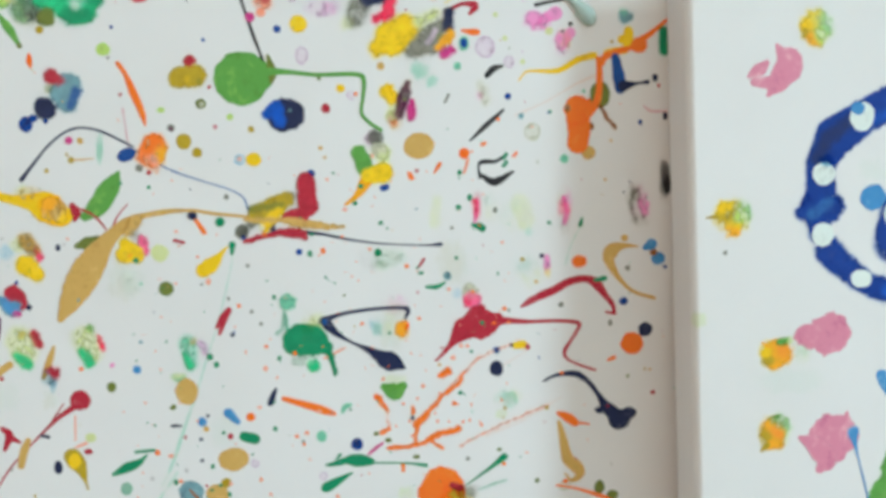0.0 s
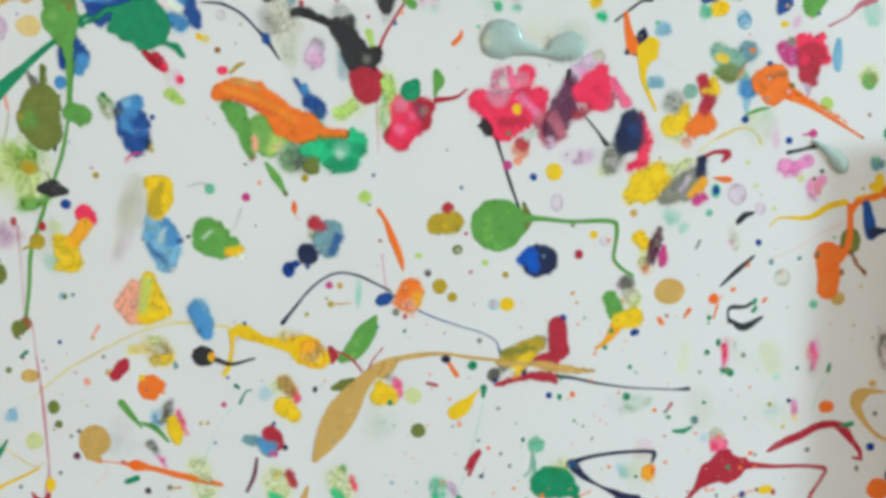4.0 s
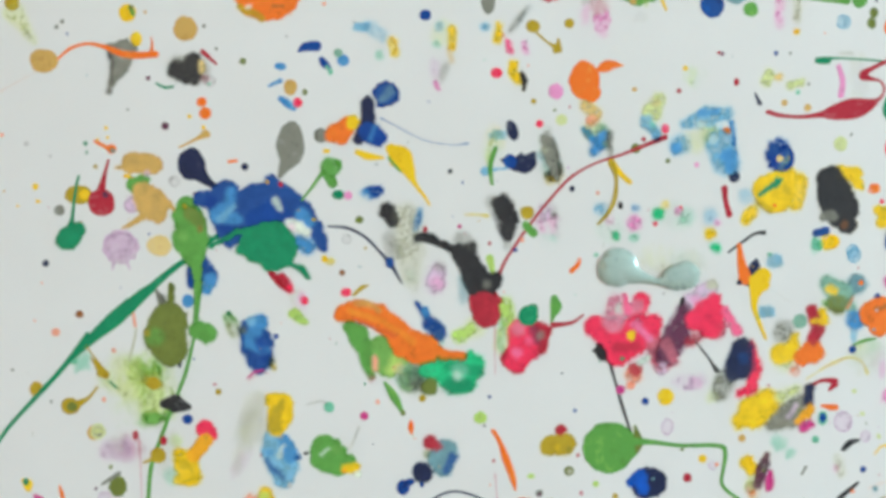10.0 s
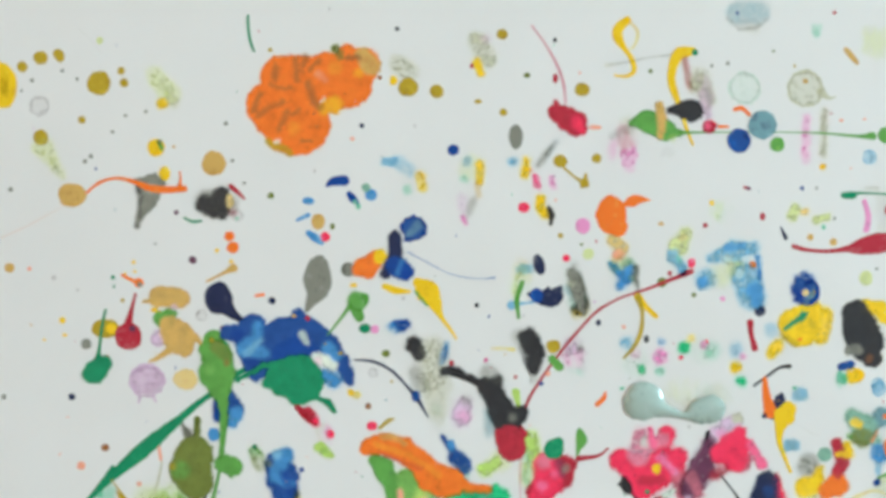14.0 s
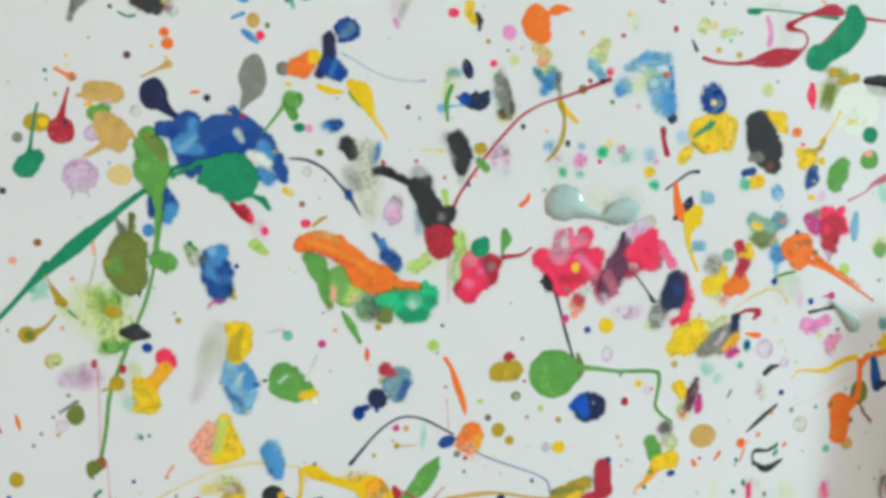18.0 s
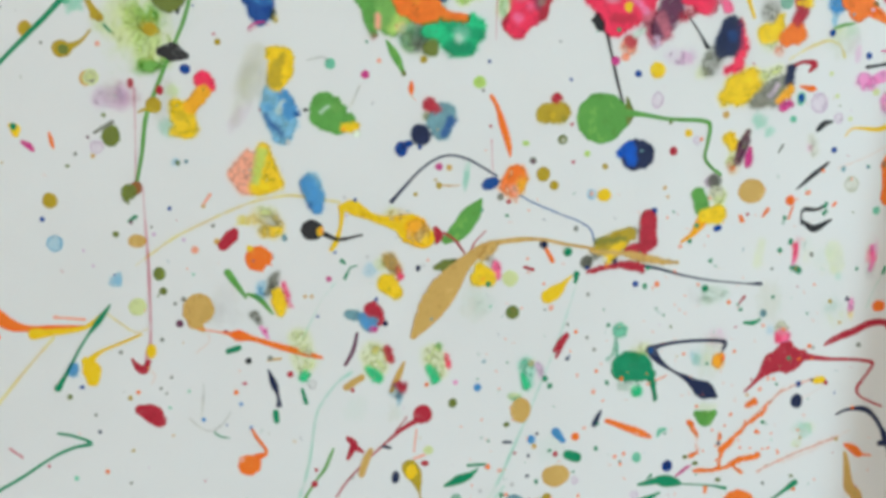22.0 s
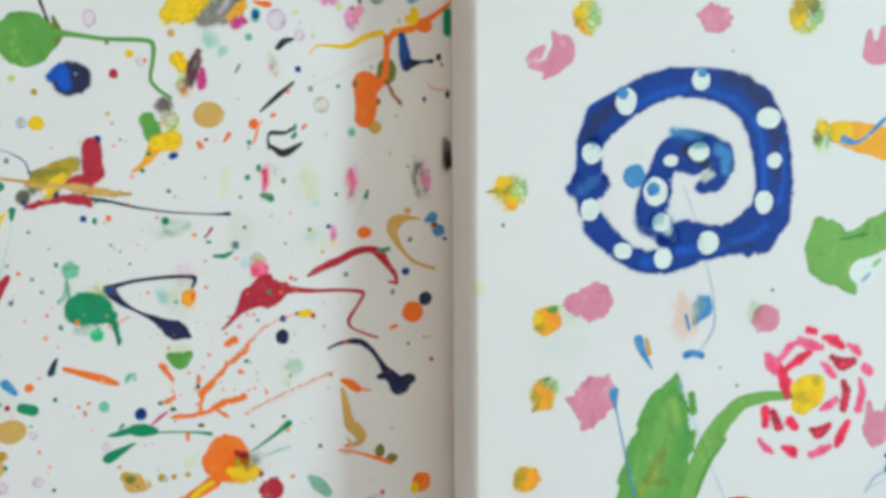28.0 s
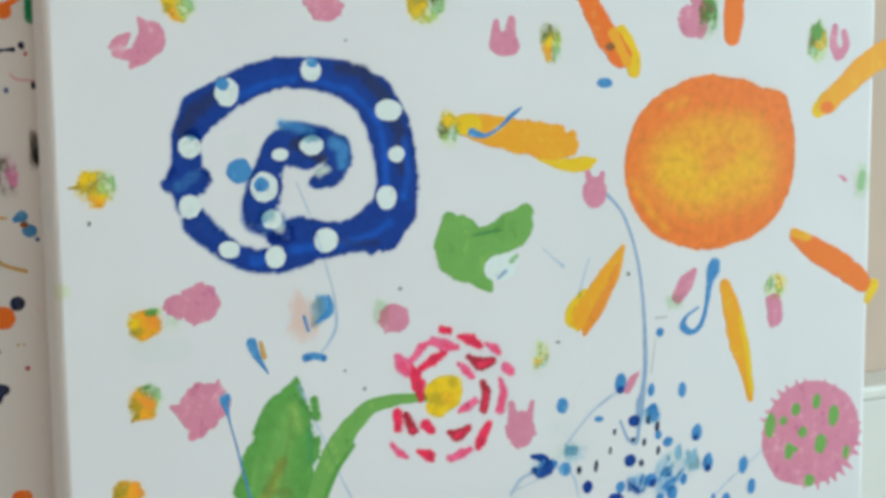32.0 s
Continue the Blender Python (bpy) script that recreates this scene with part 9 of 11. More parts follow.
blot(G1, 84.94, 78.56, 1.79, 1.11, -7, ("pink", -0.17, 0, 0.9), ("pink", 0.5, 0.21, 0.7), ("pale_grey", 0.99, 0.53, 0.4))
blot(G1, 86.34, 77.28, 1, 1.84, -7, ("pink", -0.07, 0.17, 0.9), ("pale_ochre", 0.27, 0.16, 0.5), ("mauve", -0.13, -0.49, 0.7))
brush(G1, "orange", [(83.94, 83.2, 1.3), (84.76, 82.95, 0.59), (85.92, 82.28, 0.26)])
mark(G1, ("orange", 1, 0.16, [(83.54, 83.53, 1.37), (84.1, 83.68, 1.63), (84.27, 83.19, 1.5), (83.94, 82.78, 1.04)]), ("orange", 0.95, 0.13, [(84.93, 83.17, 0.34), (85.92, 82.57, 0.15), (88.18, 81.15, 0.11)]), ("brown", 0.7, 0.2, [(83.77, 83.85, 0.23), (84.43, 83.99, 0.26), (84.79, 83.92, 0.2)]), ("brown", 0.7, 0.2, [(85.09, 83.33, 0.26)]))
brush(G1, "emerald", [(38.18, 83.02, 0.25), (36.89, 81.27, 0.29), (35.28, 79.52, 0.25), (33.67, 77.78, 0.22), (32.54, 76.09, 0.16)])
splat(G1, "black", 67.82, 81.67, 1.26, 1.32)
brush(G1, "black", [(67.06, 81.61, 0.2), (67.72, 81.6, 0.73), (68.05, 80.87, 0.3)])
drop(G1, "black", 69.4, 84.14, 0.3, 0.3)
mark(G1, ("rose", 0.95, 0.33, [(67.13, 83.03, 1.07), (68.03, 82.48, 1.43), (68.75, 81.84, 1.58), (70.11, 82.5, 1.44), (70.54, 83.18, 0.87)]), ("rose", 0.9, 0.32, [(69.88, 84.45, 0.86), (69.7, 83.76, 0.72), (69.28, 82.62, 1.44), (68.46, 81.26, 1.07)]), ("dusty_pink", 0.75, 0.36, [(68.2, 83.34, 1.21), (68.3, 84.48, 0.64)]), ("dusty_pink", 0.7, 0.32, [(69.63, 84.17, 0.72), (68.73, 83.85, 0.64)]), ("frost", 0.6, 0.29, [(68.56, 84.03, 0.57)]), ("hot_pink", 0.9, 0.25, [(68.87, 84.71, 0.32), (69.09, 83.91, 0.43)]), ("red", 0.7, 0.36, [(69.54, 81.82, 0.58), (68.39, 81.78, 0.5)]), ("old_rose", 0.8, 0.44, [(70.84, 81.64, 1.31), (71.1, 80.93, 1.02)]), ("pale_orange", 0.75, 0.29, [(69.37, 80.15, 0.94)]), ("red", 0.85, 0.25, [(69.47, 80.5, 0.72)]), ("frost", 0.9, 0.18, [(69.69, 80.91, 0.29), (70.3, 81.1, 0.29)]), ("pink", 0.5, 0.29, [(69.46, 83.14, 0.43), (70.36, 82.25, 0.36)]), ("yellow", 1, 0.14, [(69.24, 82.49, 0.4)]))
brush(G1, "black", [(72.29, 84.5, 0.33), (72.19, 83.78, 0.36), (71.99, 83.19, 0.17)])
mark(G1, ("mauve", 0.85, 0.33, [(72.89, 84.45, 0.95), (73.8, 85.06, 0.88)]), ("pink", 0.6, 0.33, [(73.07, 84.51, 0.51)]), ("wine", 0.85, 0.44, [(72.42, 83.94, 0.58), (71.99, 82.55, 1.38), (71.27, 81.35, 1.16)]), ("old_rose", 0.8, 0.33, [(74.37, 82.66, 0.81), (74.55, 83.01, 0.52)]), ("rose", 1, 0.29, [(73.08, 83.33, 1.1), (73.81, 83.66, 1.76), (73.89, 82.95, 1.32), (74.1, 84.49, 0.66)]), ("old_rose", 0.7, 0.33, [(71.27, 81.98, 0.58), (71.82, 80.98, 0.44)]), ("red", 0.6, 0.33, [(72.73, 82.0, 0.59), (73.27, 82.34, 0.44)]), ("mauve", 0.7, 0.33, [(71.1, 80.48, 0.65)]), ("stone", 0.9, 0.22, [(74.02, 85.37, 0.59)]), ("hot_pink", 0.9, 0.26, [(74.77, 83.88, 0.37), (75.14, 83.27, 0.52), (75.52, 82.63, 0.52)]))
brush(G1, "black", [(73.22, 81.85, 0.1), (73.86, 81.01, 0.13), (74.29, 80.31, 0.23)])
blot(G1, 72.69, 79.71, 2.13, 1.06, -1, ("mauve", -0.33, 0.17, 0.6), ("mauve", 0.5, -0.01, 0.6))
pool(G1, "mauve", 40.09, 88.04, 1.75, 1.65)
brush(G1, "mauve", [(39.73, 87.12, 0.18), (39.63, 86.63, 0.09)])
brush(G1, "mauve", [(40.43, 87.12, 0.18), (40.6, 86.68, 0.09)])
mark(G1, ("dark_blue", 1, 0.19, [(44.62, 90.57, 0.75), (45.57, 90.62, 0.95), (46.04, 90.81, 1.58), (46.26, 89.91, 1.9), (46.5, 89.1, 2.03), (46.18, 88.23, 0.76)]), ("dark_blue", 1, 0.2, [(46.83, 89.9, 1.78), (47.79, 90.48, 1.79), (48.75, 91.02, 1.15), (49.55, 90.53, 1.16), (50.36, 89.87, 1.1), (51.0, 88.88, 0.78), (51.51, 87.82, 0.46)]), ("dark_blue", 1, 0.19, [(48.6, 91.45, 0.77), (48.59, 90.86, 0.96)]), ("blue", 1, 0.23, [(47.78, 89.41, 1.09), (48.74, 89.72, 1.41), (49.22, 89.39, 0.97)]), ("cobalt", 0.7, 0.32, [(45.19, 90.4, 0.63), (46.03, 88.94, 0.63)]), ("light_blue", 0.9, 0.32, [(46.36, 91.04, 0.44), (46.2, 90.23, 0.51), (45.56, 89.66, 0.82), (46.66, 89.42, 0.57)]), ("sky", 0.7, 0.25, [(45.72, 89.43, 0.38), (46.51, 90.16, 0.25)]), ("light_blue", 0.9, 0.29, [(50.35, 89.61, 0.71), (50.68, 89.21, 0.58)]), ("light_blue", 0.85, 0.39, [(50.18, 88.07, 0.78), (50.67, 87.74, 0.65)]), ("frost", 0.9, 0.16, [(48.81, 90.47, 0.32), (49.07, 90.01, 0.26)]), ("cream", 0.9, 0.23, [(49.64, 89.16, 0.52), (50.51, 88.72, 0.58)]), ("pink", 0.3, 0.32, [(49.7, 88.9, 0.45)]))
brush(G1, "orange", [(74.64, 57.05, 0.24), (74.96, 56.79, 0.12), (75.27, 56.32, 0.07)])
trail(G1, "pale_orange", [(85.73, 56.29, 0.07), (83.4, 55.05, 0.1), (81.81, 54.47, 0.1), (81.11, 54.18, 0.1)])
mark(G1, ("pale_orange", 0.8, 0.11, [(78.43, 56.76, 0.11), (80.84, 59.05, 0.11), (82.76, 59.71, 0.11)]), ("pale_orange", 0.8, 0.12, [(79.52, 53.74, 0.11), (82.2, 54.9, 0.12), (84.93, 55.88, 0.12)]), ("pale_orange", 0.8, 0.11, [(75.24, 56.0, 0.11), (75.34, 55.27, 0.11)]), ("orange", 0.95, 0.11, [(74.64, 57.12, 0.29), (75.04, 56.56, 0.18), (75.24, 56.19, 0.15)]), ("orange", 0.95, 0.11, [(76.97, 55.18, 0.45), (77.7, 55.88, 0.26), (78.43, 56.76, 0.19), (79.74, 57.62, 0.19), (79.91, 58.16, 0.15)]), ("orange", 0.95, 0.11, [(78.94, 58.31, 0.45), (78.57, 58.11, 0.3)]), ("orange", 0.95, 0.11, [(76.75, 55.93, 0.22), (76.81, 56.29, 0.15)]), ("orange", 0.95, 0.11, [(77.39, 54.05, 0.23), (78.33, 54.55, 0.3), (79.47, 54.75, 0.34)]), ("orange", 0.95, 0.11, [(77.57, 54.22, 0.19), (78.56, 53.61, 0.15)]), ("orange", 0.95, 0.11, [(75.5, 53.87, 0.22), (76.64, 53.91, 0.26), (77.2, 54.06, 0.19)]), ("orange", 0.95, 0.11, [(74.91, 54.85, 0.26), (75.35, 55.08, 0.15)]), ("orange", 0.95, 0.11, [(77.08, 55.36, 0.19), (76.82, 54.08, 0.15)]))
trail(G1, "pale_orange", [(80.87, 59.28, 0.07), (80.58, 58.78, 0.1), (80.23, 58.28, 0.08)])
trail(G1, "pale_orange", [(83.99, 59.43, 0.07), (82.58, 58.64, 0.08), (81.71, 58.18, 0.07)])
drop(G1, "orange", 79.27, 56.34, 0.31, 0.31)
drop(G1, "orange", 77.45, 57.52, 0.23, 0.24)
drop(G1, "orange", 76.26, 56.51, 0.17, 0.17)
drop(G1, "orange", 76.57, 55.45, 0.17, 0.17)
drop(G1, "orange", 75.43, 53.89, 0.26, 0.28)
drop(G1, "orange", 76.06, 52.72, 0.3, 0.31)
drop(G1, "orange", 78.44, 57.03, 0.17, 0.17)
drop(G1, "orange", 79.76, 55.18, 0.17, 0.18)
drop(G1, "orange", 80.78, 55.09, 0.14, 0.14)
drop(G1, "orange", 80.29, 56.19, 0.14, 0.14)
drop(G1, "orange", 78.23, 55.31, 0.17, 0.17)
drop(G1, "orange", 77.1, 56.79, 0.17, 0.17)
drop(G1, "orange", 75.73, 55.18, 0.13, 0.14)
drop(G1, "orange", 78.91, 55.25, 0.14, 0.14)
drop(G1, "orange", 79.51, 56.25, 0.1, 0.1)
blot(G1, 90.68, 67.6, 1.32, 2.8, 6, ("grey", -0.26, 0.29, 0.6), ("pink", 0.37, 0.09, 0.8), ("grey", 0.11, -1.12, 0.6))
drop(G1, "light_blue", 91.42, 65.22, 0.74, 0.71)
drop(G1, "light_blue", 91.83, 64.38, 0.82, 0.78)
drop(G1, "brown", 91.57, 64.75, 0.45, 0.43)
blot(G1, 79.37, 50.26, 2.42, 1.78, 4, ("yellow", -0.42, -0.13, 1), ("yellow", 0.62, -0.07, 1), ("mustard", -0.06, 0.36, 0.8), ("olive", 0.47, 0.84, 0.6), ("grey", 0.8, 0.45, 0.6), ("marigold", -0.77, -0.45, 1))
blot(G1, 73.27, 49.94, 1.31, 1.04, -6, ("pale_ochre", -0.16, 0.12, 0.7), ("ochre", 0.15, -0.26, 0.8))
blot(G1, 83.14, 67.47, 1.78, 2.23, 18, ("frost", -0.24, 0.28, 0.4), ("pale_olive", 0.44, -0.42, 0.3))
blot(G1, 83.92, 64.16, 1.6, 2.62, 28, ("grey_green", -0.2, 0.32, 0.35), ("pale_olive", 0.13, -0.56, 0.35), ("frost", -0.37, 0.84, 0.3))
blot(G1, 85.11, 64.35, 0.42, 1.38, 3, ("pink", 0, 0.07, 0.8), ("yellow", 0.17, -0.8, 0.7))
named()
mark(G1, ("emerald", 1, 0.13, [(46.87, 87.7, 0.45), (47.77, 87.94, 1.92), (48.57, 88.0, 2.57), (48.79, 87.77, 2.38)]), ("emerald", 1, 0.13, [(48.56, 86.79, 0.77)]), ("emerald", 1, 0.13, [(48.74, 89.07, 0.29), (47.46, 88.86, 0.29), (46.5, 88.61, 0.32), (45.16, 87.92, 0.22)]), ("emerald", 1, 0.13, [(49.3, 86.94, 0.29), (50.27, 86.59, 0.32), (50.59, 86.1, 0.23)]))
mark(G1, ("pale_olive", 0.5, 0.42, [(66.84, 94.32, 0.77), (67.26, 94.49, 0.71)]), ("light_blue", 0.8, 0.32, [(67.61, 94.09, 0.49), (67.09, 93.13, 0.46)]), ("grey", 0.65, 0.28, [(67.97, 93.98, 0.32), (68.08, 92.96, 0.25)]))
named()
mark(G1, ("blue", 0.95, 0.22, [(44.32, 86.47, 0.88), (44.14, 85.84, 0.56)]), ("dark_blue", 0.9, 0.22, [(44.8, 87.09, 0.31), (45.03, 86.3, 0.88)]), ("light_blue", 0.9, 0.28, [(45.08, 85.98, 0.75), (44.85, 85.45, 0.5)]), ("navy", 0.4, 0.25, [(43.91, 86.32, 0.31)]))
mark(G1, ("green", 1, 0.16, [(43.46, 89.62, 0.75), (44.08, 89.24, 1.5), (44.05, 88.36, 1.94), (44.18, 87.41, 1.19), (44.38, 86.62, 0.5), (44.39, 85.68, 0.25), (44.21, 83.63, 0.22)]), ("olive", 0.7, 0.31, [(44.09, 89.77, 0.75), (44.54, 89.29, 0.56)]), ("brown", 0.6, 0.19, [(44.59, 88.89, 0.31)]), ("mustard", 0.9, 0.16, [(43.73, 90.24, 0.28)]), ("leaf_green", 0.6, 0.31, [(43.59, 88.52, 0.56)]))
named()
mark(G1, ("grey", 0.85, 0.26, [(64.32, 93.84, 0.58), (64.64, 92.69, 0.71), (64.95, 91.59, 0.26)]), ("stone", 0.5, 0.26, [(64.22, 93.26, 0.38)]))
named()
mark(G1, ("stone", 0.6, 0.34, [(71.61, 105.1, 1.02), (72.22, 103.85, 0.75)]), ("mauve", 0.5, 0.31, [(71.86, 104.18, 0.55), (72.12, 102.85, 0.41)]), ("brown", 0.35, 0.27, [(70.73, 106.15, 0.24), (71.16, 104.33, 0.2)]))
mark(G1, ("pale_orange", 0.8, 0.32, [(47.24, 73.08, 0.96), (46.77, 72.27, 1.28), (47.09, 71.56, 0.96)]), ("yellow", 0.85, 0.29, [(48.03, 73.63, 0.64), (48.2, 72.44, 1.22), (48.68, 71.8, 0.9), (47.73, 71.47, 0.83)]), ("lime", 0.7, 0.29, [(47.94, 73.5, 0.57), (47.57, 71.95, 0.45)]))
mark(G1, ("sky", 0.6, 0.26, [(47.99, 65.81, 0.52)]), ("grey", 0.65, 0.26, [(48.63, 66.07, 0.59), (48.89, 66.56, 0.33)]), ("yellow", 0.95, 0.23, [(48.96, 65.4, 0.59), (49.07, 64.74, 0.72)]), ("hot_pink", 0.75, 0.2, [(49.48, 65.23, 0.26), (49.22, 65.97, 0.23)]))
mark(G1, ("ochre", 0.65, 0.27, [(55.38, 67.37, 0.8), (55.79, 66.87, 0.67)]), ("hot_pink", 0.7, 0.2, [(56.2, 66.43, 0.27)]))
named()
mark(G1, ("emerald", 0.95, 0.15, [(90.89, 80.34, 0.68)]))
mark(G1, ("navy", 0.95, 0.16, [(98.0, 80.56, 0.47)]))
mark(G1, ("ochre", 0.9, 0.16, [(98.87, 81.98, 0.63)]), ("brown", 0.4, 0.2, [(98.83, 81.94, 0.32)]))
mark(G1, ("mint", 0.6, 0.34, [(92.41, 83.15, 0.91), (92.75, 82.27, 1.14)]), ("jade", 0.4, 0.3, [(92.66, 82.44, 0.53)]))
mark(G1, ("mauve", 0.5, 0.31, [(94.48, 81.08, 0.54)]), ("rose", 0.6, 0.27, [(94.7, 81.45, 0.39), (94.8, 80.62, 0.43)]))
mark(G1, ("orange", 0.9, 0.15, [(93.65, 82.95, 0.34)]))
named()
mark(G1, ("pale_olive", 0.6, 0.26, [(76.27, 73.43, 0.65)]), ("yellow", 0.9, 0.23, [(76.03, 74.9, 0.59), (76.26, 74.38, 0.46)]), ("wine", 0.65, 0.23, [(77.36, 75.33, 0.23), (77.04, 74.43, 0.65), (76.76, 73.59, 0.56)]), ("grey", 0.55, 0.26, [(77.17, 74.56, 0.39)]), ("magenta", 0.9, 0.16, [(77.41, 73.97, 0.23), (77.42, 73.31, 0.36)]))
mark(G1, ("stone", 0.7, 0.26, [(75.5, 71.59, 0.85)]), ("grey", 0.6, 0.26, [(75.23, 72.25, 0.59)]), ("pale_olive", 0.6, 0.26, [(75.73, 71.0, 0.65)]))
MANY = ("navy", "red", "emerald", "orange", "mustard", "mint", "grey", "pale_grey", "blue", "pale_orange", "olive", "old_rose", "mauve", "ochre", "teal_grey")
spatter(G1, 420, 8.0, 40.0, 96.0, 128.0, MANY, 3)
spatter(G1, 260, 22.0, 40.0, 94.0, 92.0, MANY, 5)
spatter(G1, 240, 60.0, 46.0, 84.0, 72.0, ("orange", "pale_orange", "emerald"), 8)
scatter_specks(G1)

# ---- paint on the flower canvas ----
named("snail_shell", "dark blue painted spiral of a snail shell")
mark(G2, ("cobalt", 1, 0.2, [(18.69, 62.79, 0.67), (19.57, 63.74, 2.26), (20.35, 65.19, 2.73), (20.49, 66.95, 2.61), (20.36, 68.71, 2.63), (19.91, 70.47, 2.69), (19.04, 72.14, 2.51), (16.81, 73.34, 1.94), (15.03, 73.57, 1.76), (13.28, 73.63, 1.66), (11.56, 73.22, 1.7), (9.85, 72.33, 1.87), (8.22, 71.33, 2.17), (7.36, 69.81, 1.5), (7.44, 68.34, 1.57)]), ("cobalt", 1, 0.23, [(7.37, 67.42, 2.1), (7.86, 67.28, 1.45)]), ("cobalt", 0.85, 0.29, [(6.55, 67.22, 1.1), (6.32, 67.13, 0.65)]), ("cobalt", 0.95, 0.26, [(7.28, 66.54, 1.44), (7.19, 65.98, 0.98)]), ("cobalt", 0.95, 0.29, [(7.85, 64.86, 1.46), (9.08, 63.64, 1.21), (10.07, 62.91, 1.16), (11.25, 62.4, 1.24), (12.64, 62.36, 1.33), (14.42, 62.84, 1.57)]), ("cobalt", 0.98, 0.23, [(12.68, 63.79, 1.05), (14.08, 63.55, 2.7), (15.51, 63.48, 2.16), (16.97, 63.51, 1.83), (18.45, 63.93, 2.31), (19.96, 64.85, 2.72)]), ("navy", 0.75, 0.5, [(20.84, 67.65, 0.53), (20.72, 69.93, 0.75), (19.71, 72.2, 0.89), (18.26, 73.65, 0.66), (16.82, 73.91, 0.5)]), ("navy", 0.7, 0.46, [(9.18, 72.24, 0.66), (7.83, 71.27, 0.78), (7.2, 70.14, 0.65)]), ("ultramarine", 0.8, 0.38, [(20.93, 65.88, 0.38), (21.22, 67.64, 0.3), (20.98, 69.4, 0.3)]), ("ultramarine", 0.8, 0.35, [(19.77, 66.62, 0.38), (19.73, 68.73, 0.37), (19.24, 70.82, 0.37), (17.51, 72.55, 0.36), (15.37, 73.06, 0.28)]), ("ultramarine", 0.8, 0.4, [(13.97, 73.23, 0.35), (12.23, 72.89, 0.41), (10.51, 72.23, 0.4)]), ("ultramarine", 0.8, 0.45, [(13.72, 63.05, 0.5), (15.87, 63.11, 0.36), (18.44, 63.51, 0.37), (19.95, 64.32, 0.38)]), ("navy", 0.6, 0.45, [(15.16, 63.84, 0.36), (17.33, 63.21, 0.29), (19.0, 63.13, 0.45)]), ("light_blue", 0.35, 0.3, [(6.97, 67.04, 0.59), (7.87, 67.67, 0.46)]), ("ultramarine", 0.7, 0.31, [(11.25, 62.44, 0.55), (12.29, 62.45, 0.49)]))
named("shell_coil", "dark blue inner coil of the shell", "snail_shell")
mark(G2, ("cobalt", 0.98, 0.28, [(15.23, 67.05, 0.71), (16.14, 67.36, 1.23), (16.81, 68.27, 1.23), (16.72, 69.07, 1.3), (15.65, 69.5, 1.57), (14.23, 69.69, 1.76), (12.99, 69.14, 1.81), (12.27, 68.05, 1.38), (12.0, 66.88, 2.07), (11.69, 65.71, 2.0)]), ("cobalt", 0.75, 0.49, [(11.5, 65.04, 1.58), (12.52, 64.48, 1.39), (13.21, 63.94, 0.84)]), ("cobalt", 1, 0.28, [(13.86, 68.85, 1.54), (14.73, 68.5, 1.21)]), ("light_blue", 0.7, 0.43, [(13.2, 70.48, 0.49), (14.07, 70.41, 0.56), (14.95, 70.12, 0.43)]), ("light_blue", 0.8, 0.44, [(16.36, 69.42, 0.65), (16.97, 68.96, 0.73), (16.91, 68.1, 0.58)]), ("light_blue", 0.6, 0.49, [(12.0, 64.58, 0.42), (13.05, 64.63, 0.42)]), ("navy", 0.85, 0.43, [(14.05, 69.36, 0.77), (15.1, 68.83, 0.64), (15.62, 68.47, 0.5)]), ("frost", 0.8, 0.22, [(15.43, 67.62, 0.57), (15.97, 67.78, 0.29)]), ("frost", 0.7, 0.28, [(12.7, 64.65, 0.7), (12.87, 64.3, 0.49)]))
mark(G2, ("cobalt", 0.75, 0.19, [(6.68, 68.03, 0.26), (6.4, 67.65, 0.19)]), ("cobalt", 0.7, 0.2, [(8.76, 67.38, 0.27), (8.45, 67.98, 0.23)]))
named("shell_dot", "white painted dot on the shell", "snail_shell")
drop(G2, "white", 9.89, 72.46, 1.45, 1.66)
drop(G2, "white", 15.05, 73.76, 1.24, 1.36)
drop(G2, "white", 19.97, 71.32, 1.76, 1.33, -0.29)
drop(G2, "white", 20.46, 68.6, 1.08, 0.99)
drop(G2, "white", 19.76, 65.92, 1.31, 1.42)
drop(G2, "white", 15.76, 63.45, 1.49, 1.48)
drop(G2, "white", 12.56, 62.58, 1.23, 1.39)
drop(G2, "white", 9.78, 63.17, 1.26, 1.03, -2.71)
drop(G2, "white", 7.6, 69.3, 1.36, 1.26)
drop(G2, "white", 7.52, 65.83, 1.3, 1.34)
drop(G2, "white", 13, 68.73, 1.01, 0.75, -1.05)
drop(G2, "white", 15, 69.25, 1.47, 1.17, -0.89)
drop(G2, "white", 11.97, 66.84, 1.71, 1.84)
drop(G2, "white", 12.41, 64.87, 1.22, 1.17)
named("paint_dab", "")
drop(G2, "light_blue", 9.66, 72.93, 0.83, 0.73)
drop(G2, "light_blue", 15.13, 74.2, 0.73, 0.61, 0.54)
drop(G2, "light_blue", 11.8, 66.99, 0.93, 0.89)
drop(G2, "light_blue", 10.5, 67.83, 1.47, 1.49)
smear(G2, "light_blue", 15.01, 69.8, 1.46, 0.76, -0.73)
smear(G2, "light_blue", 7.78, 70.06, 1.02, 0.73, -0.68)
smear(G2, "light_blue", 12.05, 65.06, 1.07, 1.03)
smear(G2, "frost", 10.46, 69.45, 1.33, 1.28)
named("string_line", "thin trailing pale blue line of paint")
trail(G2, "line_blue", [(13.96, 67.06, 0.11), (14.6, 65.49, 0.11), (15.13, 63.9, 0.11), (15.67, 62.11, 0.11), (16.21, 59.95, 0.15), (16.31, 58.15, 0.22), (15.81, 57.11, 0.18), (15.32, 56.54, 0.18)])
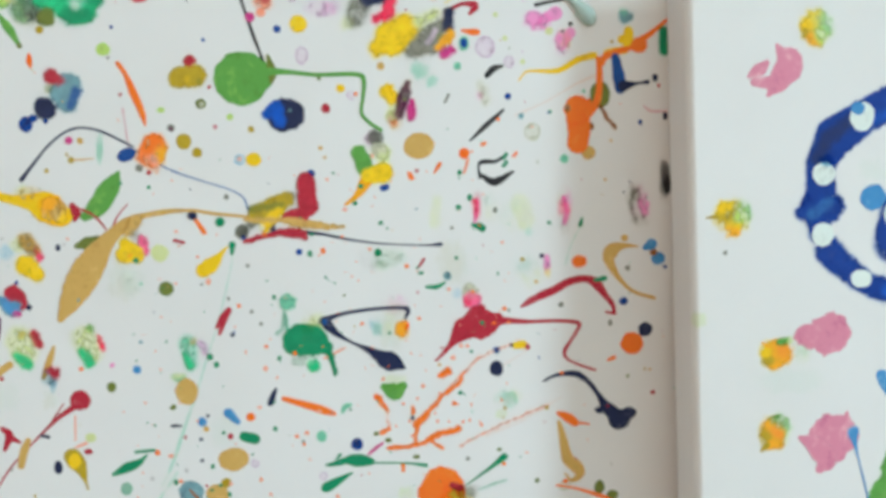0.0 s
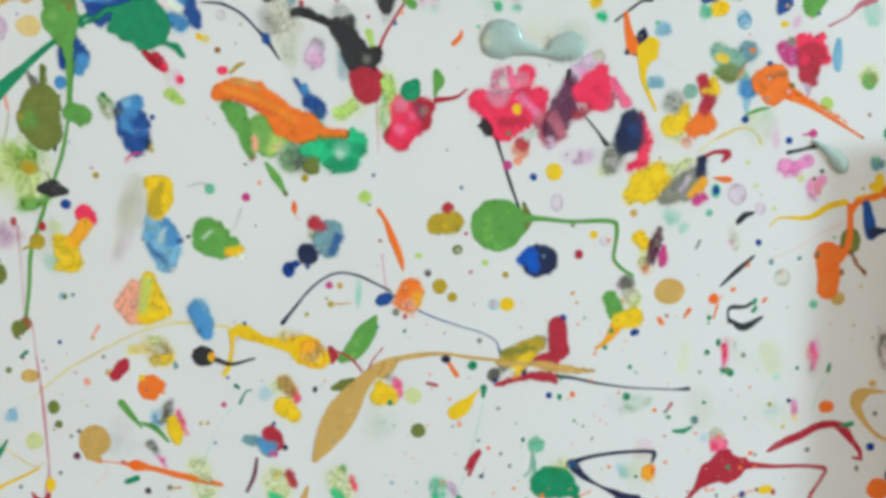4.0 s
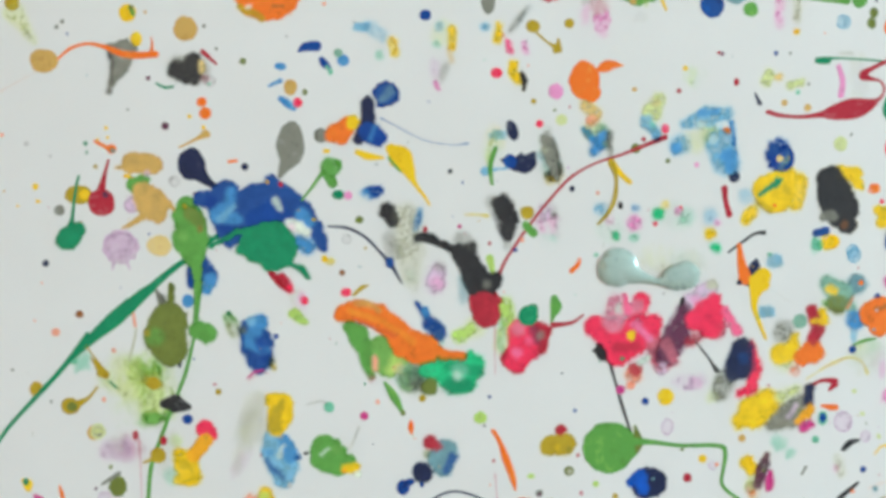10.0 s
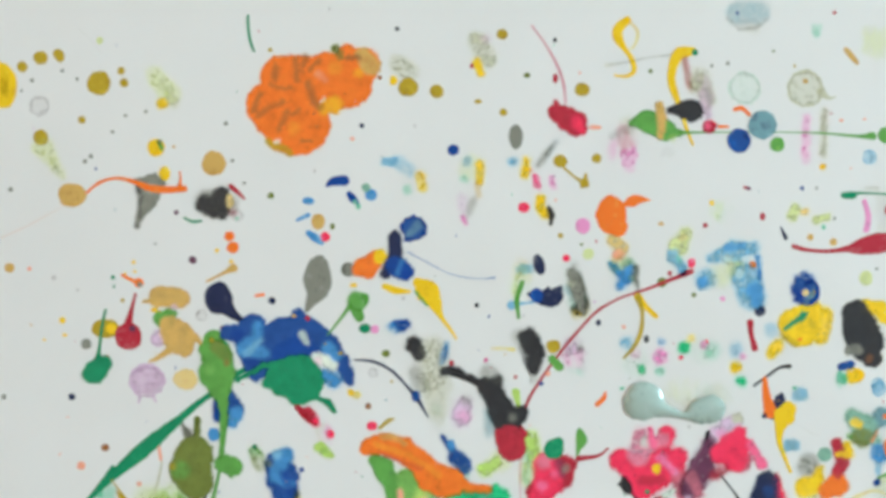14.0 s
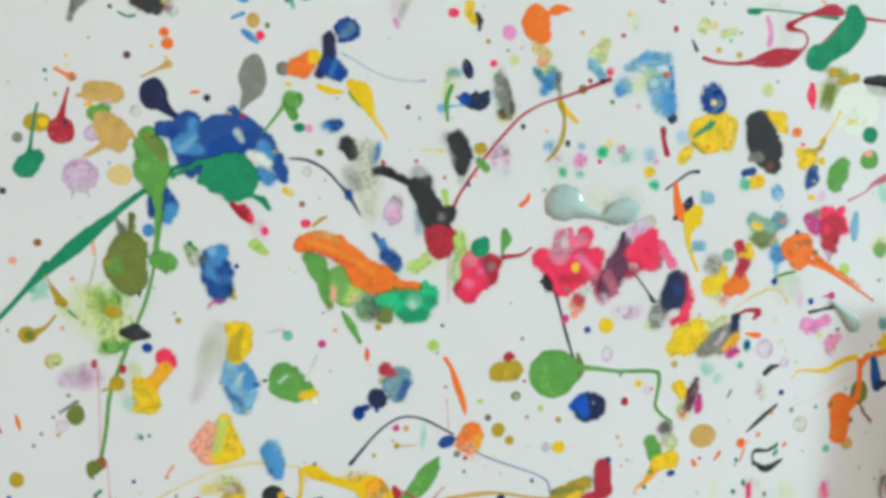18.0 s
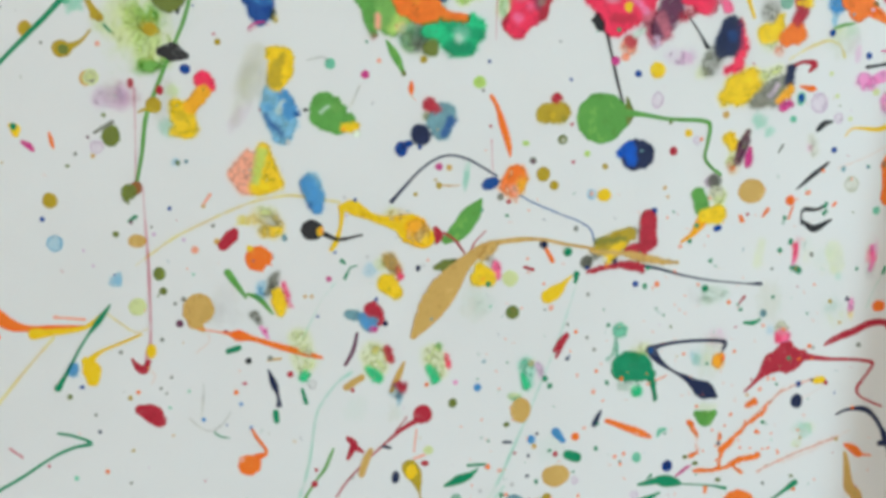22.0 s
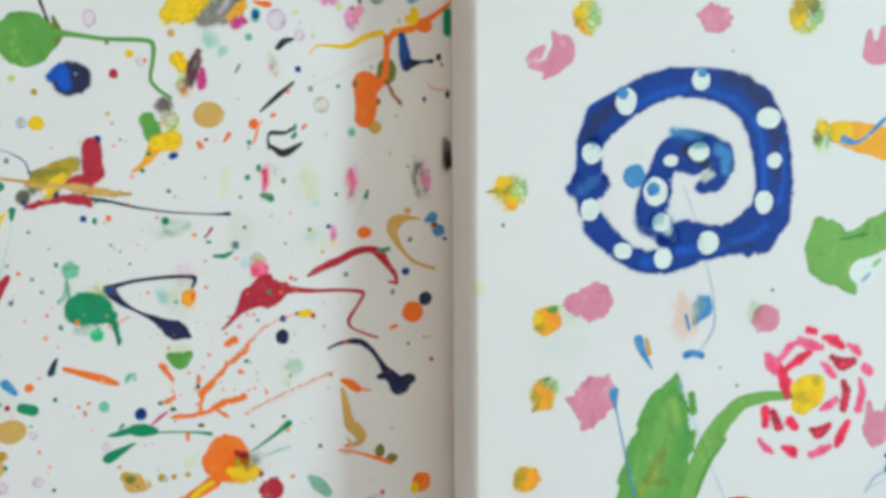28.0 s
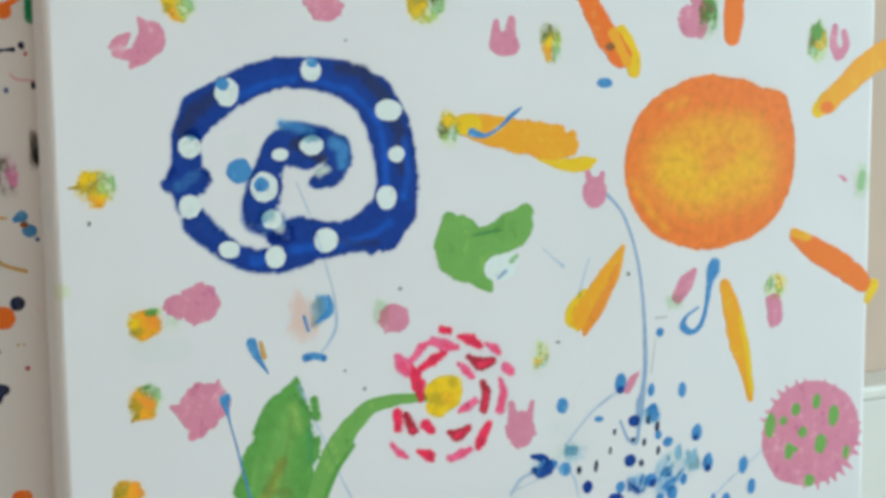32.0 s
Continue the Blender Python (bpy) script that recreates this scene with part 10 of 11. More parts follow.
brush(G2, "light_blue", [(14.31, 56.26, 0.51), (14.87, 56.33, 0.44), (15.46, 56.13, 0.44)])
named("paint_smear", "")
smear(G2, "pale_orange", 14.15, 58.66, 2.07, 2.84, -3.94)
smear(G2, "light_blue", 15.34, 59.22, 1.27, 1.78, -3.76)
brush(G2, "light_blue", [(15.84, 59.97, 0.22), (15.94, 59.07, 0.51), (15.07, 58.42, 0.22)])
brush(G2, "light_blue", [(14.26, 58.83, 0.22), (14.51, 57.92, 0.18)])
named("blue_drop", "small blue drop of paint")
brush(G2, "light_blue", [(10.93, 57.48, 0.64), (11.13, 56.84, 0.5), (11.91, 55.54, 0.11)])
brush(G2, "ochre", [(11.5, 57.44, 0.25), (11.7, 56.54, 0.32)])
named("pink_splat", "dusty pink splat with ragged rim")
splat(G2, "dusty_pink", 7.91, 60.05, 2.29, 2.46)
splat(G2, "dusty_pink", 6.7, 60.03, 1.78, 1.36, -3.69)
splat(G2, "dusty_pink", 8.02, 53.88, 2.95, 2.65)
brush(G2, "dusty_pink", [(6.05, 54.07, 0.28), (6.9, 53.57, 1.18), (7.57, 52.7, 1.4), (7.21, 52.14, 0.56)])
brush(G2, "dusty_pink", [(8.86, 55.38, 0.18), (8.67, 54.52, 0.7)])
splat(G2, "dusty_pink", 16.11, 77.46, 1.97, 1.69)
brush(G2, "dusty_pink", [(15.27, 77.44, 0.35), (16.37, 77.3, 1.06)])
named("leaf", "broad green painted leaf with a toothed edge")
mark(G2, ("green", 1, 0.22, [(13.73, 54.92, 0.22), (13.35, 53.91, 1.39), (12.96, 52.62, 3.06), (12.64, 50.38, 4.1), (12.24, 48.44, 4.62), (11.84, 46.3, 4.78)]), ("green", 1, 0.22, [(11.57, 52.83, 0.51), (11.12, 51.98, 0.5)]), ("green", 1, 0.22, [(10.74, 50.95, 0.43), (10.3, 50.11, 0.43)]), ("green", 1, 0.22, [(9.99, 49.07, 0.43), (9.83, 48.37, 0.5)]), ("green", 1, 0.22, [(14.76, 53.6, 0.44), (14.9, 52.5, 0.44)]), ("green", 1, 0.22, [(14.88, 51.04, 0.45), (14.8, 49.96, 0.37)]), ("leaf_green", 0.8, 0.88, [(13.15, 52.67, 1.1), (12.57, 50.57, 1.46), (11.98, 48.1, 1.83)]), ("lime", 0.35, 0.59, [(13.42, 53.37, 0.37), (13.77, 51.89, 0.44)]), ("mustard", 0.4, 0.51, [(12.56, 49.85, 0.44), (11.98, 48.29, 0.44), (11.23, 47.47, 0.44)]), ("olive", 0.5, 0.44, [(12.74, 50.01, 0.51), (11.5, 48.16, 0.44), (12.98, 47.98, 0.52)]), ("leaf_green", 0.8, 0.36, [(11.1, 50.37, 0.29), (10.7, 48.26, 0.36)]), ("emerald", 0.35, 0.37, [(14.44, 51.82, 0.37), (14.49, 49.63, 0.37)]), ("olive", 0.4, 0.29, [(13.33, 52.65, 0.15), (12.86, 50.18, 0.15), (12.53, 47.67, 0.15)]), ("line_blue", 0.6, 0.22, [(13.8, 54.59, 0.18), (14.24, 53.65, 0.15)]))
named("flower_stem", "curved green painted stem")
brush(G2, "leaf_green", [(14.3, 45.79, 1.28), (14.96, 47.74, 1.35), (15.63, 49.5, 1.43), (16.79, 51.21, 1.43), (18.46, 52.7, 1.06), (20.43, 53.03, 0.77), (22.31, 52.96, 0.55)])
named("leaf_streak", "lighter green brush mark on the leaf", "leaf")
brush(G2, "green", [(15.22, 46.96, 0.38), (16.12, 48.89, 0.34), (17.28, 50.42, 0.3)])
named("orange_blot", "")
drop(G2, "orange", 18.43, 45.88, 2.54, 1.13, -7.44)
named("string_line", "thin trailing pale blue line of paint")
brush(G2, "light_blue", [(9.19, 54.19, 0.64), (9.42, 53.04, 0.14), (9.85, 51.23, 0.11), (10.35, 49.02, 0.11), (10.86, 47.08, 0.11)])
trail(G2, "line_blue", [(13.54, 54.07, 0.15), (14.82, 52.14, 0.11), (16.31, 48.68, 0.11), (17.45, 46.23, 0.12)])
named("faint_mark", "faint grey handling mark on the canvas")
smear(G2, "frost", 5.61, 57.38, 3.75, 1.71, -4.51)
drop(G2, "grey", 1.79, 65.05, 0.23, 0.23)
drop(G2, "grey", 18.08, 53.95, 0.23, 0.22)
drop(G2, "grey", 16.82, 55.23, 0.19, 0.18)
drop(G2, "grey", 20.56, 60.15, 0.24, 0.22)
drop(G2, "grey", 17.27, 75.55, 0.19, 0.17)
smear(G2, "lime", 0.13, 61.34, 0.83, 0.85)
named("green_heart_leaf", "green painted heart-shaped leaf")
brush(G2, "leaf_green", [(29.46, 64.64, 1.18), (28.84, 63.81, 2.59), (27.39, 62.88, 2.49), (26.17, 62.02, 3.09), (26.36, 60.54, 1.94), (26.88, 59.69, 0.47)])
brush(G2, "leaf_green", [(24, 64.32, 1.13), (24.18, 63.04, 2.43), (24.77, 62.1, 3.36), (25.97, 61.48, 2.7)])
drop(G2, "leaf_green", 24.66, 62.91, 3.42, 3.35)
brush(G2, "leaf_green", [(23.77, 61.43, 0.46), (25.35, 60.52, 0.54), (26.64, 59.78, 0.47)])
named("white_patch", "")
drop(G2, "white", 27.59, 61.02, 2.3, 1.71, -3.43)
drop(G2, "white", 28.21, 61.54, 1.65, 0.97, -3.27)
brush(G2, "line_blue", [(27.46, 60.39, 0.2), (28, 60.81, 0.24)])
brush(G2, "faded_green", [(28.41, 61.45, 0.39), (28.83, 61.8, 0.24)])
trail(G2, "line_blue", [(25.62, 63.23, 0.19), (26.59, 63.4, 0.31), (27.6, 63.53, 0.16)])
named("sun_disc", "round orange painted sun")
mark(G2, ("sun_orange", 1, 0.22, [(42.71, 67.37, 11.27), (43.94, 67.46, 12.06), (45.47, 67.54, 11.57)]), ("sun_orange", 1, 0.22, [(48.21, 69.72, 5.78), (48.48, 68.59, 5.54)]), ("sun_orange", 1, 0.22, [(49.41, 71.23, 2.5)]), ("sun_orange", 0.95, 0.35, [(40.42, 64.38, 2.98), (42.77, 63.3, 2.86)]), ("sun_orange", 1, 0.25, [(40.81, 70.4, 2.11), (38.91, 68.39, 2.92)]), ("amber", 0.7, 2.22, [(41.31, 67.09, 5.97), (43.66, 67.03, 6.93), (47.03, 67.34, 6.21)]), ("marigold", 0.75, 2.16, [(41.07, 67.68, 3.82), (43.16, 68.81, 3.87), (46.52, 68.55, 4.41), (47.28, 66.93, 4.0), (42.73, 66.27, 4.31)]), ("yellow", 0.5, 1.72, [(41.31, 67.48, 2.13), (42.48, 67.06, 1.72)]), ("yellow", 0.4, 1.04, [(39.93, 66.74, 0.59), (40.87, 65.54, 0.68), (43.69, 65.05, 0.52)]), ("yellow", 0.4, 1.31, [(47.52, 67.33, 1.33), (44.16, 65.83, 1.31)]), ("amber", 0.6, 1.13, [(45.07, 68.18, 1.75), (43.9, 67.02, 1.13)]), ("amber", 0.5, 0.89, [(40.42, 64.58, 0.6), (43.71, 64.17, 0.7), (47.57, 64.91, 0.63)]), ("honey", 0.6, 0.59, [(40.79, 71.37, 0.67), (41.94, 71.82, 0.42)]), ("marigold", 0.5, 0.51, [(37.66, 66.42, 0.42), (39.04, 64.25, 0.51), (40.44, 62.89, 0.43)]))
named("sun_ray", "yellow-orange brush stroke of a sun ray")
brush(G2, "yellow", [(30.51, 68.2, 0.55), (32.41, 67.63, 0.88), (33.91, 67.67, 1.05), (34.65, 67.88, 0.41)])
brush(G2, "marigold", [(25.36, 70.33, 1.66), (27.03, 69.95, 2.14), (29.89, 69.46, 2.42), (32.41, 69.12, 2.23), (32.92, 69.56, 0.8)])
brush(G2, "yellow", [(25.13, 70.4, 1.5), (25.64, 70.33, 1.51)])
brush(G2, "yellow", [(36.7, 76.27, 1.22), (37.51, 74.79, 1.39), (37.69, 73.85, 1.07)])
brush(G2, "orange", [(33.67, 79.15, 1.18), (34.53, 77.71, 1.59), (35.61, 76.07, 1.85), (36.63, 74.85, 1.79)])
brush(G2, "marigold", [(36.05, 76.26, 0.81), (37.16, 74.41, 0.74)])
drop(G2, "brown", 35.83, 75.4, 0.7, 0.52, 0.72)
brush(G2, "sun_orange", [(45.81, 79.91, 1.64), (45.8, 77.98, 1.73), (45.69, 76.34, 1.56)])
brush(G2, "yellow", [(53.37, 71.07, 1.2), (54.07, 71.76, 1.39)])
brush(G2, "marigold", [(54.08, 71.48, 1.58), (55.51, 72.58, 1.78), (57.57, 74.23, 1.99), (59.96, 75.33, 2.31), (61.86, 75.85, 2.43)])
drop(G2, "sun_orange", 54.19, 71.27, 1.14, 0.82, -0.4)
brush(G2, "yellow", [(58.47, 56.79, 0.69), (58.99, 57.84, 1.18)])
brush(G2, "sun_orange", [(51.57, 61.95, 1.12), (53.26, 60.95, 1.79), (55.94, 59.53, 2.02), (57.88, 58.21, 1.76)])
brush(G2, "marigold", [(51.41, 62.21, 0.74), (52.71, 61.81, 0.56)])
brush(G2, "marigold", [(45.39, 58.73, 0.99), (46.02, 56.85, 1.54), (46.71, 54.33, 1.64), (47.34, 52.4, 1.1), (47.79, 50.26, 0.56)])
brush(G2, "yellow", [(46.76, 56.38, 0.45), (47.41, 53.85, 0.46), (47.88, 50.88, 0.42)])
brush(G2, "yellow", [(33.38, 56.63, 0.58), (33.07, 57.43, 1.48), (34.16, 58.5, 1.65)])
brush(G2, "marigold", [(33.94, 57.36, 2.07), (35.13, 59.02, 1.91), (36.14, 60.5, 1.42), (36.89, 61.9, 0.42)])
brush(G2, "amber", [(33.95, 56.2, 0.41), (34.82, 57.49, 0.83), (35.92, 59.35, 0.67), (36.45, 60.68, 0.33)])
named("hook", "blue painted hook with a round head")
brush(G2, "light_blue", [(44.49, 60.29, 0.98), (44.35, 59.89, 1.24), (44.08, 59.02, 0.62), (43.82, 57.42, 0.4), (43.36, 56.04, 0.4), (42.6, 55.57, 0.44), (41.88, 56.03, 0.66), (42.16, 56.73, 0.26), (43.15, 57.31, 0.18)])
named("tulip_print", "dusty pink tulip-shaped print")
drop(G2, "dusty_pink", 27.99, 75.48, 2.1, 1.65, 0.77)
brush(G2, "dusty_pink", [(27.4, 76.83, 0.45), (27.39, 75.94, 0.76)])
brush(G2, "dusty_pink", [(28.49, 77.03, 0.53), (28.4, 76.13, 0.76)])
splat(G2, "dusty_pink", 42.47, 77.21, 2.41, 2.29)
brush(G2, "dusty_pink", [(42.54, 78.66, 0.84), (43.71, 78.12, 0.85)])
brush(G2, "dusty_pink", [(54.74, 76.98, 0.65), (54.62, 75.96, 0.74), (55.01, 75.03, 0.84)])
brush(G2, "dusty_pink", [(55.58, 76.67, 0.56), (55.77, 75.78, 0.65), (55.32, 75.04, 0.65)])
drop(G2, "dusty_pink", 34.66, 65.76, 1.92, 2.2)
brush(G2, "dusty_pink", [(34.13, 67.06, 0.41), (34.35, 66.33, 0.57)])
brush(G2, "dusty_pink", [(35.27, 66.95, 0.41), (35.09, 66.31, 0.57)])
splat(G2, "dusty_pink", 20.16, 58.3, 1.91, 1.95)
splat(G2, "dusty_pink", 28.99, 50.02, 1.95, 2.31, -6.55)
brush(G2, "dusty_pink", [(28.37, 51.9, 0.48), (28.49, 50.73, 0.81)])
brush(G2, "dusty_pink", [(29.93, 51.85, 0.33), (29.63, 50.61, 0.65)])
brush(G2, "dusty_pink", [(41.43, 58.19, 1.05), (42.12, 59.15, 1.22), (42.73, 59.91, 0.53)])
brush(G2, "dusty_pink", [(49.88, 56.15, 1.49), (49.75, 57.2, 1.39)])
brush(G2, "dusty_pink", [(49.24, 57.44, 0.55), (49.59, 55.54, 0.46)])
splat(G2, "dusty_pink", 15.9, 77.53, 1.98, 1.74)
brush(G2, "dusty_pink", [(14.78, 77.73, 0.34), (15.83, 77.76, 0.69)])
brush(G2, "dusty_pink", [(37.32, 51.95, 0.6), (37.78, 52.62, 0.6), (38.23, 53.06, 0.17)])
brush(G2, "dusty_pink", [(55.45, 66.29, 0.14), (56, 65.94, 0.38)])
named("green_print", "faded green fingertip print")
smear(G2, "faded_green", 57.61, 65.81, 1.51, 2.53, -1.77)
smear(G2, "faded_green", 41.06, 57.82, 1.41, 1.2)
smear(G2, "faded_green", 19.29, 58.65, 1.14, 1.79, -4.29)
brush(G2, "faded_green", [(57.64, 66.31, 0.58), (57.51, 65.39, 0.67)])
named("string_line", "thin trailing pale blue line of paint")
brush(G2, "line_blue", [(35.67, 65.53, 0.25), (36.78, 64.34, 0.21), (37.61, 62.56, 0.21), (38.26, 60.18, 0.21), (38.65, 57, 0.26), (38.78, 53.81, 0.35), (38.61, 51.82, 0.39), (38.39, 50.84, 0.69), (38.27, 49.04, 0.3), (38.04, 48.13, 0.35), (37.35, 48.54, 0.22), (36.79, 49.81, 0.17)])
brush(G2, "light_blue", [(25.64, 69.86, 0.6), (26.63, 69.66, 0.27), (27.64, 70.19, 0.23), (28.46, 70.91, 0.31), (29.16, 71.41, 0.12)])
trail(G2, "line_blue", [(30.71, 62.15, 0.08), (31.77, 61.26, 0.16), (32.2, 60.93, 0.36)])
trail(G2, "line_blue", [(34.24, 61.27, 0.12), (33.72, 59.69, 0.16), (33.5, 58.74, 0.25)])
trail(G2, "line_blue", [(36.78, 52, 0.34), (35.07, 51.07, 0.21), (33.74, 49.95, 0.17), (32.43, 48.53, 0.17)])
trail(G2, "line_blue", [(28.34, 45.72, 0.29), (28.98, 46.61, 0.25), (30.26, 47.03, 0.21), (31.99, 47.08, 0.21), (33.09, 46.27, 0.17), (33.53, 44.61, 0.17)])
trail(G2, "line_blue", [(28.34, 45.92, 0.12), (29.83, 46.3, 0.12), (30.9, 46.75, 0.17)])
trail(G2, "line_blue", [(49.5, 46.69, 0.24), (48.49, 45.96, 0.14), (46.01, 44.36, 0.14), (44.54, 43.21, 0.14)])
trail(G2, "pale_grey", [(34.62, 53.99, 0.08), (33.3, 52.16, 0.12), (32.42, 50.88, 0.12)])
brush(G2, "pale_grey", [(39.59, 55.33, 0.09), (39.25, 52.96, 0.13)])
named("faint_mark", "faint grey handling mark on the canvas")
smear(G2, "frost", 31.99, 49.76, 1.58, 1.57)
smear(G2, "frost", 32.65, 48.11, 2.65, 1.18, -6.97)
smear(G2, "sky", 42.79, 46.24, 1.46, 1.66)
smear(G2, "sky", 32.86, 48.16, 1.33, 0.63, -6.95)
smear(G2, "sky", 41.57, 47.01, 0.67, 1.24, -6.97)
drop(G2, "grey", 20.57, 60.14, 0.27, 0.25)
drop(G2, "grey", 31.9, 55.75, 0.35, 0.19, -4.85)
drop(G2, "grey", 37.35, 60.04, 0.32, 0.27)
brush(G2, "pale_grey", [(39.58, 56.81, 0.17), (40.51, 56.82, 0.13)])
named("blue_dab", "small blue dab of the painted fountain")
drop(G2, "light_blue", 35.41, 73.01, 1.22, 0.67, 0.05)
drop(G2, "light_blue", 39.96, 55.78, 0.65, 0.64)
drop(G2, "light_blue", 32.21, 51.37, 0.87, 1.09, -6.07)
drop(G2, "light_blue", 36.77, 52.48, 0.91, 1.35, -5.63)
drop(G2, "light_blue", 39.26, 51.75, 0.56, 0.97, -5.76)
drop(G2, "light_blue", 41.85, 51.49, 0.67, 1.06, -5.76)
drop(G2, "light_blue", 35.08, 50.12, 0.72, 0.4, -6.33)
drop(G2, "light_blue", 39.41, 50.37, 0.84, 0.81)
drop(G2, "light_blue", 43.14, 48.27, 0.88, 1.24, -6.59)
drop(G2, "light_blue", 44.15, 45.95, 0.89, 1.42, -7.17)
drop(G2, "light_blue", 47.24, 45.35, 0.81, 1.28, -7.22)
drop(G2, "light_blue", 48.03, 43.67, 0.72, 1.2, -7.63)
drop(G2, "light_blue", 42.08, 44.97, 0.58, 0.83, -7.5)
drop(G2, "light_blue", 39.9, 48.44, 0.57, 0.65)
drop(G2, "light_blue", 40.71, 47.86, 0.86, 0.74)
drop(G2, "light_blue", 39.32, 45.25, 0.95, 0.98)
drop(G2, "light_blue", 41.13, 44.1, 0.87, 1.08, -7.77)
drop(G2, "light_blue", 40.64, 45.69, 0.86, 0.74)
drop(G2, "light_blue", 32.43, 46.95, 0.97, 0.95)
drop(G2, "light_blue", 45.78, 43.04, 0.71, 0.85, -7.88)
drop(G2, "light_blue", 40.09, 43.91, 0.67, 0.58)
drop(G2, "light_blue", 36.82, 45.09, 0.74, 0.81)
drop(G2, "light_blue", 44.64, 43.28, 0.4, 0.59, -7.85)
drop(G2, "light_blue", 31.34, 47.48, 1.05, 0.55, -7.19)
drop(G2, "blue", 37.89, 49.69, 0.93, 0.89)
drop(G2, "blue", 37.59, 46.89, 0.93, 0.89)
drop(G2, "blue", 36.78, 52, 0.55, 0.56)
drop(G2, "blue", 43, 47.88, 0.49, 0.41)
drop(G2, "blue", 44.16, 45.53, 0.49, 0.59, -7.28)
drop(G2, "blue", 39.47, 45.02, 0.57, 0.58)
brush(G2, "blue", [(29.92, 48.13, 0.33), (30.78, 47.87, 0.58), (31.03, 47.21, 0.66), (30.6, 46.87, 0.66), (30.04, 47.18, 0.41)])
drop(G2, "navy", 38.52, 46.58, 0.42, 0.49)
drop(G2, "navy", 39.09, 49.67, 0.42, 0.73, -6.33)
drop(G2, "navy", 39.8, 49.07, 0.38, 0.81, -6.48)
drop(G2, "navy", 39.91, 47.34, 0.33, 0.65, -6.94)
drop(G2, "navy", 36.34, 49.06, 0.27, 0.48, -6.59)
drop(G2, "navy", 35.99, 47.78, 0.23, 0.56, -6.95)
drop(G2, "navy", 34.87, 46.84, 0.32, 0.88, -7.25)
drop(G2, "navy", 38.74, 48.05, 0.33, 0.57, -6.78)
drop(G2, "navy", 33.53, 46.73, 0.4, 0.56, -7.32)
drop(G2, "navy", 37.81, 48.36, 0.32, 0.36)
drop(G2, "navy", 30.47, 46.81, 0.52, 0.31, -7.41)
drop(G2, "cobalt", 34.2, 45.44, 0.81, 0.88)
drop(G2, "cobalt", 36.46, 44.41, 1.2, 0.57, -7.85)
named("pink_ball", "round dusty pink painted ball with a spiky rim")
drop(G2, "dusty_pink", 53.45, 47, 9.11, 8.01)
named("ball_spike", "short spike of pink paint", "pink_ball")
brush(G2, "dusty_pink", [(57.68, 46.59, 0.45), (58.24, 46.57, 0.15)])
brush(G2, "dusty_pink", [(57.6, 45.76, 0.45), (58.21, 45.6, 0.15)])
brush(G2, "dusty_pink", [(57.46, 45.16, 0.45), (58.02, 44.87, 0.15)])
brush(G2, "dusty_pink", [(56.83, 44.27, 0.45), (57.45, 43.79, 0.15)])
brush(G2, "dusty_pink", [(56.3, 43.8, 0.45), (56.69, 43.4, 0.15)])
brush(G2, "dusty_pink", [(55.65, 43.49, 0.45), (55.94, 43.01, 0.15)])
brush(G2, "dusty_pink", [(55.01, 43.31, 0.45), (55.19, 42.84, 0.15)])
brush(G2, "dusty_pink", [(54.1, 43.25, 0.44), (54.22, 42.58, 0.15)])
brush(G2, "dusty_pink", [(52.97, 43.4, 0.44), (52.88, 42.8, 0.15)])
brush(G2, "dusty_pink", [(52.17, 43.68, 0.44), (51.97, 43.27, 0.15)])
brush(G2, "dusty_pink", [(51.53, 44.02, 0.43), (51.23, 43.54, 0.14)])
brush(G2, "dusty_pink", [(50.68, 44.65, 0.43), (50.22, 44.28, 0.14)])
brush(G2, "dusty_pink", [(50.09, 45.37, 0.43), (49.69, 45.17, 0.14)])
brush(G2, "dusty_pink", [(49.72, 45.98, 0.43), (49.16, 45.83, 0.14)])
brush(G2, "dusty_pink", [(49.5, 46.69, 0.43), (48.93, 46.67, 0.14)])
brush(G2, "dusty_pink", [(49.38, 47.47, 0.42), (48.86, 47.53, 0.14)])
brush(G2, "dusty_pink", [(49.46, 48.35, 0.42), (48.79, 48.6, 0.14)])
brush(G2, "dusty_pink", [(49.7, 48.92, 0.42), (49.18, 49.19, 0.14)])
brush(G2, "dusty_pink", [(50.2, 49.63, 0.43), (49.67, 50.03, 0.14)])
brush(G2, "dusty_pink", [(50.75, 50.08, 0.43), (50.27, 50.6, 0.14)])
brush(G2, "dusty_pink", [(51.31, 50.41, 0.43), (50.99, 50.87, 0.14)])
brush(G2, "dusty_pink", [(52.14, 50.63, 0.43), (51.92, 51.16, 0.14)])
brush(G2, "dusty_pink", [(52.77, 50.69, 0.43), (52.7, 51.21, 0.14)])
brush(G2, "dusty_pink", [(53.93, 50.58, 0.44), (53.97, 51, 0.15)])
brush(G2, "dusty_pink", [(54.47, 50.44, 0.44), (54.61, 50.98, 0.15)])
brush(G2, "dusty_pink", [(55.39, 50.04, 0.44), (55.65, 50.49, 0.15)])
brush(G2, "dusty_pink", [(56.17, 49.44, 0.44), (56.59, 49.79, 0.15)])
brush(G2, "dusty_pink", [(56.9, 48.62, 0.45), (57.39, 48.83, 0.15)])
brush(G2, "dusty_pink", [(57.25, 48.1, 0.45), (57.79, 48.26, 0.15)])
brush(G2, "dusty_pink", [(57.6, 47.27, 0.45), (58.15, 47.29, 0.15)])
named("ball_spot", "green dab on the pink ball", "pink_ball")
drop(G2, "leaf_green", 53.86, 49.42, 0.75, 1.13, -5.98)
drop(G2, "leaf_green", 51.92, 48.98, 0.84, 0.95)
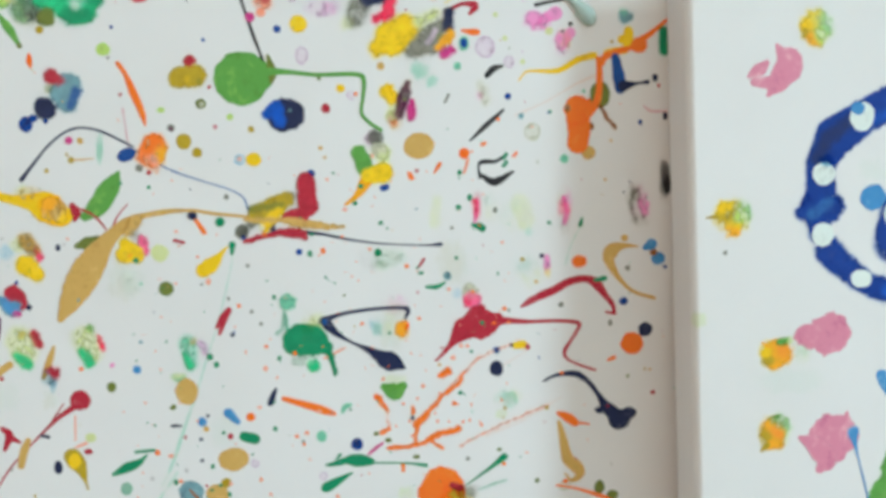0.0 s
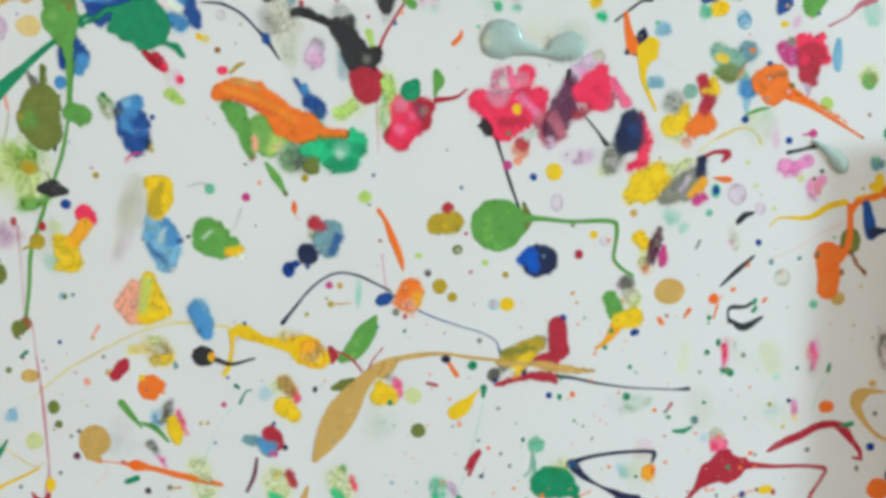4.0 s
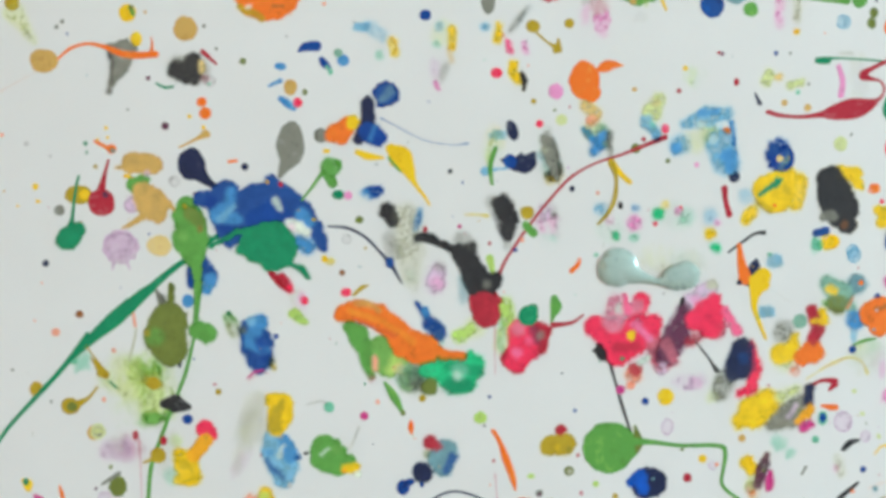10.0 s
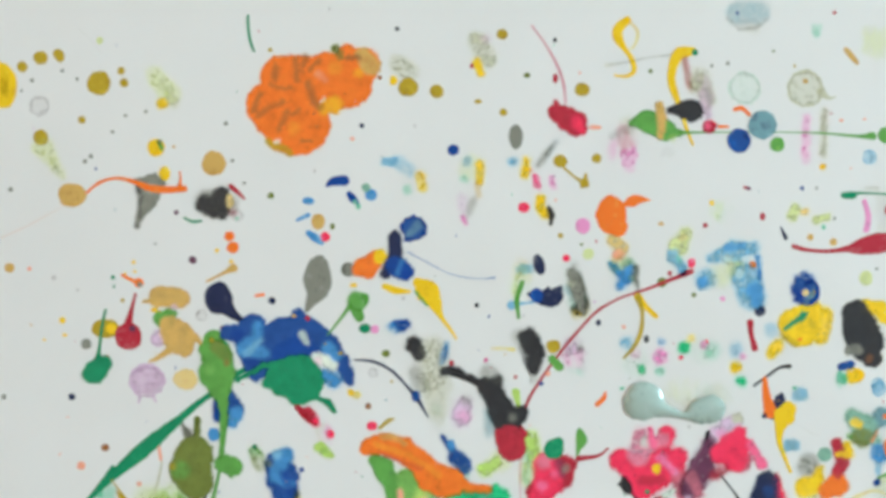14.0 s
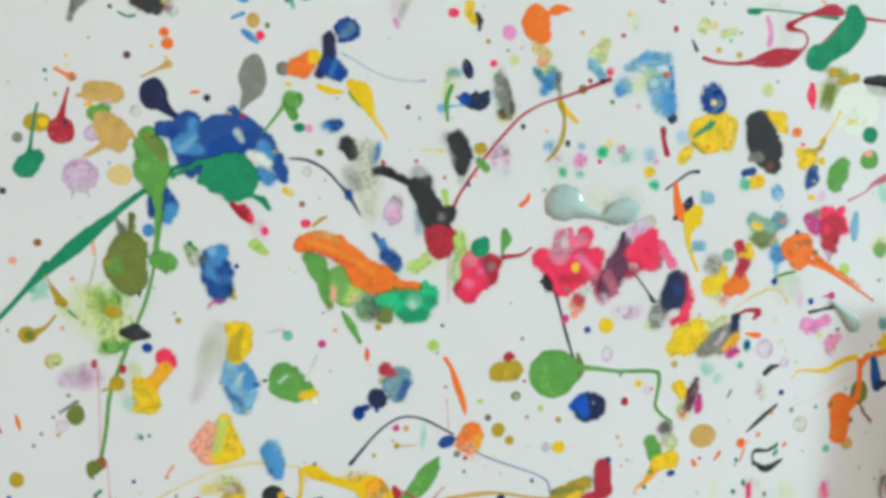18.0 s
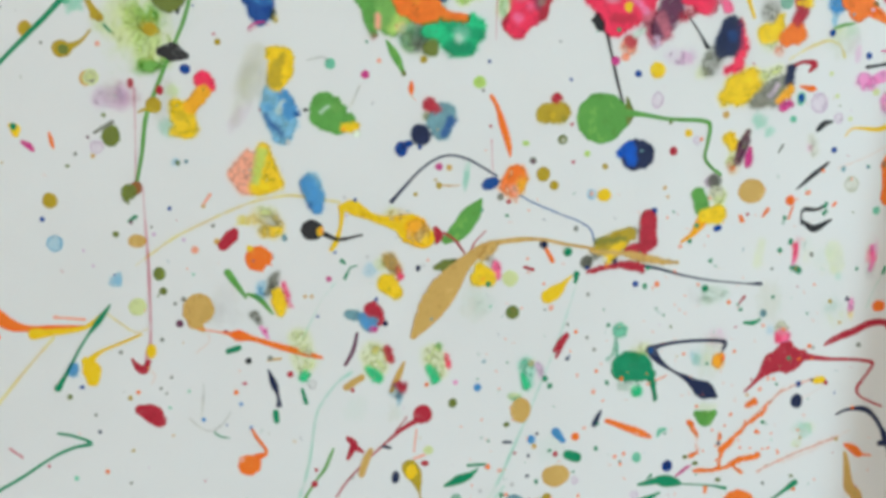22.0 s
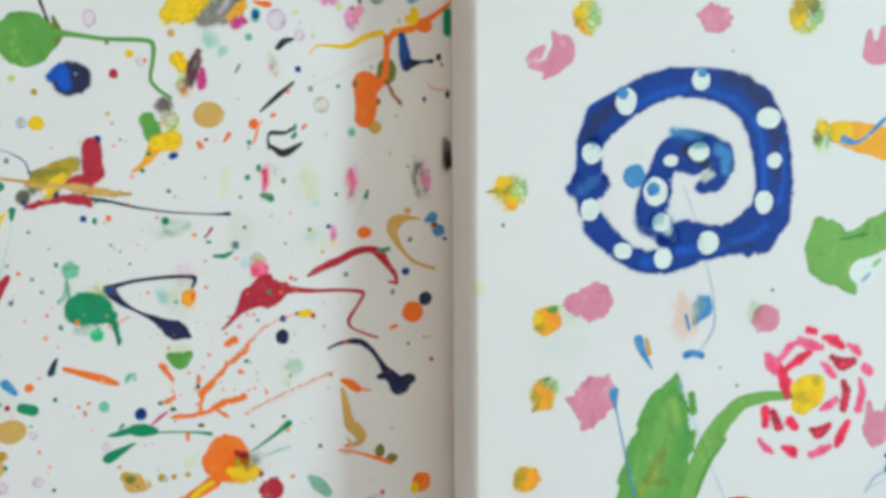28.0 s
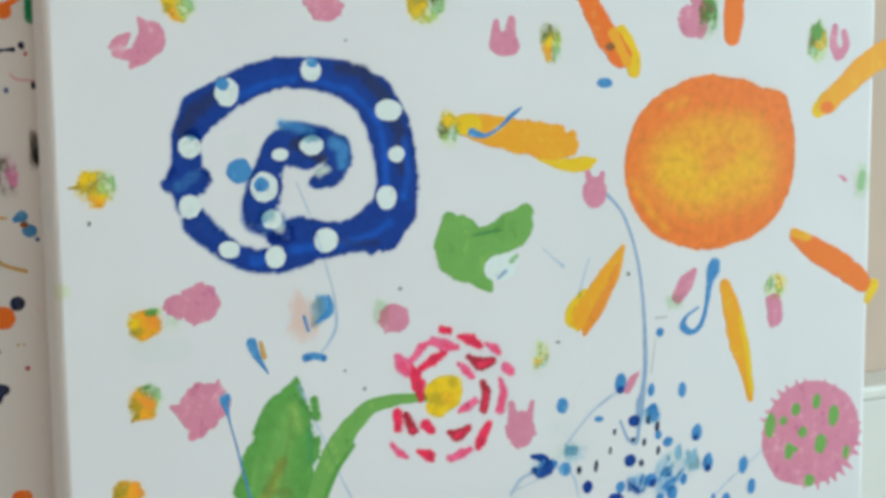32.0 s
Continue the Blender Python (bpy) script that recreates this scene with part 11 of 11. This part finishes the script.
drop(G2, "leaf_green", 55.5, 48.16, 0.98, 1.58, -6.26)
drop(G2, "leaf_green", 49.62, 48.08, 0.93, 1.88, -6.44)
drop(G2, "leaf_green", 50.8, 48.25, 0.73, 0.69)
drop(G2, "leaf_green", 52.6, 47.18, 0.85, 0.87)
drop(G2, "leaf_green", 54.33, 46.11, 1.08, 1.49, -6.81)
drop(G2, "leaf_green", 51.38, 45.9, 0.84, 1.3, -6.95)
drop(G2, "leaf_green", 51.85, 45.97, 0.74, 0.43, -6.92)
drop(G2, "leaf_green", 53.35, 43.39, 0.97, 0.97)
drop(G2, "leaf_green", 56.8, 45.15, 0.66, 0.98, -6.97)
named("flower", "bright yellow middle of the painted flower")
mark(G2, ("yellow", 1, 0.2, [(23.12, 53.26, 1.72), (23.65, 53.06, 2.2), (23.12, 52.43, 1.57), (24.05, 53.48, 1.42)]), ("mustard", 0.6, 0.39, [(22.83, 52.84, 0.78), (23.44, 52.48, 0.39)]), ("mustard", 0.5, 0.35, [(24.18, 53.85, 0.63)]), ("marigold", 0.4, 0.47, [(23.85, 52.74, 0.79)]))
named("petal", "pink and red dab of paint, petal of the flower", "flower")
mark(G2, ("rose", 0.97, 0.19, [(21.34, 54.84, 0.54), (21.74, 53.88, 0.85), (21.9, 52.93, 0.39)]), ("red", 0.45, 0.23, [(21.74, 53.88, 0.43), (21.9, 52.93, 0.19)]))
mark(G2, ("hot_pink", 0.97, 0.19, [(20.31, 55.85, 0.27), (20.63, 55.27, 0.92), (20.95, 54.87, 0.69)]), ("rose", 0.45, 0.23, [(20.63, 55.27, 0.46), (20.95, 54.87, 0.35)]))
mark(G2, ("hot_pink", 0.97, 0.19, [(21.23, 55.41, 0.38), (22.02, 56.27, 0.5), (22.55, 56.6, 0.19)]), ("rose", 0.45, 0.23, [(22.02, 56.27, 0.25), (22.55, 56.6, 0.1)]))
mark(G2, ("rose", 0.97, 0.2, [(21.9, 54.87, 0.35), (22.83, 55.39, 0.66), (23.64, 55.84, 0.35)]), ("red", 0.45, 0.23, [(22.83, 55.39, 0.33), (23.64, 55.84, 0.18)]))
mark(G2, ("hot_pink", 0.97, 0.2, [(22.83, 56.58, 0.47), (23.64, 56.29, 0.7), (24.46, 56.01, 0.28)]), ("rose", 0.45, 0.24, [(23.64, 56.29, 0.35), (24.46, 56.01, 0.14)]))
mark(G2, ("rose", 0.97, 0.2, [(23.43, 57.28, 0.47), (23.92, 57.17, 0.35)]), ("red", 0.45, 0.23, [(23.92, 57.17, 0.18)]))
mark(G2, ("rose", 0.97, 0.2, [(24.66, 56.74, 0.27), (25.48, 56.45, 0.71), (26.11, 56.03, 0.36)]), ("red", 0.45, 0.24, [(25.48, 56.45, 0.36), (26.11, 56.03, 0.18)]))
mark(G2, ("hot_pink", 0.97, 0.2, [(26.52, 56.11, 0.2), (27.16, 55.76, 0.6), (27.5, 55.46, 0.28)]), ("rose", 0.45, 0.24, [(27.16, 55.76, 0.3), (27.5, 55.46, 0.14)]))
mark(G2, ("red", 0.97, 0.2, [(25.28, 55.34, 0.28), (26.12, 54.74, 0.8), (26.95, 54.93, 0.52)]), ("rose", 0.7, 0.24, [(26.12, 54.74, 0.4), (26.95, 54.93, 0.26)]))
mark(G2, ("hot_pink", 0.97, 0.2, [(24.58, 54.94, 0.28), (25.08, 54.45, 0.52), (25.5, 54.03, 0.36)]), ("rose", 0.45, 0.24, [(25.08, 54.45, 0.26), (25.5, 54.03, 0.18)]))
mark(G2, ("hot_pink", 0.97, 0.2, [(27.93, 54.47, 0.57), (28.36, 54.05, 0.53)]), ("rose", 0.45, 0.24, [(28.36, 54.05, 0.26)]))
mark(G2, ("red", 0.97, 0.2, [(26.25, 53.59, 0.28), (26.55, 52.87, 0.56), (26.35, 51.74, 0.56)]), ("rose", 0.7, 0.24, [(26.55, 52.87, 0.28), (26.35, 51.74, 0.28)]))
mark(G2, ("hot_pink", 0.97, 0.2, [(27.51, 53.74, 0.12), (27.82, 52.75, 0.53), (27.53, 51.63, 0.57)]), ("rose", 0.45, 0.24, [(27.82, 52.75, 0.26), (27.53, 51.63, 0.28)]))
mark(G2, ("hot_pink", 0.97, 0.2, [(25.71, 52.38, 0.44), (25.09, 52.05, 0.52), (24.6, 51.84, 0.2)]), ("rose", 0.45, 0.24, [(25.09, 52.05, 0.26), (24.6, 51.84, 0.1)]))
mark(G2, ("rose", 0.97, 0.19, [(20.23, 52.15, 0.54), (20.34, 51.21, 0.5)]), ("red", 0.45, 0.23, [(20.34, 51.21, 0.25)]))
mark(G2, ("red", 0.97, 0.19, [(20.86, 51.9, 0.43), (21.34, 50.92, 0.62)]), ("rose", 0.7, 0.23, [(21.34, 50.92, 0.31)]))
mark(G2, ("rose", 0.97, 0.2, [(22.15, 51.21, 0.55), (22.63, 50.78, 0.51)]), ("red", 0.45, 0.24, [(22.63, 50.78, 0.26)]))
mark(G2, ("red", 0.97, 0.2, [(23.86, 50.47, 0.28), (24.48, 50.21, 0.8), (25.31, 50.62, 0.36)]), ("rose", 0.7, 0.24, [(24.48, 50.21, 0.4), (25.31, 50.62, 0.18)]))
mark(G2, ("rose", 0.97, 0.2, [(26.69, 50.75, 0.36), (26.15, 49.65, 0.73), (25.94, 49.28, 0.44)]), ("red", 0.45, 0.24, [(26.15, 49.65, 0.36), (25.94, 49.28, 0.22)]))
mark(G2, ("hot_pink", 0.97, 0.19, [(19.83, 50.14, 0.19), (20.42, 49.51, 0.5), (20.82, 49.21, 0.27)]), ("rose", 0.45, 0.23, [(20.42, 49.51, 0.25), (20.82, 49.21, 0.14)]))
mark(G2, ("rose", 0.97, 0.2, [(21.74, 49.48, 0.27), (22.43, 49.1, 0.71), (22.64, 48.77, 0.28)]), ("red", 0.45, 0.24, [(22.43, 49.1, 0.35), (22.64, 48.77, 0.14)]))
mark(G2, ("hot_pink", 0.97, 0.2, [(23.86, 48.75, 0.36), (24.69, 48.92, 0.6), (25.36, 49.16, 0.28)]), ("rose", 0.45, 0.24, [(24.69, 48.92, 0.3), (25.36, 49.16, 0.14)]))
named("yellow_print", "yellow and green fingertip print")
smear(G2, "lime", 21.9, 53.14, 1.18, 0.74, -5.87)
named("blue_drop", "small blue drop of paint")
drop(G2, "light_blue", 9.29, 54.2, 0.59, 0.71, -4.83)
named("side_paint", "")
drop(G2, "grey", 1.81, 65.09, 0.2, 0.3, -1.96)
named("yellow_print", "yellow and green fingertip print")
blot(G2, 2.27, 67.13, 2.23, 2.17, 8, ("yellow", -0.59, 0.56, 1), ("lime", 0.46, -0.11, 0.8), ("faded_green", 0.78, 0.2, 0.9), ("marigold", 0.12, -0.84, 1), ("mustard", -0.15, 0.07, 0.8), ("yellow", 0.29, -0.43, 0.9))
brush(G2, "mustard", [(0.73, 67.12, 0.09), (1.35, 67.16, 0.25)])
blot(G2, 4.67, 59.05, 1.94, 1.79, -5, ("marigold", -0.02, 0.2, 1), ("amber", 0.3, 0.34, 1), ("mustard", -0.52, -0.26, 1), ("marigold", 0.11, -0.64, 1), ("yellow", -0.67, 0.25, 1))
blot(G2, 5.21, 59.78, 1.04, 0.53, 6, ("green", -0.06, 0.04, 0.8), ("lime", 0.32, -0.09, 0.6))
blot(G2, 6.26, 58.96, 0.99, 1.34, -5, ("faded_green", 0.01, 0.17, 0.4), ("lime", -0.01, -0.33, 0.25))
brush(G2, "marigold", [(3.86, 59.78, 0.1), (4.24, 59.55, 0.26)])
blot(G2, 4.57, 54.52, 1.95, 2.21, -16, ("marigold", -0.24, 0.43, 1), ("amber", 0.13, -0.11, 1), ("marigold", -0.13, -0.76, 1), ("mustard", -0.6, -0.37, 1), ("faded_green", 0.89, 0.31, 0.7), ("lime", 0.78, -0.18, 0.5), ("green", 0.25, 0.71, 0.7))
brush(G2, "mustard", [(3.75, 53.46, 0.2), (4.08, 53.76, 0.33)])
blot(G2, 3.32, 49.15, 1.95, 1.69, -8, ("marigold", 0.3, 0.2, 1), ("mustard", -0.35, 0.05, 1), ("marigold", 0.12, -0.36, 1), ("amber", 0.46, 0.11, 1))
blot(G2, 7.23, 77.53, 2.06, 2.1, 22, ("yellow", -0.48, 0.15, 1), ("mustard", -0.5, -0.49, 1), ("lime", 0.31, -0.31, 0.8), ("faded_green", 0.65, 0.02, 0.9), ("marigold", -0.25, -0.64, 1))
blot(G2, 22.62, 77.94, 2.74, 2.56, 22, ("yellow", -0.38, -0.18, 1), ("faded_green", 0.76, -0.15, 0.8), ("mustard", -0.38, 0.16, 1), ("lime", 0.56, -0.68, 0.7), ("olive", 0.38, 0.18, 0.8))
blot(G2, 31.4, 75.6, 1.67, 2.69, 6, ("yellow", -0.25, 0.03, 1), ("olive", -0.46, 0.21, 1), ("faded_green", 0.38, -0.69, 0.8), ("olive", -0.25, 0.76, 0.7), ("lime", 0.38, 0.04, 0.7), ("marigold", -0.33, -0.44, 0.8))
blot(G2, 43.72, 77.47, 1.69, 2.92, 1, ("olive", -0.14, 0.27, 0.9), ("faded_green", 0.34, -0.88, 0.7), ("green", 0.23, 0.47, 0.8), ("stone", 0.35, -1.26, 0.4))
blot(G2, 53.17, 75.9, 1.84, 2.9, 1, ("green", -0.12, 0.64, 1), ("yellow", 0.15, 0.04, 0.9), ("faded_green", -0.34, -0.57, 0.9), ("olive", -0.26, 0.16, 0.9), ("lime", 0.18, -0.97, 0.5))
blot(G2, 24.06, 70.06, 1.64, 2.28, -1, ("yellow", 0.01, 0.53, 0.9), ("faded_green", 0.19, -0.36, 0.7), ("olive", -0.39, 0.01, 0.8), ("lime", -0.01, -0.89, 0.6))
blot(G2, 49.82, 58.44, 1.94, 2.08, -4, ("faded_green", -0.21, 0.22, 0.8), ("yellow", 0.15, 0.2, 0.7), ("lime", 0.17, -0.63, 0.6))
blot(G2, 30.57, 54.67, 1.54, 2.38, 0, ("lime", -0.3, 0.68, 0.7), ("faded_green", 0.13, -0.32, 0.6), ("yellow", -0.21, 0.1, 0.7), ("white", 0.34, -0.72, 0.3))
named("pink_splat", "dusty pink splat with ragged rim")
brush(G2, "dusty_pink", [(5.01, 76.56, 0.31), (5.48, 75.69, 1.27), (5.13, 74.73, 1.26), (4.47, 73.9, 0.32)])
brush(G2, "dusty_pink", [(3.39, 74.96, 0.31), (3.9, 75.28, 0.81), (4.35, 75.67, 0.38)])
brush(G2, "dusty_pink", [(3.65, 74.62, 0.5), (4.58, 74.54, 0.82)])
drop(G2, "dusty_pink", 5.66, 75.44, 1.65, 1.9)
named("faint_mark", "faint pale blue smear of the fountain")
blot(G2, 40.88, 45.78, 2.59, 3.96, -37, ("sky", -0.24, 0.52, 0.6), ("light_blue", 0.25, -0.78, 0.8), ("frost", 0.7, 1.23, 0.3), ("light_blue", -0.93, -1.03, 0.7))
blot(G2, 32.56, 48.12, 3.27, 1.66, -7, ("sky", 0.31, -0.04, 0.5), ("frost", -0.57, 0.46, 0.4))
blot(G2, 30.78, 47.24, 1.91, 1.33, -7, ("blue", 0.13, -0.09, 0.9), ("light_blue", -0.51, 0.57, 0.8))
blot(G2, 38.3, 45.18, 1.88, 1.63, -8, ("light_blue", 0, 0.2, 0.6), ("blue", -0.46, -0.35, 0.8))
blot(G2, 39.18, 49.95, 1.87, 1.38, -6, ("light_blue", 0.23, 0.26, 0.8), ("sky", -0.46, -0.15, 0.5))
named()
scatter_specks(G2)
